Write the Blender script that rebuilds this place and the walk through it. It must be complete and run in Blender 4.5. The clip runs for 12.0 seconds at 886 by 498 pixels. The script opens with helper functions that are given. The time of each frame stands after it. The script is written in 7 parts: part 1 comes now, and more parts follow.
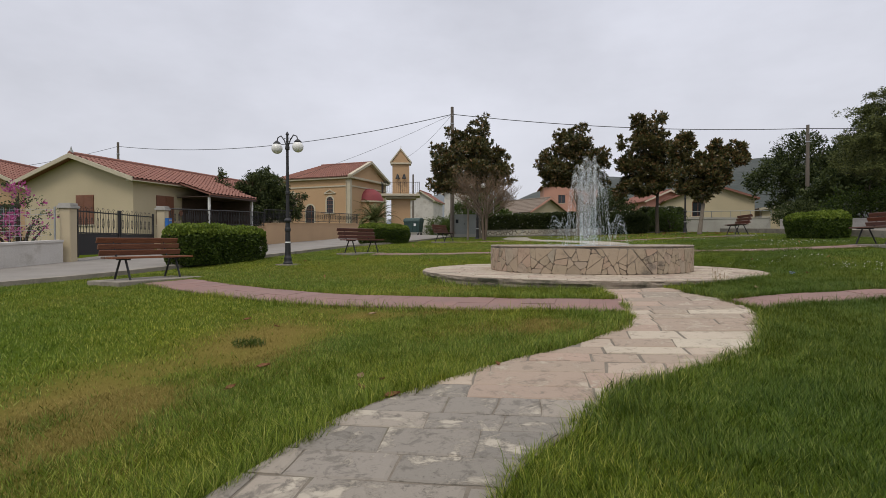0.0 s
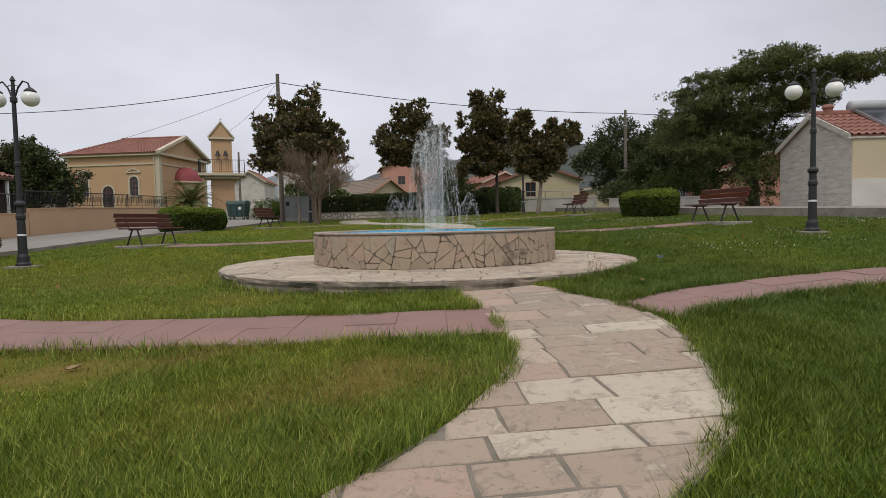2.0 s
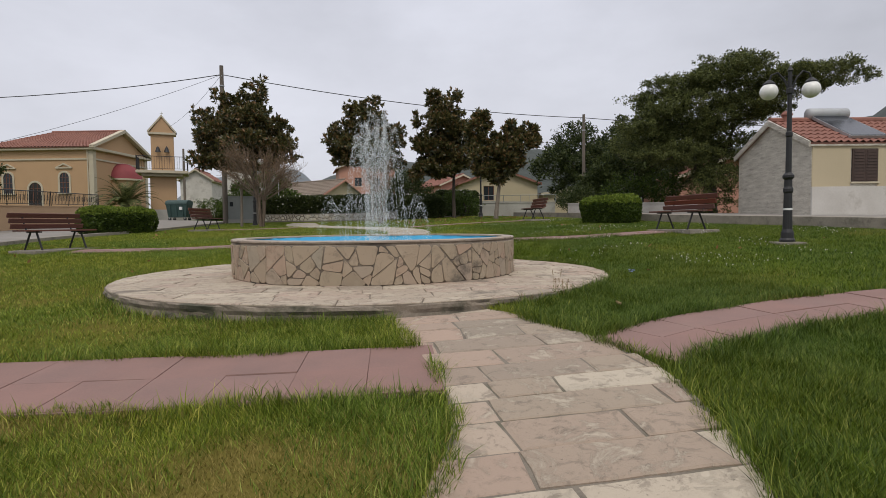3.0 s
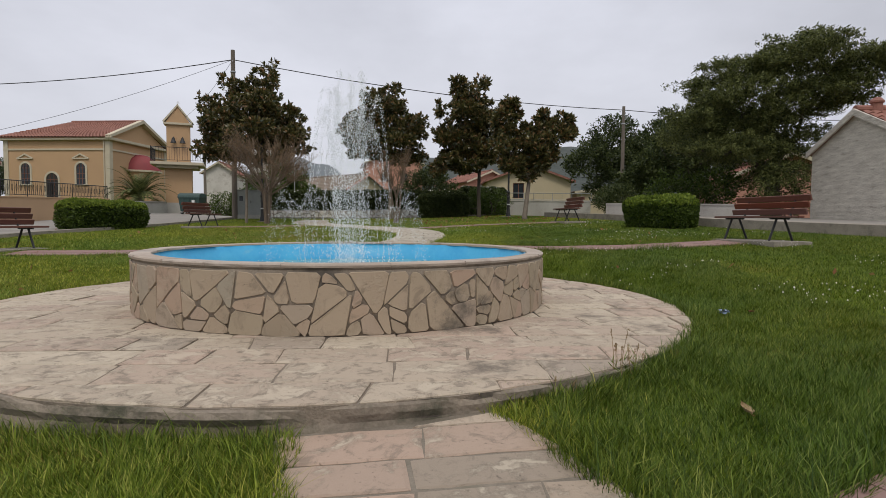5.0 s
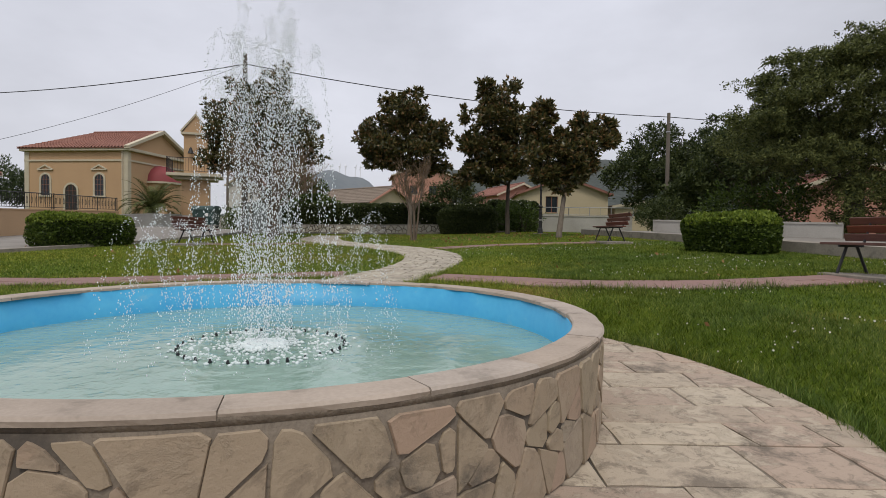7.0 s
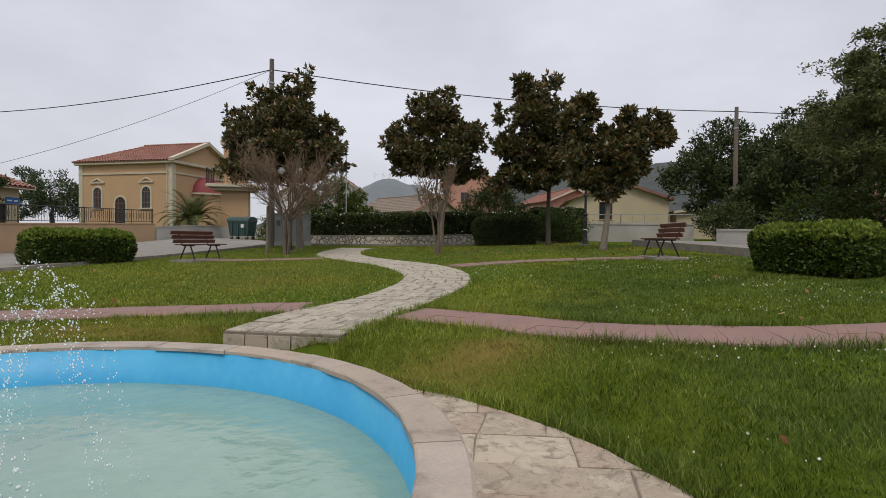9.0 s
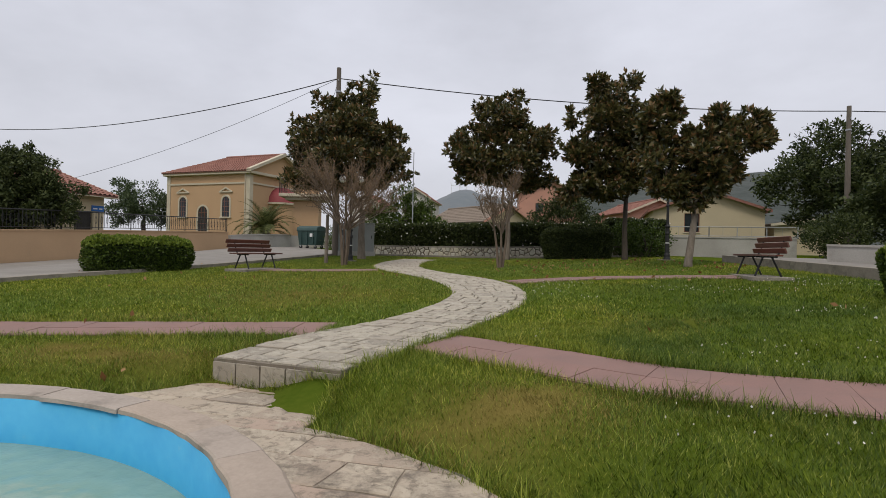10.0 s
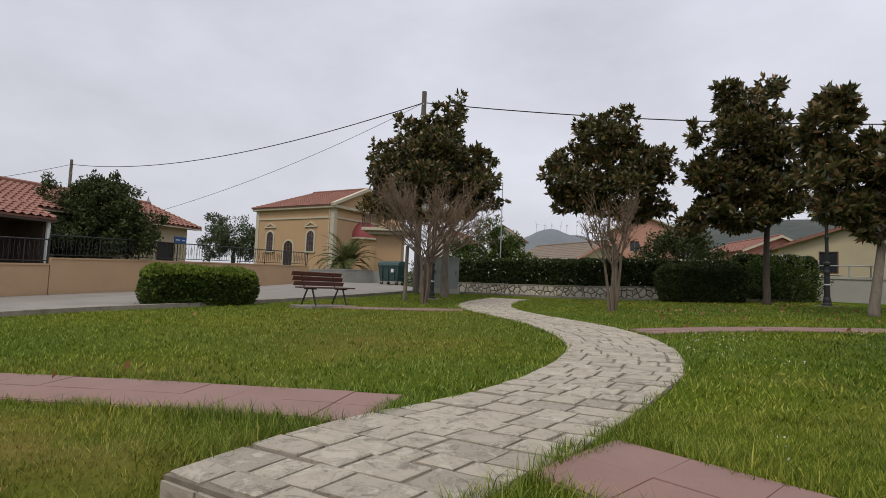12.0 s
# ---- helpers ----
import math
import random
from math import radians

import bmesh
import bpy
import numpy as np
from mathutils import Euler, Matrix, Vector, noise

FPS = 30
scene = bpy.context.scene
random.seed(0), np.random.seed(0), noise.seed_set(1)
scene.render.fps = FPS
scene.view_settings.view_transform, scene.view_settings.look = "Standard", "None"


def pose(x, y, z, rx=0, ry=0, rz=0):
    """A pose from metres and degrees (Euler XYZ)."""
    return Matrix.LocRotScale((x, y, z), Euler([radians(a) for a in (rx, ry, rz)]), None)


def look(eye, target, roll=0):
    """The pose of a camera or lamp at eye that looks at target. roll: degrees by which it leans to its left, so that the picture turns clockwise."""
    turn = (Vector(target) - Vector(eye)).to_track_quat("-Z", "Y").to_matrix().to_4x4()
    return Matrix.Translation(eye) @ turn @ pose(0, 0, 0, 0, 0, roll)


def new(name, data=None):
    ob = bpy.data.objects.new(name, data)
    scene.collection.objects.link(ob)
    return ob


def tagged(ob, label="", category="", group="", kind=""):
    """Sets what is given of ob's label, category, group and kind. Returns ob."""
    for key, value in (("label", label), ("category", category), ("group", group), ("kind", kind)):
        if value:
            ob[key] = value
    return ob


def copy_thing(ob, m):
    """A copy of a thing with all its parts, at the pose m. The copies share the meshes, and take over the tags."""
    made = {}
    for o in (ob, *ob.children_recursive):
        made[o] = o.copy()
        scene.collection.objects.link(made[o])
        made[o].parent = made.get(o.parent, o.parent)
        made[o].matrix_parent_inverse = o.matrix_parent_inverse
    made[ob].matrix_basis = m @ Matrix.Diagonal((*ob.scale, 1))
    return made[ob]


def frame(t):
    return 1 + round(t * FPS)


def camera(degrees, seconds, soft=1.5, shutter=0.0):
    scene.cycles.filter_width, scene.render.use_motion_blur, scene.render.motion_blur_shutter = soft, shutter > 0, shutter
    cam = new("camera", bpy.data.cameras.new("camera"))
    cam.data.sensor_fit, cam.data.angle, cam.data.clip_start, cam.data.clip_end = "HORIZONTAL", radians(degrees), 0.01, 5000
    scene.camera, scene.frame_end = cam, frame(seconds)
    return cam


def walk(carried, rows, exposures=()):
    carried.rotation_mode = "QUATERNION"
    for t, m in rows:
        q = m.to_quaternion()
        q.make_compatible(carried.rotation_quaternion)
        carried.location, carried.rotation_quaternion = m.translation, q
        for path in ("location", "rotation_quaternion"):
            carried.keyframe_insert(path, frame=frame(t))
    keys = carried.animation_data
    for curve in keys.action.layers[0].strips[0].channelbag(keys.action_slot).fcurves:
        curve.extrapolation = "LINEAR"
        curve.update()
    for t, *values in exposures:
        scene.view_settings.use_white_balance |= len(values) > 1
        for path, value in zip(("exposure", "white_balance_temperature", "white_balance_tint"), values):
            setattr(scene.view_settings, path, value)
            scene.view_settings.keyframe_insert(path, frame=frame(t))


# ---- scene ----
cam = camera(78.3, 12.0, 0.85)
METRES, EYE, TILT, LEAN, TURN = 15.4, 1.1, -0.85, 0.9, 0.0
ROWS = [
    (0.0, 0.0, 0.0, 0.0, -0.0, 0.05, -0.82),
    (0.5, 0.001, 0.0413, 0.0009, -3.52, -0.55, -0.73),
    (1.0, 0.0072, 0.0844, 0.003, -7.76, -1.31, -0.12),
    (1.5, 0.0167, 0.1236, 0.0053, -11.97, -1.44, -0.11),
    (2.0, 0.0351, 0.1632, 0.0067, -16.51, -1.79, 0.64),
    (2.5, 0.0525, 0.2022, 0.0102, -19.35, -2.19, 0.27),
    (3.0, 0.0734, 0.2371, 0.0117, -20.84, -1.52, 0.08),
    (5.0, 0.1519, 0.3825, 0.0238, -17.7, -1.89, -0.99),
    (5.5, 0.1727, 0.4215, 0.0276, -16.58, -1.88, -1.12),
    (6.0, 0.1889, 0.4624, 0.0307, -15.29, -1.45, -1.5),
    (6.5, 0.2043, 0.4983, 0.0339, -14.73, -1.1, -1.61),
    (7.0, 0.2227, 0.5368, 0.0389, -14.38, -0.61, -1.5),
    (9.0, 0.322, 0.6542, 0.0567, -8.2, -0.06, -1.22),
    (9.5, 0.3454, 0.6886, 0.058, -4.69, 0.36, -1.44),
    (10.0, 0.3593, 0.7291, 0.0608, -0.25, 0.86, -2.16),
    (10.5, 0.3642, 0.7718, 0.0622, 2.58, 2.38, -2.54),
    (11.0, 0.3587, 0.813, 0.062, 5.64, 3.81, -3.16),
    (11.5, 0.3506, 0.8535, 0.0605, 7.34, 4.54, -3.2),
    (12.0, 0.3367, 0.8962, 0.0583, 8.49, 4.56, -3.33),
]
EXPO = 0.0
walk(cam, [(t, pose(0, 0, EYE, TILT, LEAN, TURN) @ pose(METRES * x, METRES * y, METRES * z, 90 + pitch, roll, yaw)) for t, x, y, z, yaw, pitch, roll in ROWS], [(0.0, EXPO), (12.0, EXPO)])

# ---- world and sun: a bright overcast afternoon ----
world = bpy.data.worlds.new("overcast")
scene.world = world
world.use_nodes = True
wn, wl = world.node_tree.nodes, world.node_tree.links
wbg = wn["Background"]
sky = wn.new("ShaderNodeTexSky")
sky.sky_type, sky.sun_disc = "NISHITA", False
sky.sun_elevation, sky.sun_rotation = radians(58), radians(200)
wtc = wn.new("ShaderNodeTexCoord")
wsep = wn.new("ShaderNodeSeparateXYZ")
wl.new(wtc.outputs["Generated"], wsep.inputs[0])
wramp = wn.new("ShaderNodeValToRGB")
wl.new(wsep.outputs["Z"], wramp.inputs[0])
els = wramp.color_ramp.elements
els[0].position, els[0].color = 0.0, (0.64, 0.65, 0.70, 1)
els[1].position, els[1].color = 1.0, (1.3, 1.3, 1.36, 1)
e = els.new(0.12)
e.color = (0.66, 0.67, 0.735, 1)
e = els.new(0.45)
e.color = (0.68, 0.695, 0.78, 1)
wmap = wn.new("ShaderNodeMapping")
wmap.inputs["Scale"].default_value = (1.0, 1.0, 2.2)
wl.new(wtc.outputs["Generated"], wmap.inputs[0])
wnoise = wn.new("ShaderNodeTexNoise")
wnoise.inputs["Scale"].default_value, wnoise.inputs["Detail"].default_value, wnoise.inputs["Roughness"].default_value = 1.5, 6, 0.55
wl.new(wmap.outputs[0], wnoise.inputs["Vector"])
wcl = wn.new("ShaderNodeMapRange")
wcl.inputs["From Min"].default_value, wcl.inputs["From Max"].default_value = 0.3, 0.7
wcl.inputs["To Min"].default_value, wcl.inputs["To Max"].default_value = 0.80, 1.18
wl.new(wnoise.outputs["Fac"], wcl.inputs["Value"])
wmul = wn.new("ShaderNodeVectorMath")
wmul.operation = "SCALE"
wl.new(wramp.outputs[0], wmul.inputs[0])
wl.new(wcl.outputs[0], wmul.inputs["Scale"])
wsk = wn.new("ShaderNodeVectorMath")
wsk.operation = "SCALE"
wsk.inputs["Scale"].default_value = 0.05
wl.new(sky.outputs[0], wsk.inputs[0])
wmix = wn.new("ShaderNodeMix")
wmix.data_type = "RGBA"
wmix.inputs[0].default_value = 0.93
wl.new(wsk.outputs[0], wmix.inputs[6])
wl.new(wmul.outputs[0], wmix.inputs[7])
wl.new(wmix.outputs[2], wbg.inputs[0])
wbg.inputs[1].default_value = 1.0

sun = new("sun", bpy.data.lights.new("sun", "SUN"))
sun.data.energy, sun.data.angle, sun.data.color = 1.2, radians(18), (1.0, 0.93, 0.80)
sun.matrix_world = look((0, 0, 40), (8, 25, 0))


# ---- materials ----
def material(name, c1, c2=None, rough=0.85, scale=6.0, fine=60.0, bump=0.3, metal=0.0, spots=None, vary=0.0, island=False, dist=0.01, mid=(0.35, 0.65), coat=0.0, stretch=None):
    """Two-scale mottled surface: c1 and c2 mixed by a coarse and a fine noise, spots a stain colour with its own shape."""
    m = bpy.data.materials.new(name)
    m.use_nodes = True
    n, l = m.node_tree.nodes, m.node_tree.links
    b = n["Principled BSDF"]
    c2 = c2 or tuple(x * 0.8 for x in c1)
    tc = n.new("ShaderNodeTexCoord")
    vec = tc.outputs["Object"] if stretch else n.new("ShaderNodeNewGeometry").outputs["Position"]
    if stretch:
        mp = n.new("ShaderNodeMapping")
        mp.inputs["Scale"].default_value = stretch
        l.new(vec, mp.inputs[0])
        vec = mp.outputs[0]
    n1, n2 = n.new("ShaderNodeTexNoise"), n.new("ShaderNodeTexNoise")
    for q, s in ((n1, scale), (n2, fine)):
        q.inputs["Scale"].default_value, q.inputs["Detail"].default_value = s, 4
        l.new(vec, q.inputs["Vector"])
    add = n.new("ShaderNodeMath")
    add.operation = "MULTIPLY_ADD"
    add.inputs[1].default_value = 0.6
    l.new(n1.outputs["Fac"], add.inputs[0])
    half = n.new("ShaderNodeMath")
    half.operation = "MULTIPLY"
    half.inputs[1].default_value = 0.4
    l.new(n2.outputs["Fac"], half.inputs[0])
    l.new(half.outputs[0], add.inputs[2])
    rg = n.new("ShaderNodeMapRange")
    rg.inputs["From Min"].default_value, rg.inputs["From Max"].default_value = mid
    l.new(add.outputs[0], rg.inputs["Value"])
    mx = n.new("ShaderNodeMix")
    mx.data_type = "RGBA"
    mx.inputs[6].default_value, mx.inputs[7].default_value = (*c1, 1), (*c2, 1)
    l.new(rg.outputs[0], mx.inputs[0])
    col = mx.outputs[2]
    if spots:
        n3 = n.new("ShaderNodeTexNoise")
        n3.inputs["Scale"].default_value, n3.inputs["Detail"].default_value, n3.inputs["Roughness"].default_value = spots[1], 6, 0.65
        l.new(vec, n3.inputs["Vector"])
        r3 = n.new("ShaderNodeMapRange")
        r3.inputs["From Min"].default_value, r3.inputs["From Max"].default_value, r3.inputs["To Max"].default_value = spots[2], spots[2] + 0.12, spots[3]
        l.new(n3.outputs["Fac"], r3.inputs["Value"])
        m3 = n.new("ShaderNodeMix")
        m3.data_type = "RGBA"
        m3.inputs[7].default_value = (*spots[0], 1)
        l.new(r3.outputs[0], m3.inputs[0])
        l.new(col, m3.inputs[6])
        col = m3.outputs[2]
    if vary:
        src = n.new("ShaderNodeNewGeometry").outputs["Random Per Island"] if island else n.new("ShaderNodeObjectInfo").outputs["Random"]
        rv = n.new("ShaderNodeMapRange")
        rv.inputs["To Min"].default_value, rv.inputs["To Max"].default_value = 1 - vary, 1 + vary
        l.new(src, rv.inputs["Value"])
        hs = n.new("ShaderNodeHueSaturation")
        l.new(rv.outputs[0], hs.inputs["Value"])
        rs = n.new("ShaderNodeMapRange")
        rs.inputs["To Min"].default_value, rs.inputs["To Max"].default_value = 1 + 1.3 * vary, 1 - 2 * vary
        fr = n.new("ShaderNodeMath")
        fr.operation = "FRACT"
        ml = n.new("ShaderNodeMath")
        ml.operation = "MULTIPLY"
        ml.inputs[1].default_value = 7.31
        l.new(src, ml.inputs[0])
        l.new(ml.outputs[0], fr.inputs[0])
        l.new(fr.outputs[0], rs.inputs["Value"])
        l.new(rs.outputs[0], hs.inputs["Saturation"])
        l.new(col, hs.inputs["Color"])
        col = hs.outputs[0]
    l.new(col, b.inputs["Base Color"])
    b.inputs["Roughness"].default_value, b.inputs["Metallic"].default_value = rough, metal
    if coat:
        b.inputs["Coat Weight"].default_value = coat
    if bump:
        bp = n.new("ShaderNodeBump")
        bp.inputs["Strength"].default_value, bp.inputs["Distance"].default_value = bump, dist
        l.new(add.outputs[0], bp.inputs["Height"])
        l.new(bp.outputs[0], b.inputs["Normal"])
    return m


def leaf_material(name, c1, c2, rough=0.5, under=None, spec=0.2, patch=None):
    """Leaves: colour varies leaf by leaf; some light passes through."""
    m = bpy.data.materials.new(name)
    m.use_nodes = True
    n, l = m.node_tree.nodes, m.node_tree.links
    b = n["Principled BSDF"]
    g = n.new("ShaderNodeNewGeometry")
    rp = n.new("ShaderNodeValToRGB")
    rp.color_ramp.elements[0].color, rp.color_ramp.elements[1].color = (*c1, 1), (*c2, 1)
    rp.color_ramp.elements[1].position = 0.80
    if under:
        q = rp.color_ramp.elements.new(0.93)
        q.color = (*under, 1)
    l.new(g.outputs["Random Per Island"], rp.inputs[0])
    hue = rp.outputs[0]
    if patch:
        t = n.new("ShaderNodeTexNoise")
        t.inputs["Scale"].default_value, t.inputs["Detail"].default_value = patch[1], 5
        l.new(g.outputs["Position"], t.inputs["Vector"])
        r = n.new("ShaderNodeMapRange")
        r.inputs["From Min"].default_value, r.inputs["From Max"].default_value, r.inputs["To Max"].default_value = 0.38, 0.66, patch[2]
        l.new(t.outputs["Fac"], r.inputs["Value"])
        x = n.new("ShaderNodeMix")
        x.data_type, x.blend_type = "RGBA", "MULTIPLY"
        l.new(r.outputs[0], x.inputs[0])
        l.new(hue, x.inputs[6])
        x.inputs[7].default_value = (*patch[0], 1)
        hue = x.outputs[2]
    l.new(hue, b.inputs["Base Color"])
    b.inputs["Roughness"].default_value = rough
    b.inputs["Specular IOR Level"].default_value = spec
    tr = n.new("ShaderNodeBsdfTranslucent")
    l.new(hue, tr.inputs[0])
    mix = n.new("ShaderNodeMixShader")
    mix.inputs[0].default_value = 0.25
    l.new(b.outputs[0], mix.inputs[1])
    l.new(tr.outputs[0], mix.inputs[2])
    l.new(mix.outputs[0], n["Material Output"].inputs[0])
    return m


def stone_material(name, palette, flake, patina, rough=0.8, size=(4.2, 9.0, 42.0), cut=(0.53, 0.56, 0.64), fac=(0.75, 0.62, 0.45), bump=0.8, stain=None):
    """Split stone: a colour for each piece, flaking lighter skin, dark patina, pits."""
    m = bpy.data.materials.new(name)
    m.use_nodes = True
    n, l = m.node_tree.nodes, m.node_tree.links
    b = n["Principled BSDF"]
    rand = n.new("ShaderNodeObjectInfo").outputs["Random"]
    rp = n.new("ShaderNodeValToRGB")
    els = rp.color_ramp.elements
    for k, c in enumerate(palette):
        q = els[k] if k < 2 else els.new(k / (len(palette) - 1))
        q.position, q.color = k / (len(palette) - 1), (*c, 1)
    l.new(rand, rp.inputs[0])
    off = n.new("ShaderNodeVectorMath")
    off.operation = "SCALE"
    off.inputs[0].default_value = (17.0, 31.0, 23.0)
    l.new(rand, off.inputs["Scale"])
    add = n.new("ShaderNodeVectorMath")
    l.new(n.new("ShaderNodeNewGeometry").outputs["Position"], add.inputs[0])
    l.new(off.outputs[0], add.inputs[1])
    col, masks = rp.outputs[0], []
    for k, (s, c, f, tint) in enumerate(zip(size, cut, fac, (flake, patina, tuple(x * 0.45 for x in patina)))):
        t = n.new("ShaderNodeTexNoise")
        t.inputs["Scale"].default_value, t.inputs["Detail"].default_value, t.inputs["Roughness"].default_value = s, 12, 0.72
        t.inputs["Distortion"].default_value = 0.6 if k < 2 else 0.0
        l.new(add.outputs[0], t.inputs["Vector"])
        r = n.new("ShaderNodeMapRange")
        r.inputs["From Min"].default_value, r.inputs["From Max"].default_value, r.inputs["To Max"].default_value = c - 0.03, c + 0.045, f
        l.new(t.outputs["Fac"], r.inputs["Value"])
        x = n.new("ShaderNodeMix")
        x.data_type = "RGBA"
        l.new(r.outputs[0], x.inputs[0])
        l.new(col, x.inputs[6])
        x.inputs[7].default_value = (*tint, 1)
        col = x.outputs[2]
        masks.append((r.outputs[0], t.outputs["Fac"]))
    if stain:
        t = n.new("ShaderNodeTexNoise")
        t.inputs["Scale"].default_value, t.inputs["Detail"].default_value, t.inputs["Roughness"].default_value = 1.1, 10, 0.72
        l.new(n.new("ShaderNodeNewGeometry").outputs["Position"], t.inputs["Vector"])
        r = n.new("ShaderNodeMapRange")
        r.inputs["From Min"].default_value, r.inputs["From Max"].default_value, r.inputs["To Max"].default_value = 0.57, 0.66, 0.8
        l.new(t.outputs["Fac"], r.inputs["Value"])
        x = n.new("ShaderNodeMix")
        x.data_type = "RGBA"
        l.new(r.outputs[0], x.inputs[0])
        l.new(col, x.inputs[6])
        x.inputs[7].default_value = (*stain, 1)
        col = x.outputs[2]
    l.new(col, b.inputs["Base Color"])
    b.inputs["Roughness"].default_value = rough
    h = n.new("ShaderNodeMath")
    h.operation = "SUBTRACT"
    l.new(masks[0][0], h.inputs[0])
    l.new(masks[2][0], h.inputs[1])
    h2 = n.new("ShaderNodeMath")
    h2.operation = "MULTIPLY_ADD"
    h2.inputs[1].default_value = 0.9
    l.new(masks[2][1], h2.inputs[0])
    l.new(h.outputs[0], h2.inputs[2])
    bp = n.new("ShaderNodeBump")
    bp.inputs["Strength"].default_value, bp.inputs["Distance"].default_value = bump, 0.008
    l.new(h2.outputs[0], bp.inputs["Height"])
    l.new(bp.outputs[0], b.inputs["Normal"])
    return m


M = {}
def lawn_material():
    """Turf: green mixed with straw where the ground's own dry attribute says so."""
    m = material("lawn", (0.050, 0.080, 0.008), (0.088, 0.112, 0.014), 0.95, 0.45, 14.0, 0.6, spots=((0.16, 0.13, 0.04), 0.28, 0.60, 0.5), dist=0.05)
    n, l = m.node_tree.nodes, m.node_tree.links
    b = n["Principled BSDF"]
    b.inputs["Specular IOR Level"].default_value = 0.0
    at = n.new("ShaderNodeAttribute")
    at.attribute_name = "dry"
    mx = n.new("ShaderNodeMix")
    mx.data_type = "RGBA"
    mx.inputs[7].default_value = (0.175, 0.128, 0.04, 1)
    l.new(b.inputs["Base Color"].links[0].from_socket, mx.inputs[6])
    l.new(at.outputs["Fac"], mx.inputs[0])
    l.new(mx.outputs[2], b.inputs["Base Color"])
    return m


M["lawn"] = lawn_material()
# The third grass colour, on the palest blades, paints in highlights.
M["grass"] = leaf_material("grass_blades", (0.036, 0.074, 0.009), (0.178, 0.256, 0.032), 0.5, (0.32, 0.36, 0.09), 0.16, patch=((1.5, 1.2, 0.9), 0.42, 1.0))
M["lush_grass"] = leaf_material("lush_grass_blades", (0.022, 0.050, 0.006), (0.105, 0.168, 0.020), 0.5, (0.21, 0.26, 0.06), 0.18, patch=((1.4, 1.15, 0.9), 0.5, 1.0))
M["dry_grass"] = leaf_material("dry_grass_blades", (0.12, 0.105, 0.02), (0.33, 0.26, 0.085), 0.7, None, 0.1)
M["flagstone"] = stone_material("flagstone", ((0.30, 0.25, 0.195), (0.395, 0.295, 0.228), (0.37, 0.30, 0.228), (0.47, 0.395, 0.30)), (0.48, 0.41, 0.315), (0.165, 0.133, 0.098), fac=(0.6, 0.65, 0.5), stain=(0.13, 0.105, 0.08))
M["path_flag"] = stone_material("path_flagstone", ((0.27, 0.22, 0.168), (0.385, 0.275, 0.21), (0.32, 0.255, 0.19), (0.36, 0.262, 0.20), (0.48, 0.415, 0.32)), (0.48, 0.415, 0.32), (0.15, 0.12, 0.09), cut=(0.565, 0.57, 0.64), fac=(0.6, 0.5, 0.5))
M["grey_flag"] = stone_material("grey_flagstone", ((0.185, 0.168, 0.142), (0.26, 0.228, 0.19), (0.215, 0.192, 0.16), (0.32, 0.275, 0.222)), (0.46, 0.405, 0.32), (0.105, 0.092, 0.073), size=(3.4, 9.0, 42.0), cut=(0.565, 0.55, 0.63), fac=(0.8, 0.6, 0.5))
M["white_stone"] = stone_material("white_stone", ((0.28, 0.245, 0.195), (0.40, 0.355, 0.28), (0.34, 0.295, 0.235)), (0.46, 0.415, 0.335), (0.14, 0.124, 0.098), size=(5.0, 8.0, 50.0), fac=(0.6, 0.6, 0.6))
M["rubble_stone"] = material("pale_rubble_stone", (0.60, 0.55, 0.46), (0.46, 0.41, 0.34), 0.85, 4.0, 40.0, 0.5, vary=0.15)
M["wall_stone"] = stone_material("wall_stone", ((0.31, 0.245, 0.172), (0.385, 0.30, 0.215), (0.345, 0.28, 0.195), (0.40, 0.285, 0.208), (0.33, 0.285, 0.218)), (0.42, 0.34, 0.25), (0.19, 0.15, 0.108), size=(3.0, 6.0, 40.0), cut=(0.55, 0.57, 0.66), fac=(0.5, 0.5, 0.5), bump=0.8, stain=(0.085, 0.075, 0.062))
M["mortar"] = material("mortar", (0.25, 0.205, 0.158), (0.15, 0.122, 0.095), 0.95, 5.0, 70.0, 0.9, spots=((0.055, 0.046, 0.038), 1.3, 0.54, 0.85), dist=0.02)
M["coping"] = material("coping_concrete", (0.40, 0.33, 0.272), (0.31, 0.255, 0.208), 0.85, 4.0, 60.0, 0.6, spots=((0.15, 0.125, 0.10), 4.0, 0.57, 0.6), vary=0.08)
M["pink"] = material("pink_concrete_paver", (0.25, 0.145, 0.122), (0.205, 0.125, 0.108), 0.85, 3.0, 70.0, 0.3, spots=((0.22, 0.15, 0.12), 2.5, 0.58, 0.4), vary=0.025)
M["blue_paint"] = material("blue_pool_paint", (0.035, 0.33, 0.62), (0.06, 0.40, 0.66), 0.45, 3.0, 20.0, 0.15, spots=((0.25, 0.45, 0.55), 6.0, 0.62, 0.35))
M["water"] = material("pool_water", (0.185, 0.305, 0.25), (0.26, 0.38, 0.32), 0.10, 1.4, 9.0, 0.45, dist=0.05, mid=(0.3, 0.7), spots=((0.15, 0.225, 0.175), 1.3, 0.58, 0.55))
M["asphalt"] = material("road_asphalt", (0.25, 0.23, 0.205), (0.19, 0.172, 0.152), 0.9, 1.5, 90.0, 0.4, spots=((0.13, 0.12, 0.11), 0.8, 0.6, 0.4))
M["kerb"] = material("kerb_concrete", (0.30, 0.265, 0.22), (0.20, 0.175, 0.142), 0.9, 4.0, 50.0, 0.8, spots=((0.10, 0.09, 0.072), 3.0, 0.54, 0.65), dist=0.02)
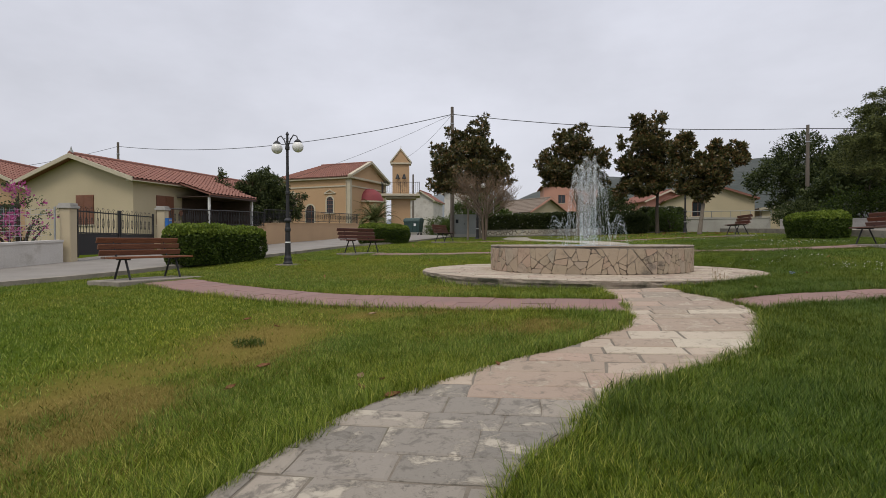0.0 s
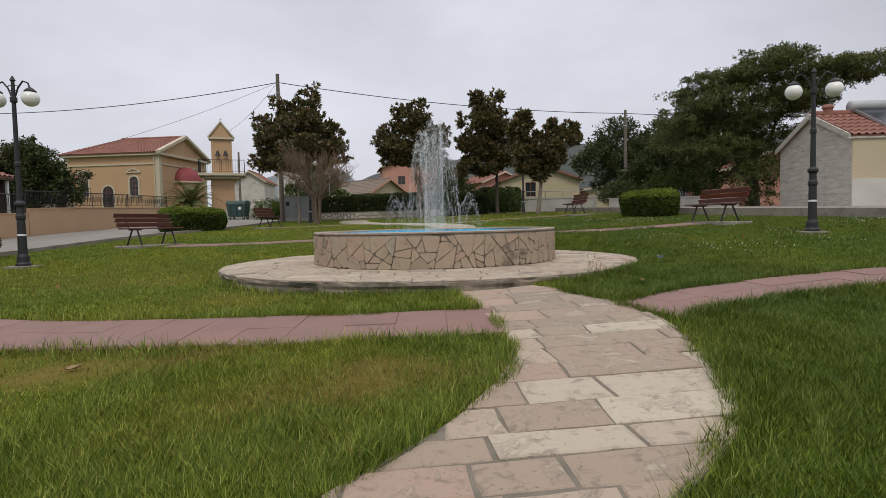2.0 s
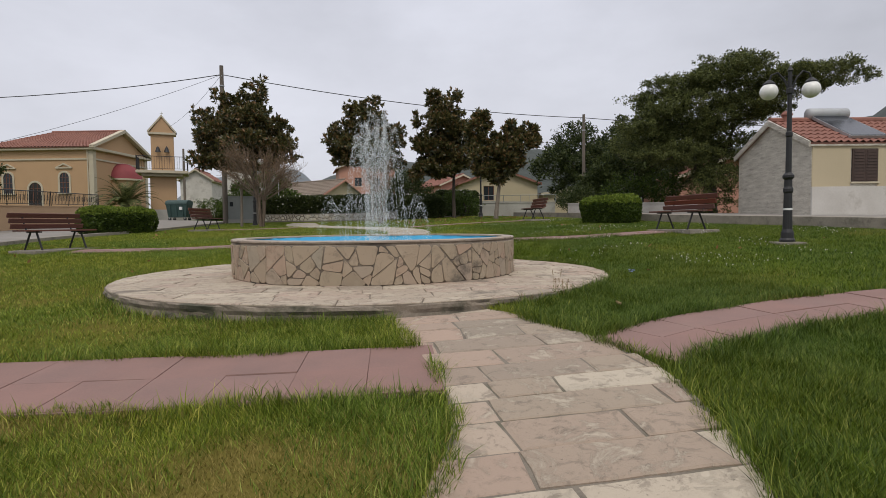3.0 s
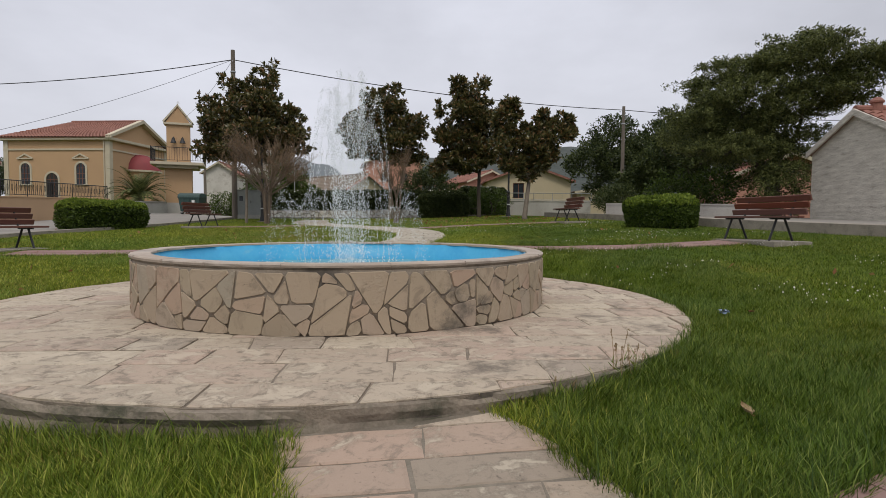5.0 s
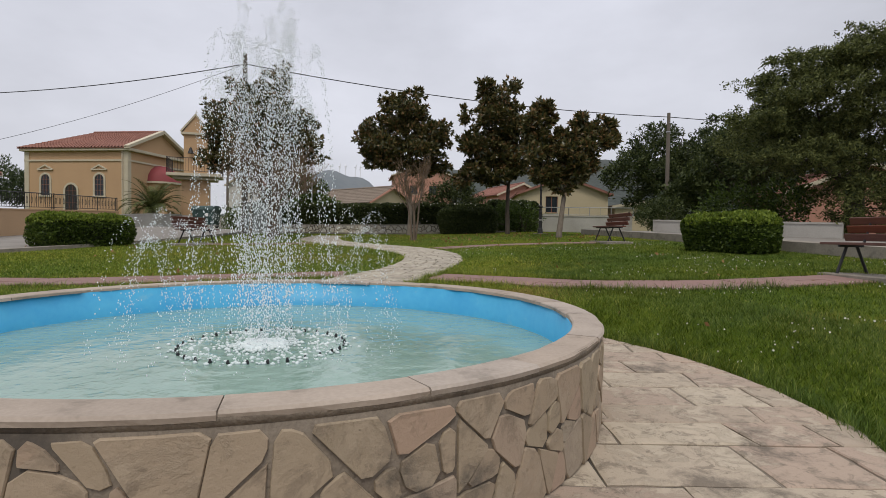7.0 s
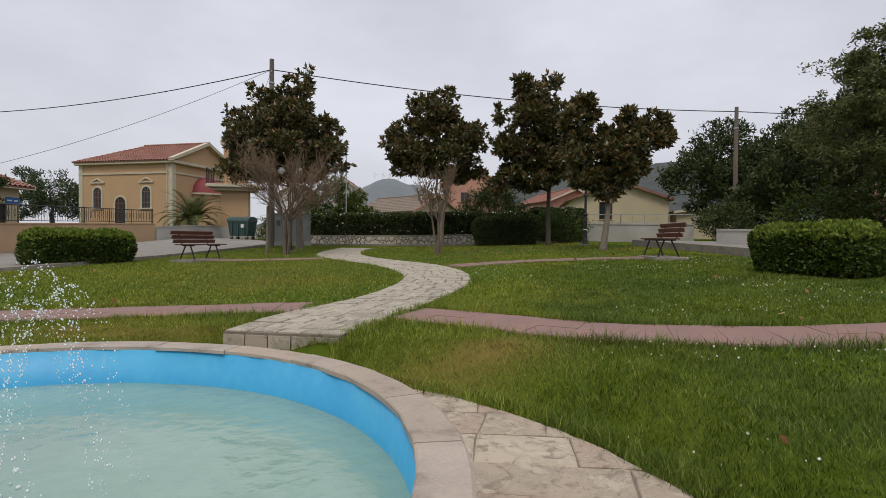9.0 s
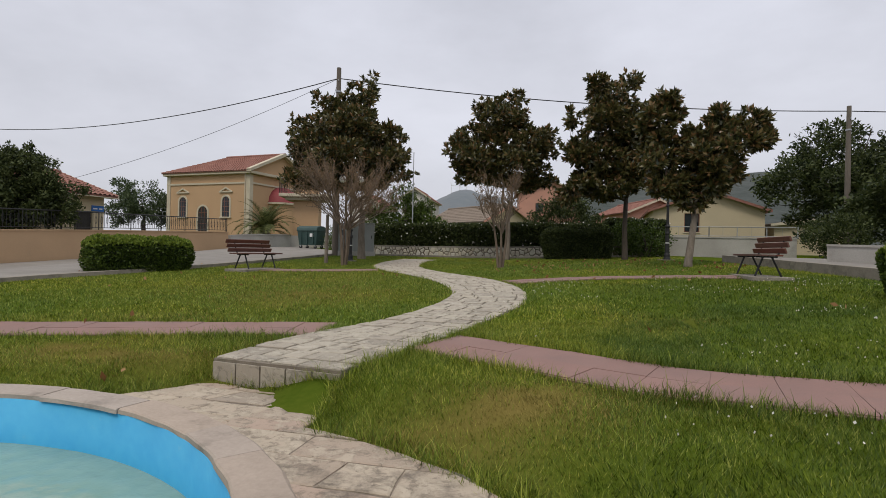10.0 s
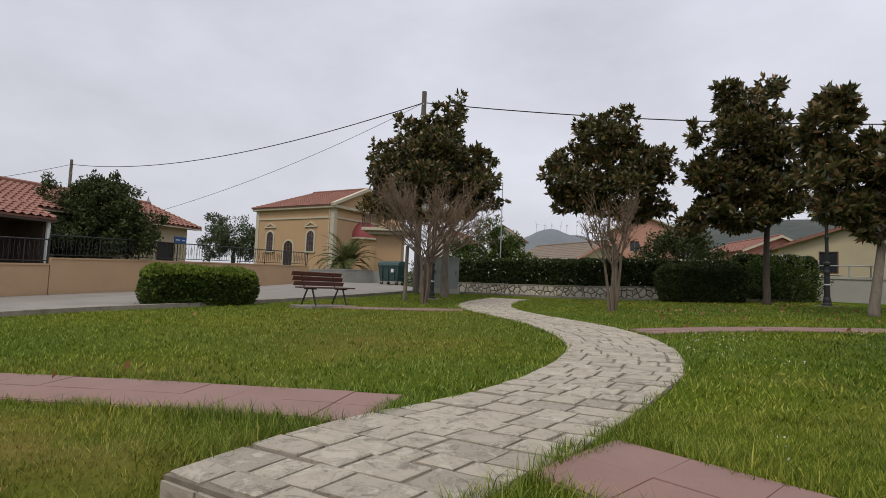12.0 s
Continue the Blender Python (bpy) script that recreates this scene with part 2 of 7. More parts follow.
M["yellow_wall"] = material("ochre_plaster", (0.50, 0.335, 0.195), (0.43, 0.29, 0.17), 0.9, 0.8, 40.0, 0.2, spots=((0.33, 0.24, 0.15), 0.9, 0.62, 0.35))
M["church_wall"] = material("church_plaster", (0.50, 0.325, 0.185), (0.45, 0.29, 0.165), 0.9, 0.6, 40.0, 0.15, spots=((0.62, 0.5, 0.33), 1.2, 0.64, 0.3))
M["cream_trim"] = material("cream_trim", (0.54, 0.48, 0.36), (0.47, 0.41, 0.31), 0.85, 2.0, 40.0, 0.15)
M["cream_wall"] = material("cream_plaster", (0.52, 0.435, 0.295), (0.46, 0.385, 0.26), 0.9, 0.7, 40.0, 0.12)
M["white_wall"] = material("whitewash", (0.60, 0.57, 0.53), (0.48, 0.45, 0.41), 0.9, 1.2, 30.0, 0.3, spots=((0.30, 0.265, 0.22), 1.5, 0.55, 0.55))
M["grey_wall"] = material("grey_render", (0.45, 0.43, 0.40), (0.34, 0.32, 0.29), 0.9, 1.0, 30.0, 0.3, spots=((0.25, 0.23, 0.2), 1.2, 0.58, 0.4))
M["rubble"] = material("whitewashed_rubble", (0.64, 0.60, 0.52), (0.40, 0.365, 0.31), 0.95, 2.0, 14.0, 1.0, spots=((0.26, 0.235, 0.195), 3.0, 0.54, 0.6), dist=0.05, stretch=(1, 1, 4))
M["tile"] = material("roof_tile", (0.275, 0.122, 0.09), (0.205, 0.094, 0.072), 0.85, 2.0, 25.0, 0.3, spots=((0.36, 0.22, 0.16), 1.5, 0.58, 0.4))
M["grey_roof"] = material("weathered_roof", (0.25, 0.20, 0.16), (0.175, 0.14, 0.11), 0.9, 1.0, 20.0, 0.4, stretch=(1, 6, 1))
M["wood"] = material("bench_wood", (0.16, 0.055, 0.035), (0.10, 0.036, 0.026), 0.55, 4.0, 40.0, 0.3, vary=0.12, stretch=(1, 12, 12))
M["old_wood"] = material("worn_bench_wood", (0.25, 0.11, 0.06), (0.12, 0.05, 0.033), 0.7, 5.0, 40.0, 0.35, vary=0.15, stretch=(1, 12, 12))
M["iron"] = material("black_iron", (0.014, 0.014, 0.016), (0.02, 0.019, 0.02), 0.55, 8.0, 60.0, 0.1)
M["globe"] = material("opal_glass_globe", (0.80, 0.79, 0.76), (0.76, 0.75, 0.71), 0.25, 3.0, 30.0, 0.0)
M["bark"] = material("grey_bark", (0.24, 0.20, 0.16), (0.14, 0.115, 0.09), 0.95, 10.0, 60.0, 0.8, stretch=(1, 1, 0.3))
M["dark_bark"] = material("dark_bark", (0.09, 0.07, 0.055), (0.05, 0.04, 0.032), 0.95, 10.0, 60.0, 0.8, stretch=(1, 1, 0.3))
M["twig"] = material("dry_twigs", (0.20, 0.132, 0.078), (0.125, 0.082, 0.05), 0.95, 10.0, 60.0, 0.2)
M["magnolia"] = leaf_material("magnolia_leaves", (0.020, 0.032, 0.010), (0.150, 0.130, 0.045), 0.33, (0.26, 0.145, 0.065), 0.5)
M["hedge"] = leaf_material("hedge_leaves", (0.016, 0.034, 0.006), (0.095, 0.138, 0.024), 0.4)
# Paler, yellower leaves for the tops of the box hedges.
M["pale_leaf"] = leaf_material("pale_hedge_leaves", (0.075, 0.125, 0.016), (0.195, 0.25, 0.036), 0.5)
M["dark_leaf"] = leaf_material("dark_leaves", (0.015, 0.028, 0.009), (0.080, 0.098, 0.031), 0.5)
M["olive_leaf"] = leaf_material("greygreen_leaves", (0.03, 0.05, 0.022), (0.10, 0.13, 0.06), 0.55)
M["mimosa"] = leaf_material("feathery_leaves", (0.020, 0.033, 0.010), (0.155, 0.170, 0.054), 0.55)
M["pink_flower"] = leaf_material("pink_flowers", (0.34, 0.05, 0.18), (0.50, 0.16, 0.32), 0.6)
M["white_flower"] = leaf_material("white_flowers", (0.7, 0.68, 0.64), (0.8, 0.76, 0.7), 0.6)
M["dry_leaf"] = leaf_material("fallen_leaves", (0.20, 0.07, 0.03), (0.36, 0.22, 0.10), 0.7)
M["shutter"] = material("brown_shutter", (0.23, 0.095, 0.055), (0.18, 0.075, 0.045), 0.6, 4.0, 50.0, 0.2)
# Weathered shutters and fascia; inside the porch this colour stands for shade.
M["wood_and_shade"] = material("weathered_wood_and_porch_shade", (0.075, 0.045, 0.036), (0.05, 0.032, 0.026), 0.7, 5.0, 40.0, 0.3)
# Near-black green: shade among a hedge's twigs, put into the colour.
M["twig_shade"] = material("shade_among_twigs_and_leaves", (0.018, 0.028, 0.010), (0.03, 0.04, 0.014), 0.95, 9.0, 50.0, 0.8, dist=0.04)
M["foam"] = material("white_foam", (0.72, 0.76, 0.76), (0.55, 0.64, 0.64), 0.5, 14.0, 60.0, 0.5)
M["dark"] = material("dark_interior", (0.02, 0.018, 0.016), (0.03, 0.026, 0.022), 0.6, 3.0, 30.0, 0.0)
M["glass"] = material("window_glass", (0.03, 0.035, 0.04), (0.02, 0.025, 0.03), 0.08, 3.0, 30.0, 0.0)
M["red_canopy"] = material("red_apse_roof", (0.25, 0.04, 0.045), (0.21, 0.04, 0.045), 0.7, 2.0, 30.0, 0.1)
M["bin"] = material("dark_green_plastic", (0.035, 0.075, 0.07), (0.028, 0.06, 0.055), 0.5, 3.0, 50.0, 0.1)
M["rubber"] = material("black_rubber", (0.02, 0.02, 0.02), None, 0.8)
M["cabinet"] = material("grey_painted_steel", (0.30, 0.31, 0.30), (0.25, 0.26, 0.25), 0.6, 2.0, 40.0, 0.1, spots=((0.22, 0.16, 0.1), 3.0, 0.62, 0.3))
M["pole"] = material("weathered_pole", (0.19, 0.16, 0.13), (0.12, 0.10, 0.085), 0.95, 6.0, 50.0, 0.4, stretch=(1, 1, 0.1))
M["cable"] = material("black_cable", (0.02, 0.02, 0.02), None, 0.7)
M["steel"] = material("galvanised_steel", (0.45, 0.46, 0.47), (0.36, 0.37, 0.38), 0.45, 4.0, 40.0, 0.1, metal=0.7)
M["solar"] = material("solar_glass", (0.03, 0.035, 0.045), (0.02, 0.02, 0.03), 0.15, 3.0, 30.0, 0.0)
M["white"] = material("white_paint", (0.75, 0.75, 0.74), (0.68, 0.68, 0.67), 0.5, 3.0, 30.0, 0.1)
M["sign"] = material("blue_sign", (0.02, 0.13, 0.42), (0.02, 0.12, 0.38), 0.5, 3.0, 30.0, 0.0)
M["drop"] = material("water_drops", (0.88, 0.90, 0.92), (0.80, 0.83, 0.86), 0.12, 9.0, 50.0, 0.0)
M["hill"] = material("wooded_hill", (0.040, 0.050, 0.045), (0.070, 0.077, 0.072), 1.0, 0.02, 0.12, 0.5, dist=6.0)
# The haze of distance is mixed into this pale blue-grey.
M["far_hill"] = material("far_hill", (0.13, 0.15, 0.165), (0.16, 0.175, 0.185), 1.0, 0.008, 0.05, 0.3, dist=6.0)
M["pink_joint"] = material("pink_joint", (0.225, 0.135, 0.115), (0.185, 0.113, 0.097), 0.95, 5.0, 60.0, 0.4)
M["tank"] = material("dull_grey_tank", (0.40, 0.41, 0.42), (0.33, 0.335, 0.34), 0.45, 2.0, 30.0, 0.1, spots=((0.25, 0.22, 0.19), 4.0, 0.6, 0.4))
M["weed"] = leaf_material("weed_leaves", (0.07, 0.11, 0.014), (0.16, 0.19, 0.03), 0.6)
M["litter"] = material("blue_plastic_scrap", (0.06, 0.13, 0.24), (0.25, 0.28, 0.32), 0.5, 30.0, 90.0, 0.2)
M["pink_wall"] = material("salmon_plaster", (0.52, 0.27, 0.20), (0.46, 0.24, 0.18), 0.9, 1.0, 30.0, 0.1)
M["earth"] = material("bare_earth", (0.20, 0.15, 0.10), (0.14, 0.105, 0.07), 0.95, 2.0, 30.0, 0.6)


# ---- building blocks ----
class Geo:
    """Vertices and faces gathered for one mesh."""

    def __init__(self):
        self.v, self.f = [], []

    def add(self, vs, fs, m=None):
        k = len(self.v)
        self.v += [tuple(m @ Vector(p)) for p in vs] if m is not None else [tuple(p) for p in vs]
        self.f += [tuple(k + i for i in q) for q in fs]
        return self

    def box(self, x0, y0, z0, x1, y1, z1, m=None, b=0.0):
        if b <= 0:
            vs = [(x, y, z) for z in (z0, z1) for y in (y0, y1) for x in (x0, x1)]
            return self.add(vs, [(0, 2, 3, 1), (4, 5, 7, 6), (0, 1, 5, 4), (2, 6, 7, 3), (0, 4, 6, 2), (1, 3, 7, 5)], m)
        bm = bmesh.new()
        bmesh.ops.create_cube(bm, size=1, matrix=Matrix.Translation(((x0 + x1) / 2, (y0 + y1) / 2, (z0 + z1) / 2)) @ Matrix.Diagonal((x1 - x0, y1 - y0, z1 - z0, 1)))
        bmesh.ops.bevel(bm, geom=bm.edges[:], offset=b, segments=2, affect="EDGES")
        bm.verts.index_update()
        self.add([v.co for v in bm.verts], [[v.index for v in q.verts] for q in bm.faces], m)
        bm.free()
        return self

    def lathe(self, profile, n=16, m=None, cx=0.0, cy=0.0, closed=False):
        """Turns (radius, height) pairs about the upright axis."""
        vs = [(cx + r * math.cos(2 * math.pi * i / n), cy + r * math.sin(2 * math.pi * i / n), z) for r, z in profile for i in range(n)]
        k = len(profile)
        fs = [(j * n + i, j * n + (i + 1) % n, (j + 1) % k * n + (i + 1) % n, (j + 1) % k * n + i) for j in range(k if closed else k - 1) for i in range(n)]
        if not closed:
            fs += [tuple(range(n))[::-1], tuple((k - 1) * n + i for i in range(n))]
        return self.add(vs, fs, m)

    def tube(self, pts, radii, n=8):
        """A tube along points, with a radius at each."""
        pts = [Vector(p) for p in pts]
        if not isinstance(radii, (list, tuple)):
            radii = [radii] * len(pts)
        k = len(self.v)
        up = Vector((0.31, 0.17, 0.93)) if abs((pts[-1] - pts[0]).normalized().z) < 0.9 else Vector((1, 0.1, 0))
        for i, p in enumerate(pts):
            d = (pts[min(i + 1, len(pts) - 1)] - pts[max(i - 1, 0)]).normalized()
            a = d.cross(up).normalized()
            c = a.cross(d)
            self.v += [tuple(p + radii[i] * (math.cos(2 * math.pi * j / n) * a + math.sin(2 * math.pi * j / n) * c)) for j in range(n)]
        for i in range(len(pts) - 1):
            self.f += [(k + i * n + j, k + (i + 1) * n + j, k + (i + 1) * n + (j + 1) % n, k + i * n + (j + 1) % n) for j in range(n)]
        self.f += [tuple(k + j for j in range(n)), tuple(k + (len(pts) - 1) * n + j for j in range(n))[::-1]]
        return self

    def prism(self, poly, z0, z1, m=None, inset=0.0, lift=0.0):
        """An upright prism over a polygon; inset and lift chamfer its top edge."""
        n = len(poly)
        vs = [(x, y, z0) for x, y in poly]
        if inset:
            c = (sum(p[0] for p in poly) / n, sum(p[1] for p in poly) / n)
            top = []
            for x, y in poly:
                d = math.hypot(x - c[0], y - c[1]) or 1
                s = max(0.0, 1 - inset / d)
                top.append((c[0] + (x - c[0]) * s, c[1] + (y - c[1]) * s, z1))
            vs += [(x, y, z1 - lift) for x, y in poly] + top
            fs = [(k * n + i, k * n + (i + 1) % n, (k + 1) * n + (i + 1) % n, (k + 1) * n + i) for k in range(2) for i in range(n)] + [tuple(2 * n + i for i in range(n))]
        else:
            vs += [(x, y, z1) for x, y in poly]
            fs = [(i, (i + 1) % n, n + (i + 1) % n, n + i) for i in range(n)] + [tuple(n + i for i in range(n)), tuple(range(n))[::-1]]
        return self.add(vs, fs, m)


def mesh_of(name, g, mat, smooth=False):
    me = bpy.data.meshes.new(name)
    me.from_pydata(g.v, [], g.f)
    me.materials.append(mat)
    if smooth:
        me.shade_smooth()
    return me


def part(name, g, mat, parent=None, label="", smooth=False):
    """One mesh under a thing or a part; with no parent, a mesh of its own."""
    ob = new(name, mesh_of(name, g, mat, smooth))
    if parent is not None:
        ob.parent = parent
    if label:
        ob["label"] = label
    return ob


def thing(name, label, category, m=None, group="", kind=""):
    ob = new(name)
    ob.matrix_world = m if m is not None else Matrix()
    return tagged(ob, label, category, group, kind)


def setting(name, g, mat, label="", category="", smooth=False):
    return tagged(part(name, g, mat, smooth=smooth), label or name.replace("_", " "), category or name.split("_")[0], kind="structure")


# ---- the lie of the land ----
PC, PR, PZ = (3.1, 11.95), 3.55, 0.484     # paved disc round the fountain
FC, FR, RIM = (3.19, 12.0), 2.125, 1.025   # fountain


def natural(x, y):
    x, y = min(max(x, -16), 14), min(max(y, -10), 48)
    a, b = min(max((-5.4 - x) / 2.6, 0), 1), min(max((y - 19) / 6, 0), 1)
    dip = 0.21 * a * a * (3 - 2 * a) * b * b * (3 - 2 * b)
    return -0.15 + 0.03525 * x + 0.05019 * y - 0.00084 * x * y - 0.00025 * y * y + 0.00149 * x * x - dip


def height(x, y):
    """The lawn's height."""
    n, r = natural(x, y), math.hypot(x - PC[0], y - PC[1])
    if n > PZ - 0.03:
        s = min(1, max(0, (r - PR) / 1.0), max(0, (math.hypot(x - 3.45, y - 15.5) - 0.72) / 0.55))
        s = s * s * (3 - 2 * s)
        n = PZ - 0.03 + (n - PZ + 0.03) * s
    return n


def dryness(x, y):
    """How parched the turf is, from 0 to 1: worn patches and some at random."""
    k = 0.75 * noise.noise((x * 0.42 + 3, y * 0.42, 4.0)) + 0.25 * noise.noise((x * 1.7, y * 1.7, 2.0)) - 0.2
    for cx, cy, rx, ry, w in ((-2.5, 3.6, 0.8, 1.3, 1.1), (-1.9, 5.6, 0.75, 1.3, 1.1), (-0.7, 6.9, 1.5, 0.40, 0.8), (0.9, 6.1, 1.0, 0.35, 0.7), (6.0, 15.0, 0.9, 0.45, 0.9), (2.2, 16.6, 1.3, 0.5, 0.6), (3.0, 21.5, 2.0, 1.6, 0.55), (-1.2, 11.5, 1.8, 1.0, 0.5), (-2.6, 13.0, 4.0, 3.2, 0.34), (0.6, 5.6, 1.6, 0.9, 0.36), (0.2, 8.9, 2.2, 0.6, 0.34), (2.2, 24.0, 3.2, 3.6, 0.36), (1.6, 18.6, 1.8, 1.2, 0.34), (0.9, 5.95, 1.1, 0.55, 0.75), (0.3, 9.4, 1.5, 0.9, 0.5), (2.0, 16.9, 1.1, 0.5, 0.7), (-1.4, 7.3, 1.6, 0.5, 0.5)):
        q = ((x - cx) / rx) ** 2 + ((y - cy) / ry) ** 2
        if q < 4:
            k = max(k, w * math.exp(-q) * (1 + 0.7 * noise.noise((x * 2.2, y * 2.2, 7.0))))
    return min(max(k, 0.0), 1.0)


def smooth_line(pts, step=0.12):
    """A Catmull-Rom line through points, at even steps."""
    P = [Vector((*p, 0)) if len(p) == 2 else Vector(p) for p in pts]
    P = [2 * P[0] - P[1]] + P + [2 * P[-1] - P[-2]]
    out = []
    for i in range(1, len(P) - 2):
        n = max(2, int((P[i + 1] - P[i]).length / step))
        for k in range(n):
            t = k / n
            a, b, c, d = P[i - 1:i + 3]
            out.append(0.5 * (2 * b + (c - a) * t + (2 * a - 5 * b + 4 * c - d) * t * t + (3 * b - a - 3 * c + d) * t ** 3))
    out.append(P[-2])
    return out


def on_line(line, s):
    """The point at the fraction s of a line."""
    k = min(max(s, 0), 1) * (len(line) - 1)
    i = min(int(k), len(line) - 2)
    return line[i].lerp(line[i + 1], k - i)


# edges of the paths: left and right hand in the direction of the walk
PATH_S = (smooth_line([(-2.3, -1.5), (-1.75, 0.6), (-1.06, 2.45), (-0.65, 3.36), (-0.18, 3.9), (0.5, 4.5), (1.45, 5.2), (2.05, 6.0), (2.26, 6.8), (2.32, 7.5), (2.36, 8.6)]),
          smooth_line([(-0.8, -1.7), (-0.3, 0.6), (0.26, 2.37), (0.71, 3.02), (1.19, 3.63), (1.8, 4.06), (2.58, 4.56), (3.2, 5.45), (3.58, 6.3), (3.66, 7.1), (3.38, 8.7)]))
PATH_N = (smooth_line([(3.42, 16.4), (3.85, 17.3), (4.65, 18.26), (5.26, 19.3), (5.73, 20.9), (5.72, 22.2), (5.45, 23.6), (5.0, 24.9), (4.3, 26.4), (3.65, 27.8), (3.3, 29.5), (3.4, 31.5), (4.0, 34.0)]),
          smooth_line([(4.72, 15.86), (5.55, 17.1), (6.2, 18.3), (6.83, 19.7), (7.12, 21.2), (7.05, 22.7), (6.75, 24.0), (6.24, 25.1), (5.6, 26.4), (5.1, 27.8), (4.85, 29.4), (4.95, 31.3), (5.4, 33.2)]))
# pink paths, by their middle line and half width
PINK = [([(2.35, 6.98), (1.2, 7.3), (0.0, 7.68), (-1.0, 8.03), (-2.0, 8.46), (-3.2, 9.2), (-4.4, 10.1), (-5.6, 11.1)], 0.50),
        ([(3.66, 6.72), (4.5, 6.92), (5.4, 6.97), (6.4, 6.92), (7.4, 6.75), (9.0, 6.2), (11.5, 5.0)], 0.40),
        ([(4.2, 17.82), (3.1, 17.92), (1.5, 17.98), (0.0, 18.0), (-1.2, 18.15), (-2.4, 18.45)], 0.42),
        ([(5.5, 16.98), (6.45, 16.15), (7.2, 15.45), (8.1, 14.98), (9.1, 14.6), (10.3, 14.42), (11.4, 14.25)], 0.42),
        ([(7.05, 23.3), (8.8, 23.9), (10.6, 23.8), (12.2, 23.3)], 0.36),
        ([(3.7, 27.45), (2.0, 27.25), (0.4, 27.3), (-0.2, 27.4)], 0.36)]
PINK_LINES = [(smooth_line(p), w) for p, w in PINK]


def ribbon(left, right, lift, thick, height=height, cols=1):
    """A strip of ground between two lines, with sides; cols: how many faces lie across it."""
    g, n, w = Geo(), 90, cols + 3
    for i in range(n + 1):
        a, b = on_line(left, i / n), on_line(right, i / n)
        across = [a.lerp(b, k / cols) for k in range(cols + 1)]
        top = [(p.x, p.y, height(p.x, p.y) + lift) for p in across]
        g.v += [(a.x, a.y, top[0][2] - thick)] + top + [(b.x, b.y, top[-1][2] - thick)]
    g.f = [(i * w + j, i * w + j + 1, i * w + w + j + 1, i * w + w + j) for i in range(n) for j in range(w - 1)] + [tuple(range(w))[::-1], tuple(n * w + j for j in range(w))]
    return g


def offset_line(line, d):
    out = []
    for i, p in enumerate(line):
        t = line[min(i + 1, len(line) - 1)] - line[max(i - 1, 0)]
        t.normalize()
        out.append(Vector((p.x - t.y * d, p.y + t.x * d, 0)))
    return out


# ---- ground ----
def ground_sheet():
    xs = [-3000, -1200, -600, -300, -150, -80, -50, -35] + [-26 + 0.5 * i for i in range(0, 43)] + [-4.5 + 0.2 * i for i in range(0, 69)] + [9.5 + 0.5 * i for i in range(0, 34)] + [27, 32, 40, 60, 100, 200, 400, 900, 3000]
    ys = [-3000, -900, -300, -100, -50, -30, -20] + [-14 + 0.5 * i for i in range(0, 30)] + [1 + 0.2 * i for i in range(0, 90)] + [19.5 + 0.5 * i for i in range(0, 60)] + [50, 56, 65, 80, 110, 160, 260, 500, 1200, 3000]
    g = Geo()
    for y in ys:
        for x in xs:
            z = height(x, y)
            if math.hypot(x - PC[0], y - PC[1]) < PR - 0.05:
                z = PZ - 0.3
            g.v.append((x, y, z))
    w = len(xs)
    g.f = [(j * w + i, j * w + i + 1, (j + 1) * w + i + 1, (j + 1) * w + i) for j in range(len(ys) - 1) for i in range(w - 1)]
    return g


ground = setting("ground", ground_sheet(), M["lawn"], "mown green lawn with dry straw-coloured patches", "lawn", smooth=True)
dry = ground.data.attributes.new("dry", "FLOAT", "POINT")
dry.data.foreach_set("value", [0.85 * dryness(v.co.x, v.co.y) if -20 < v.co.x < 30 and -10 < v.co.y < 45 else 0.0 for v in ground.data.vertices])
# ---- fountain ----
def clip_half(poly, nx, ny, d):
    """The part of a convex polygon where nx*x + ny*y <= d."""
    out = []
    for i, p in enumerate(poly):
        q = poly[(i + 1) % len(poly)]
        a, b = nx * p[0] + ny * p[1] - d, nx * q[0] + ny * q[1] - d
        if a <= 0:
            out.append(p)
        if a * b < 0:
            s = a / (a - b)
            out.append((p[0] + s * (q[0] - p[0]), p[1] + s * (q[1] - p[1])))
    return out


def shrink(poly, d):
    """A convex, anticlockwise polygon drawn in by d."""
    out = poly
    for i, p in enumerate(poly):
        q = poly[(i + 1) % len(poly)]
        ex, ey = q[0] - p[0], q[1] - p[1]
        k = math.hypot(ex, ey)
        if k < 1e-6:
            continue
        nx, ny = ey / k, -ex / k
        out = clip_half(out, nx, ny, nx * p[0] + ny * p[1] - d)
        if len(out) < 3:
            return []
    return out


def area(poly):
    return 0.5 * sum(p[0] * q[1] - q[0] * p[1] for p, q in zip(poly, poly[1:] + poly[:1]))


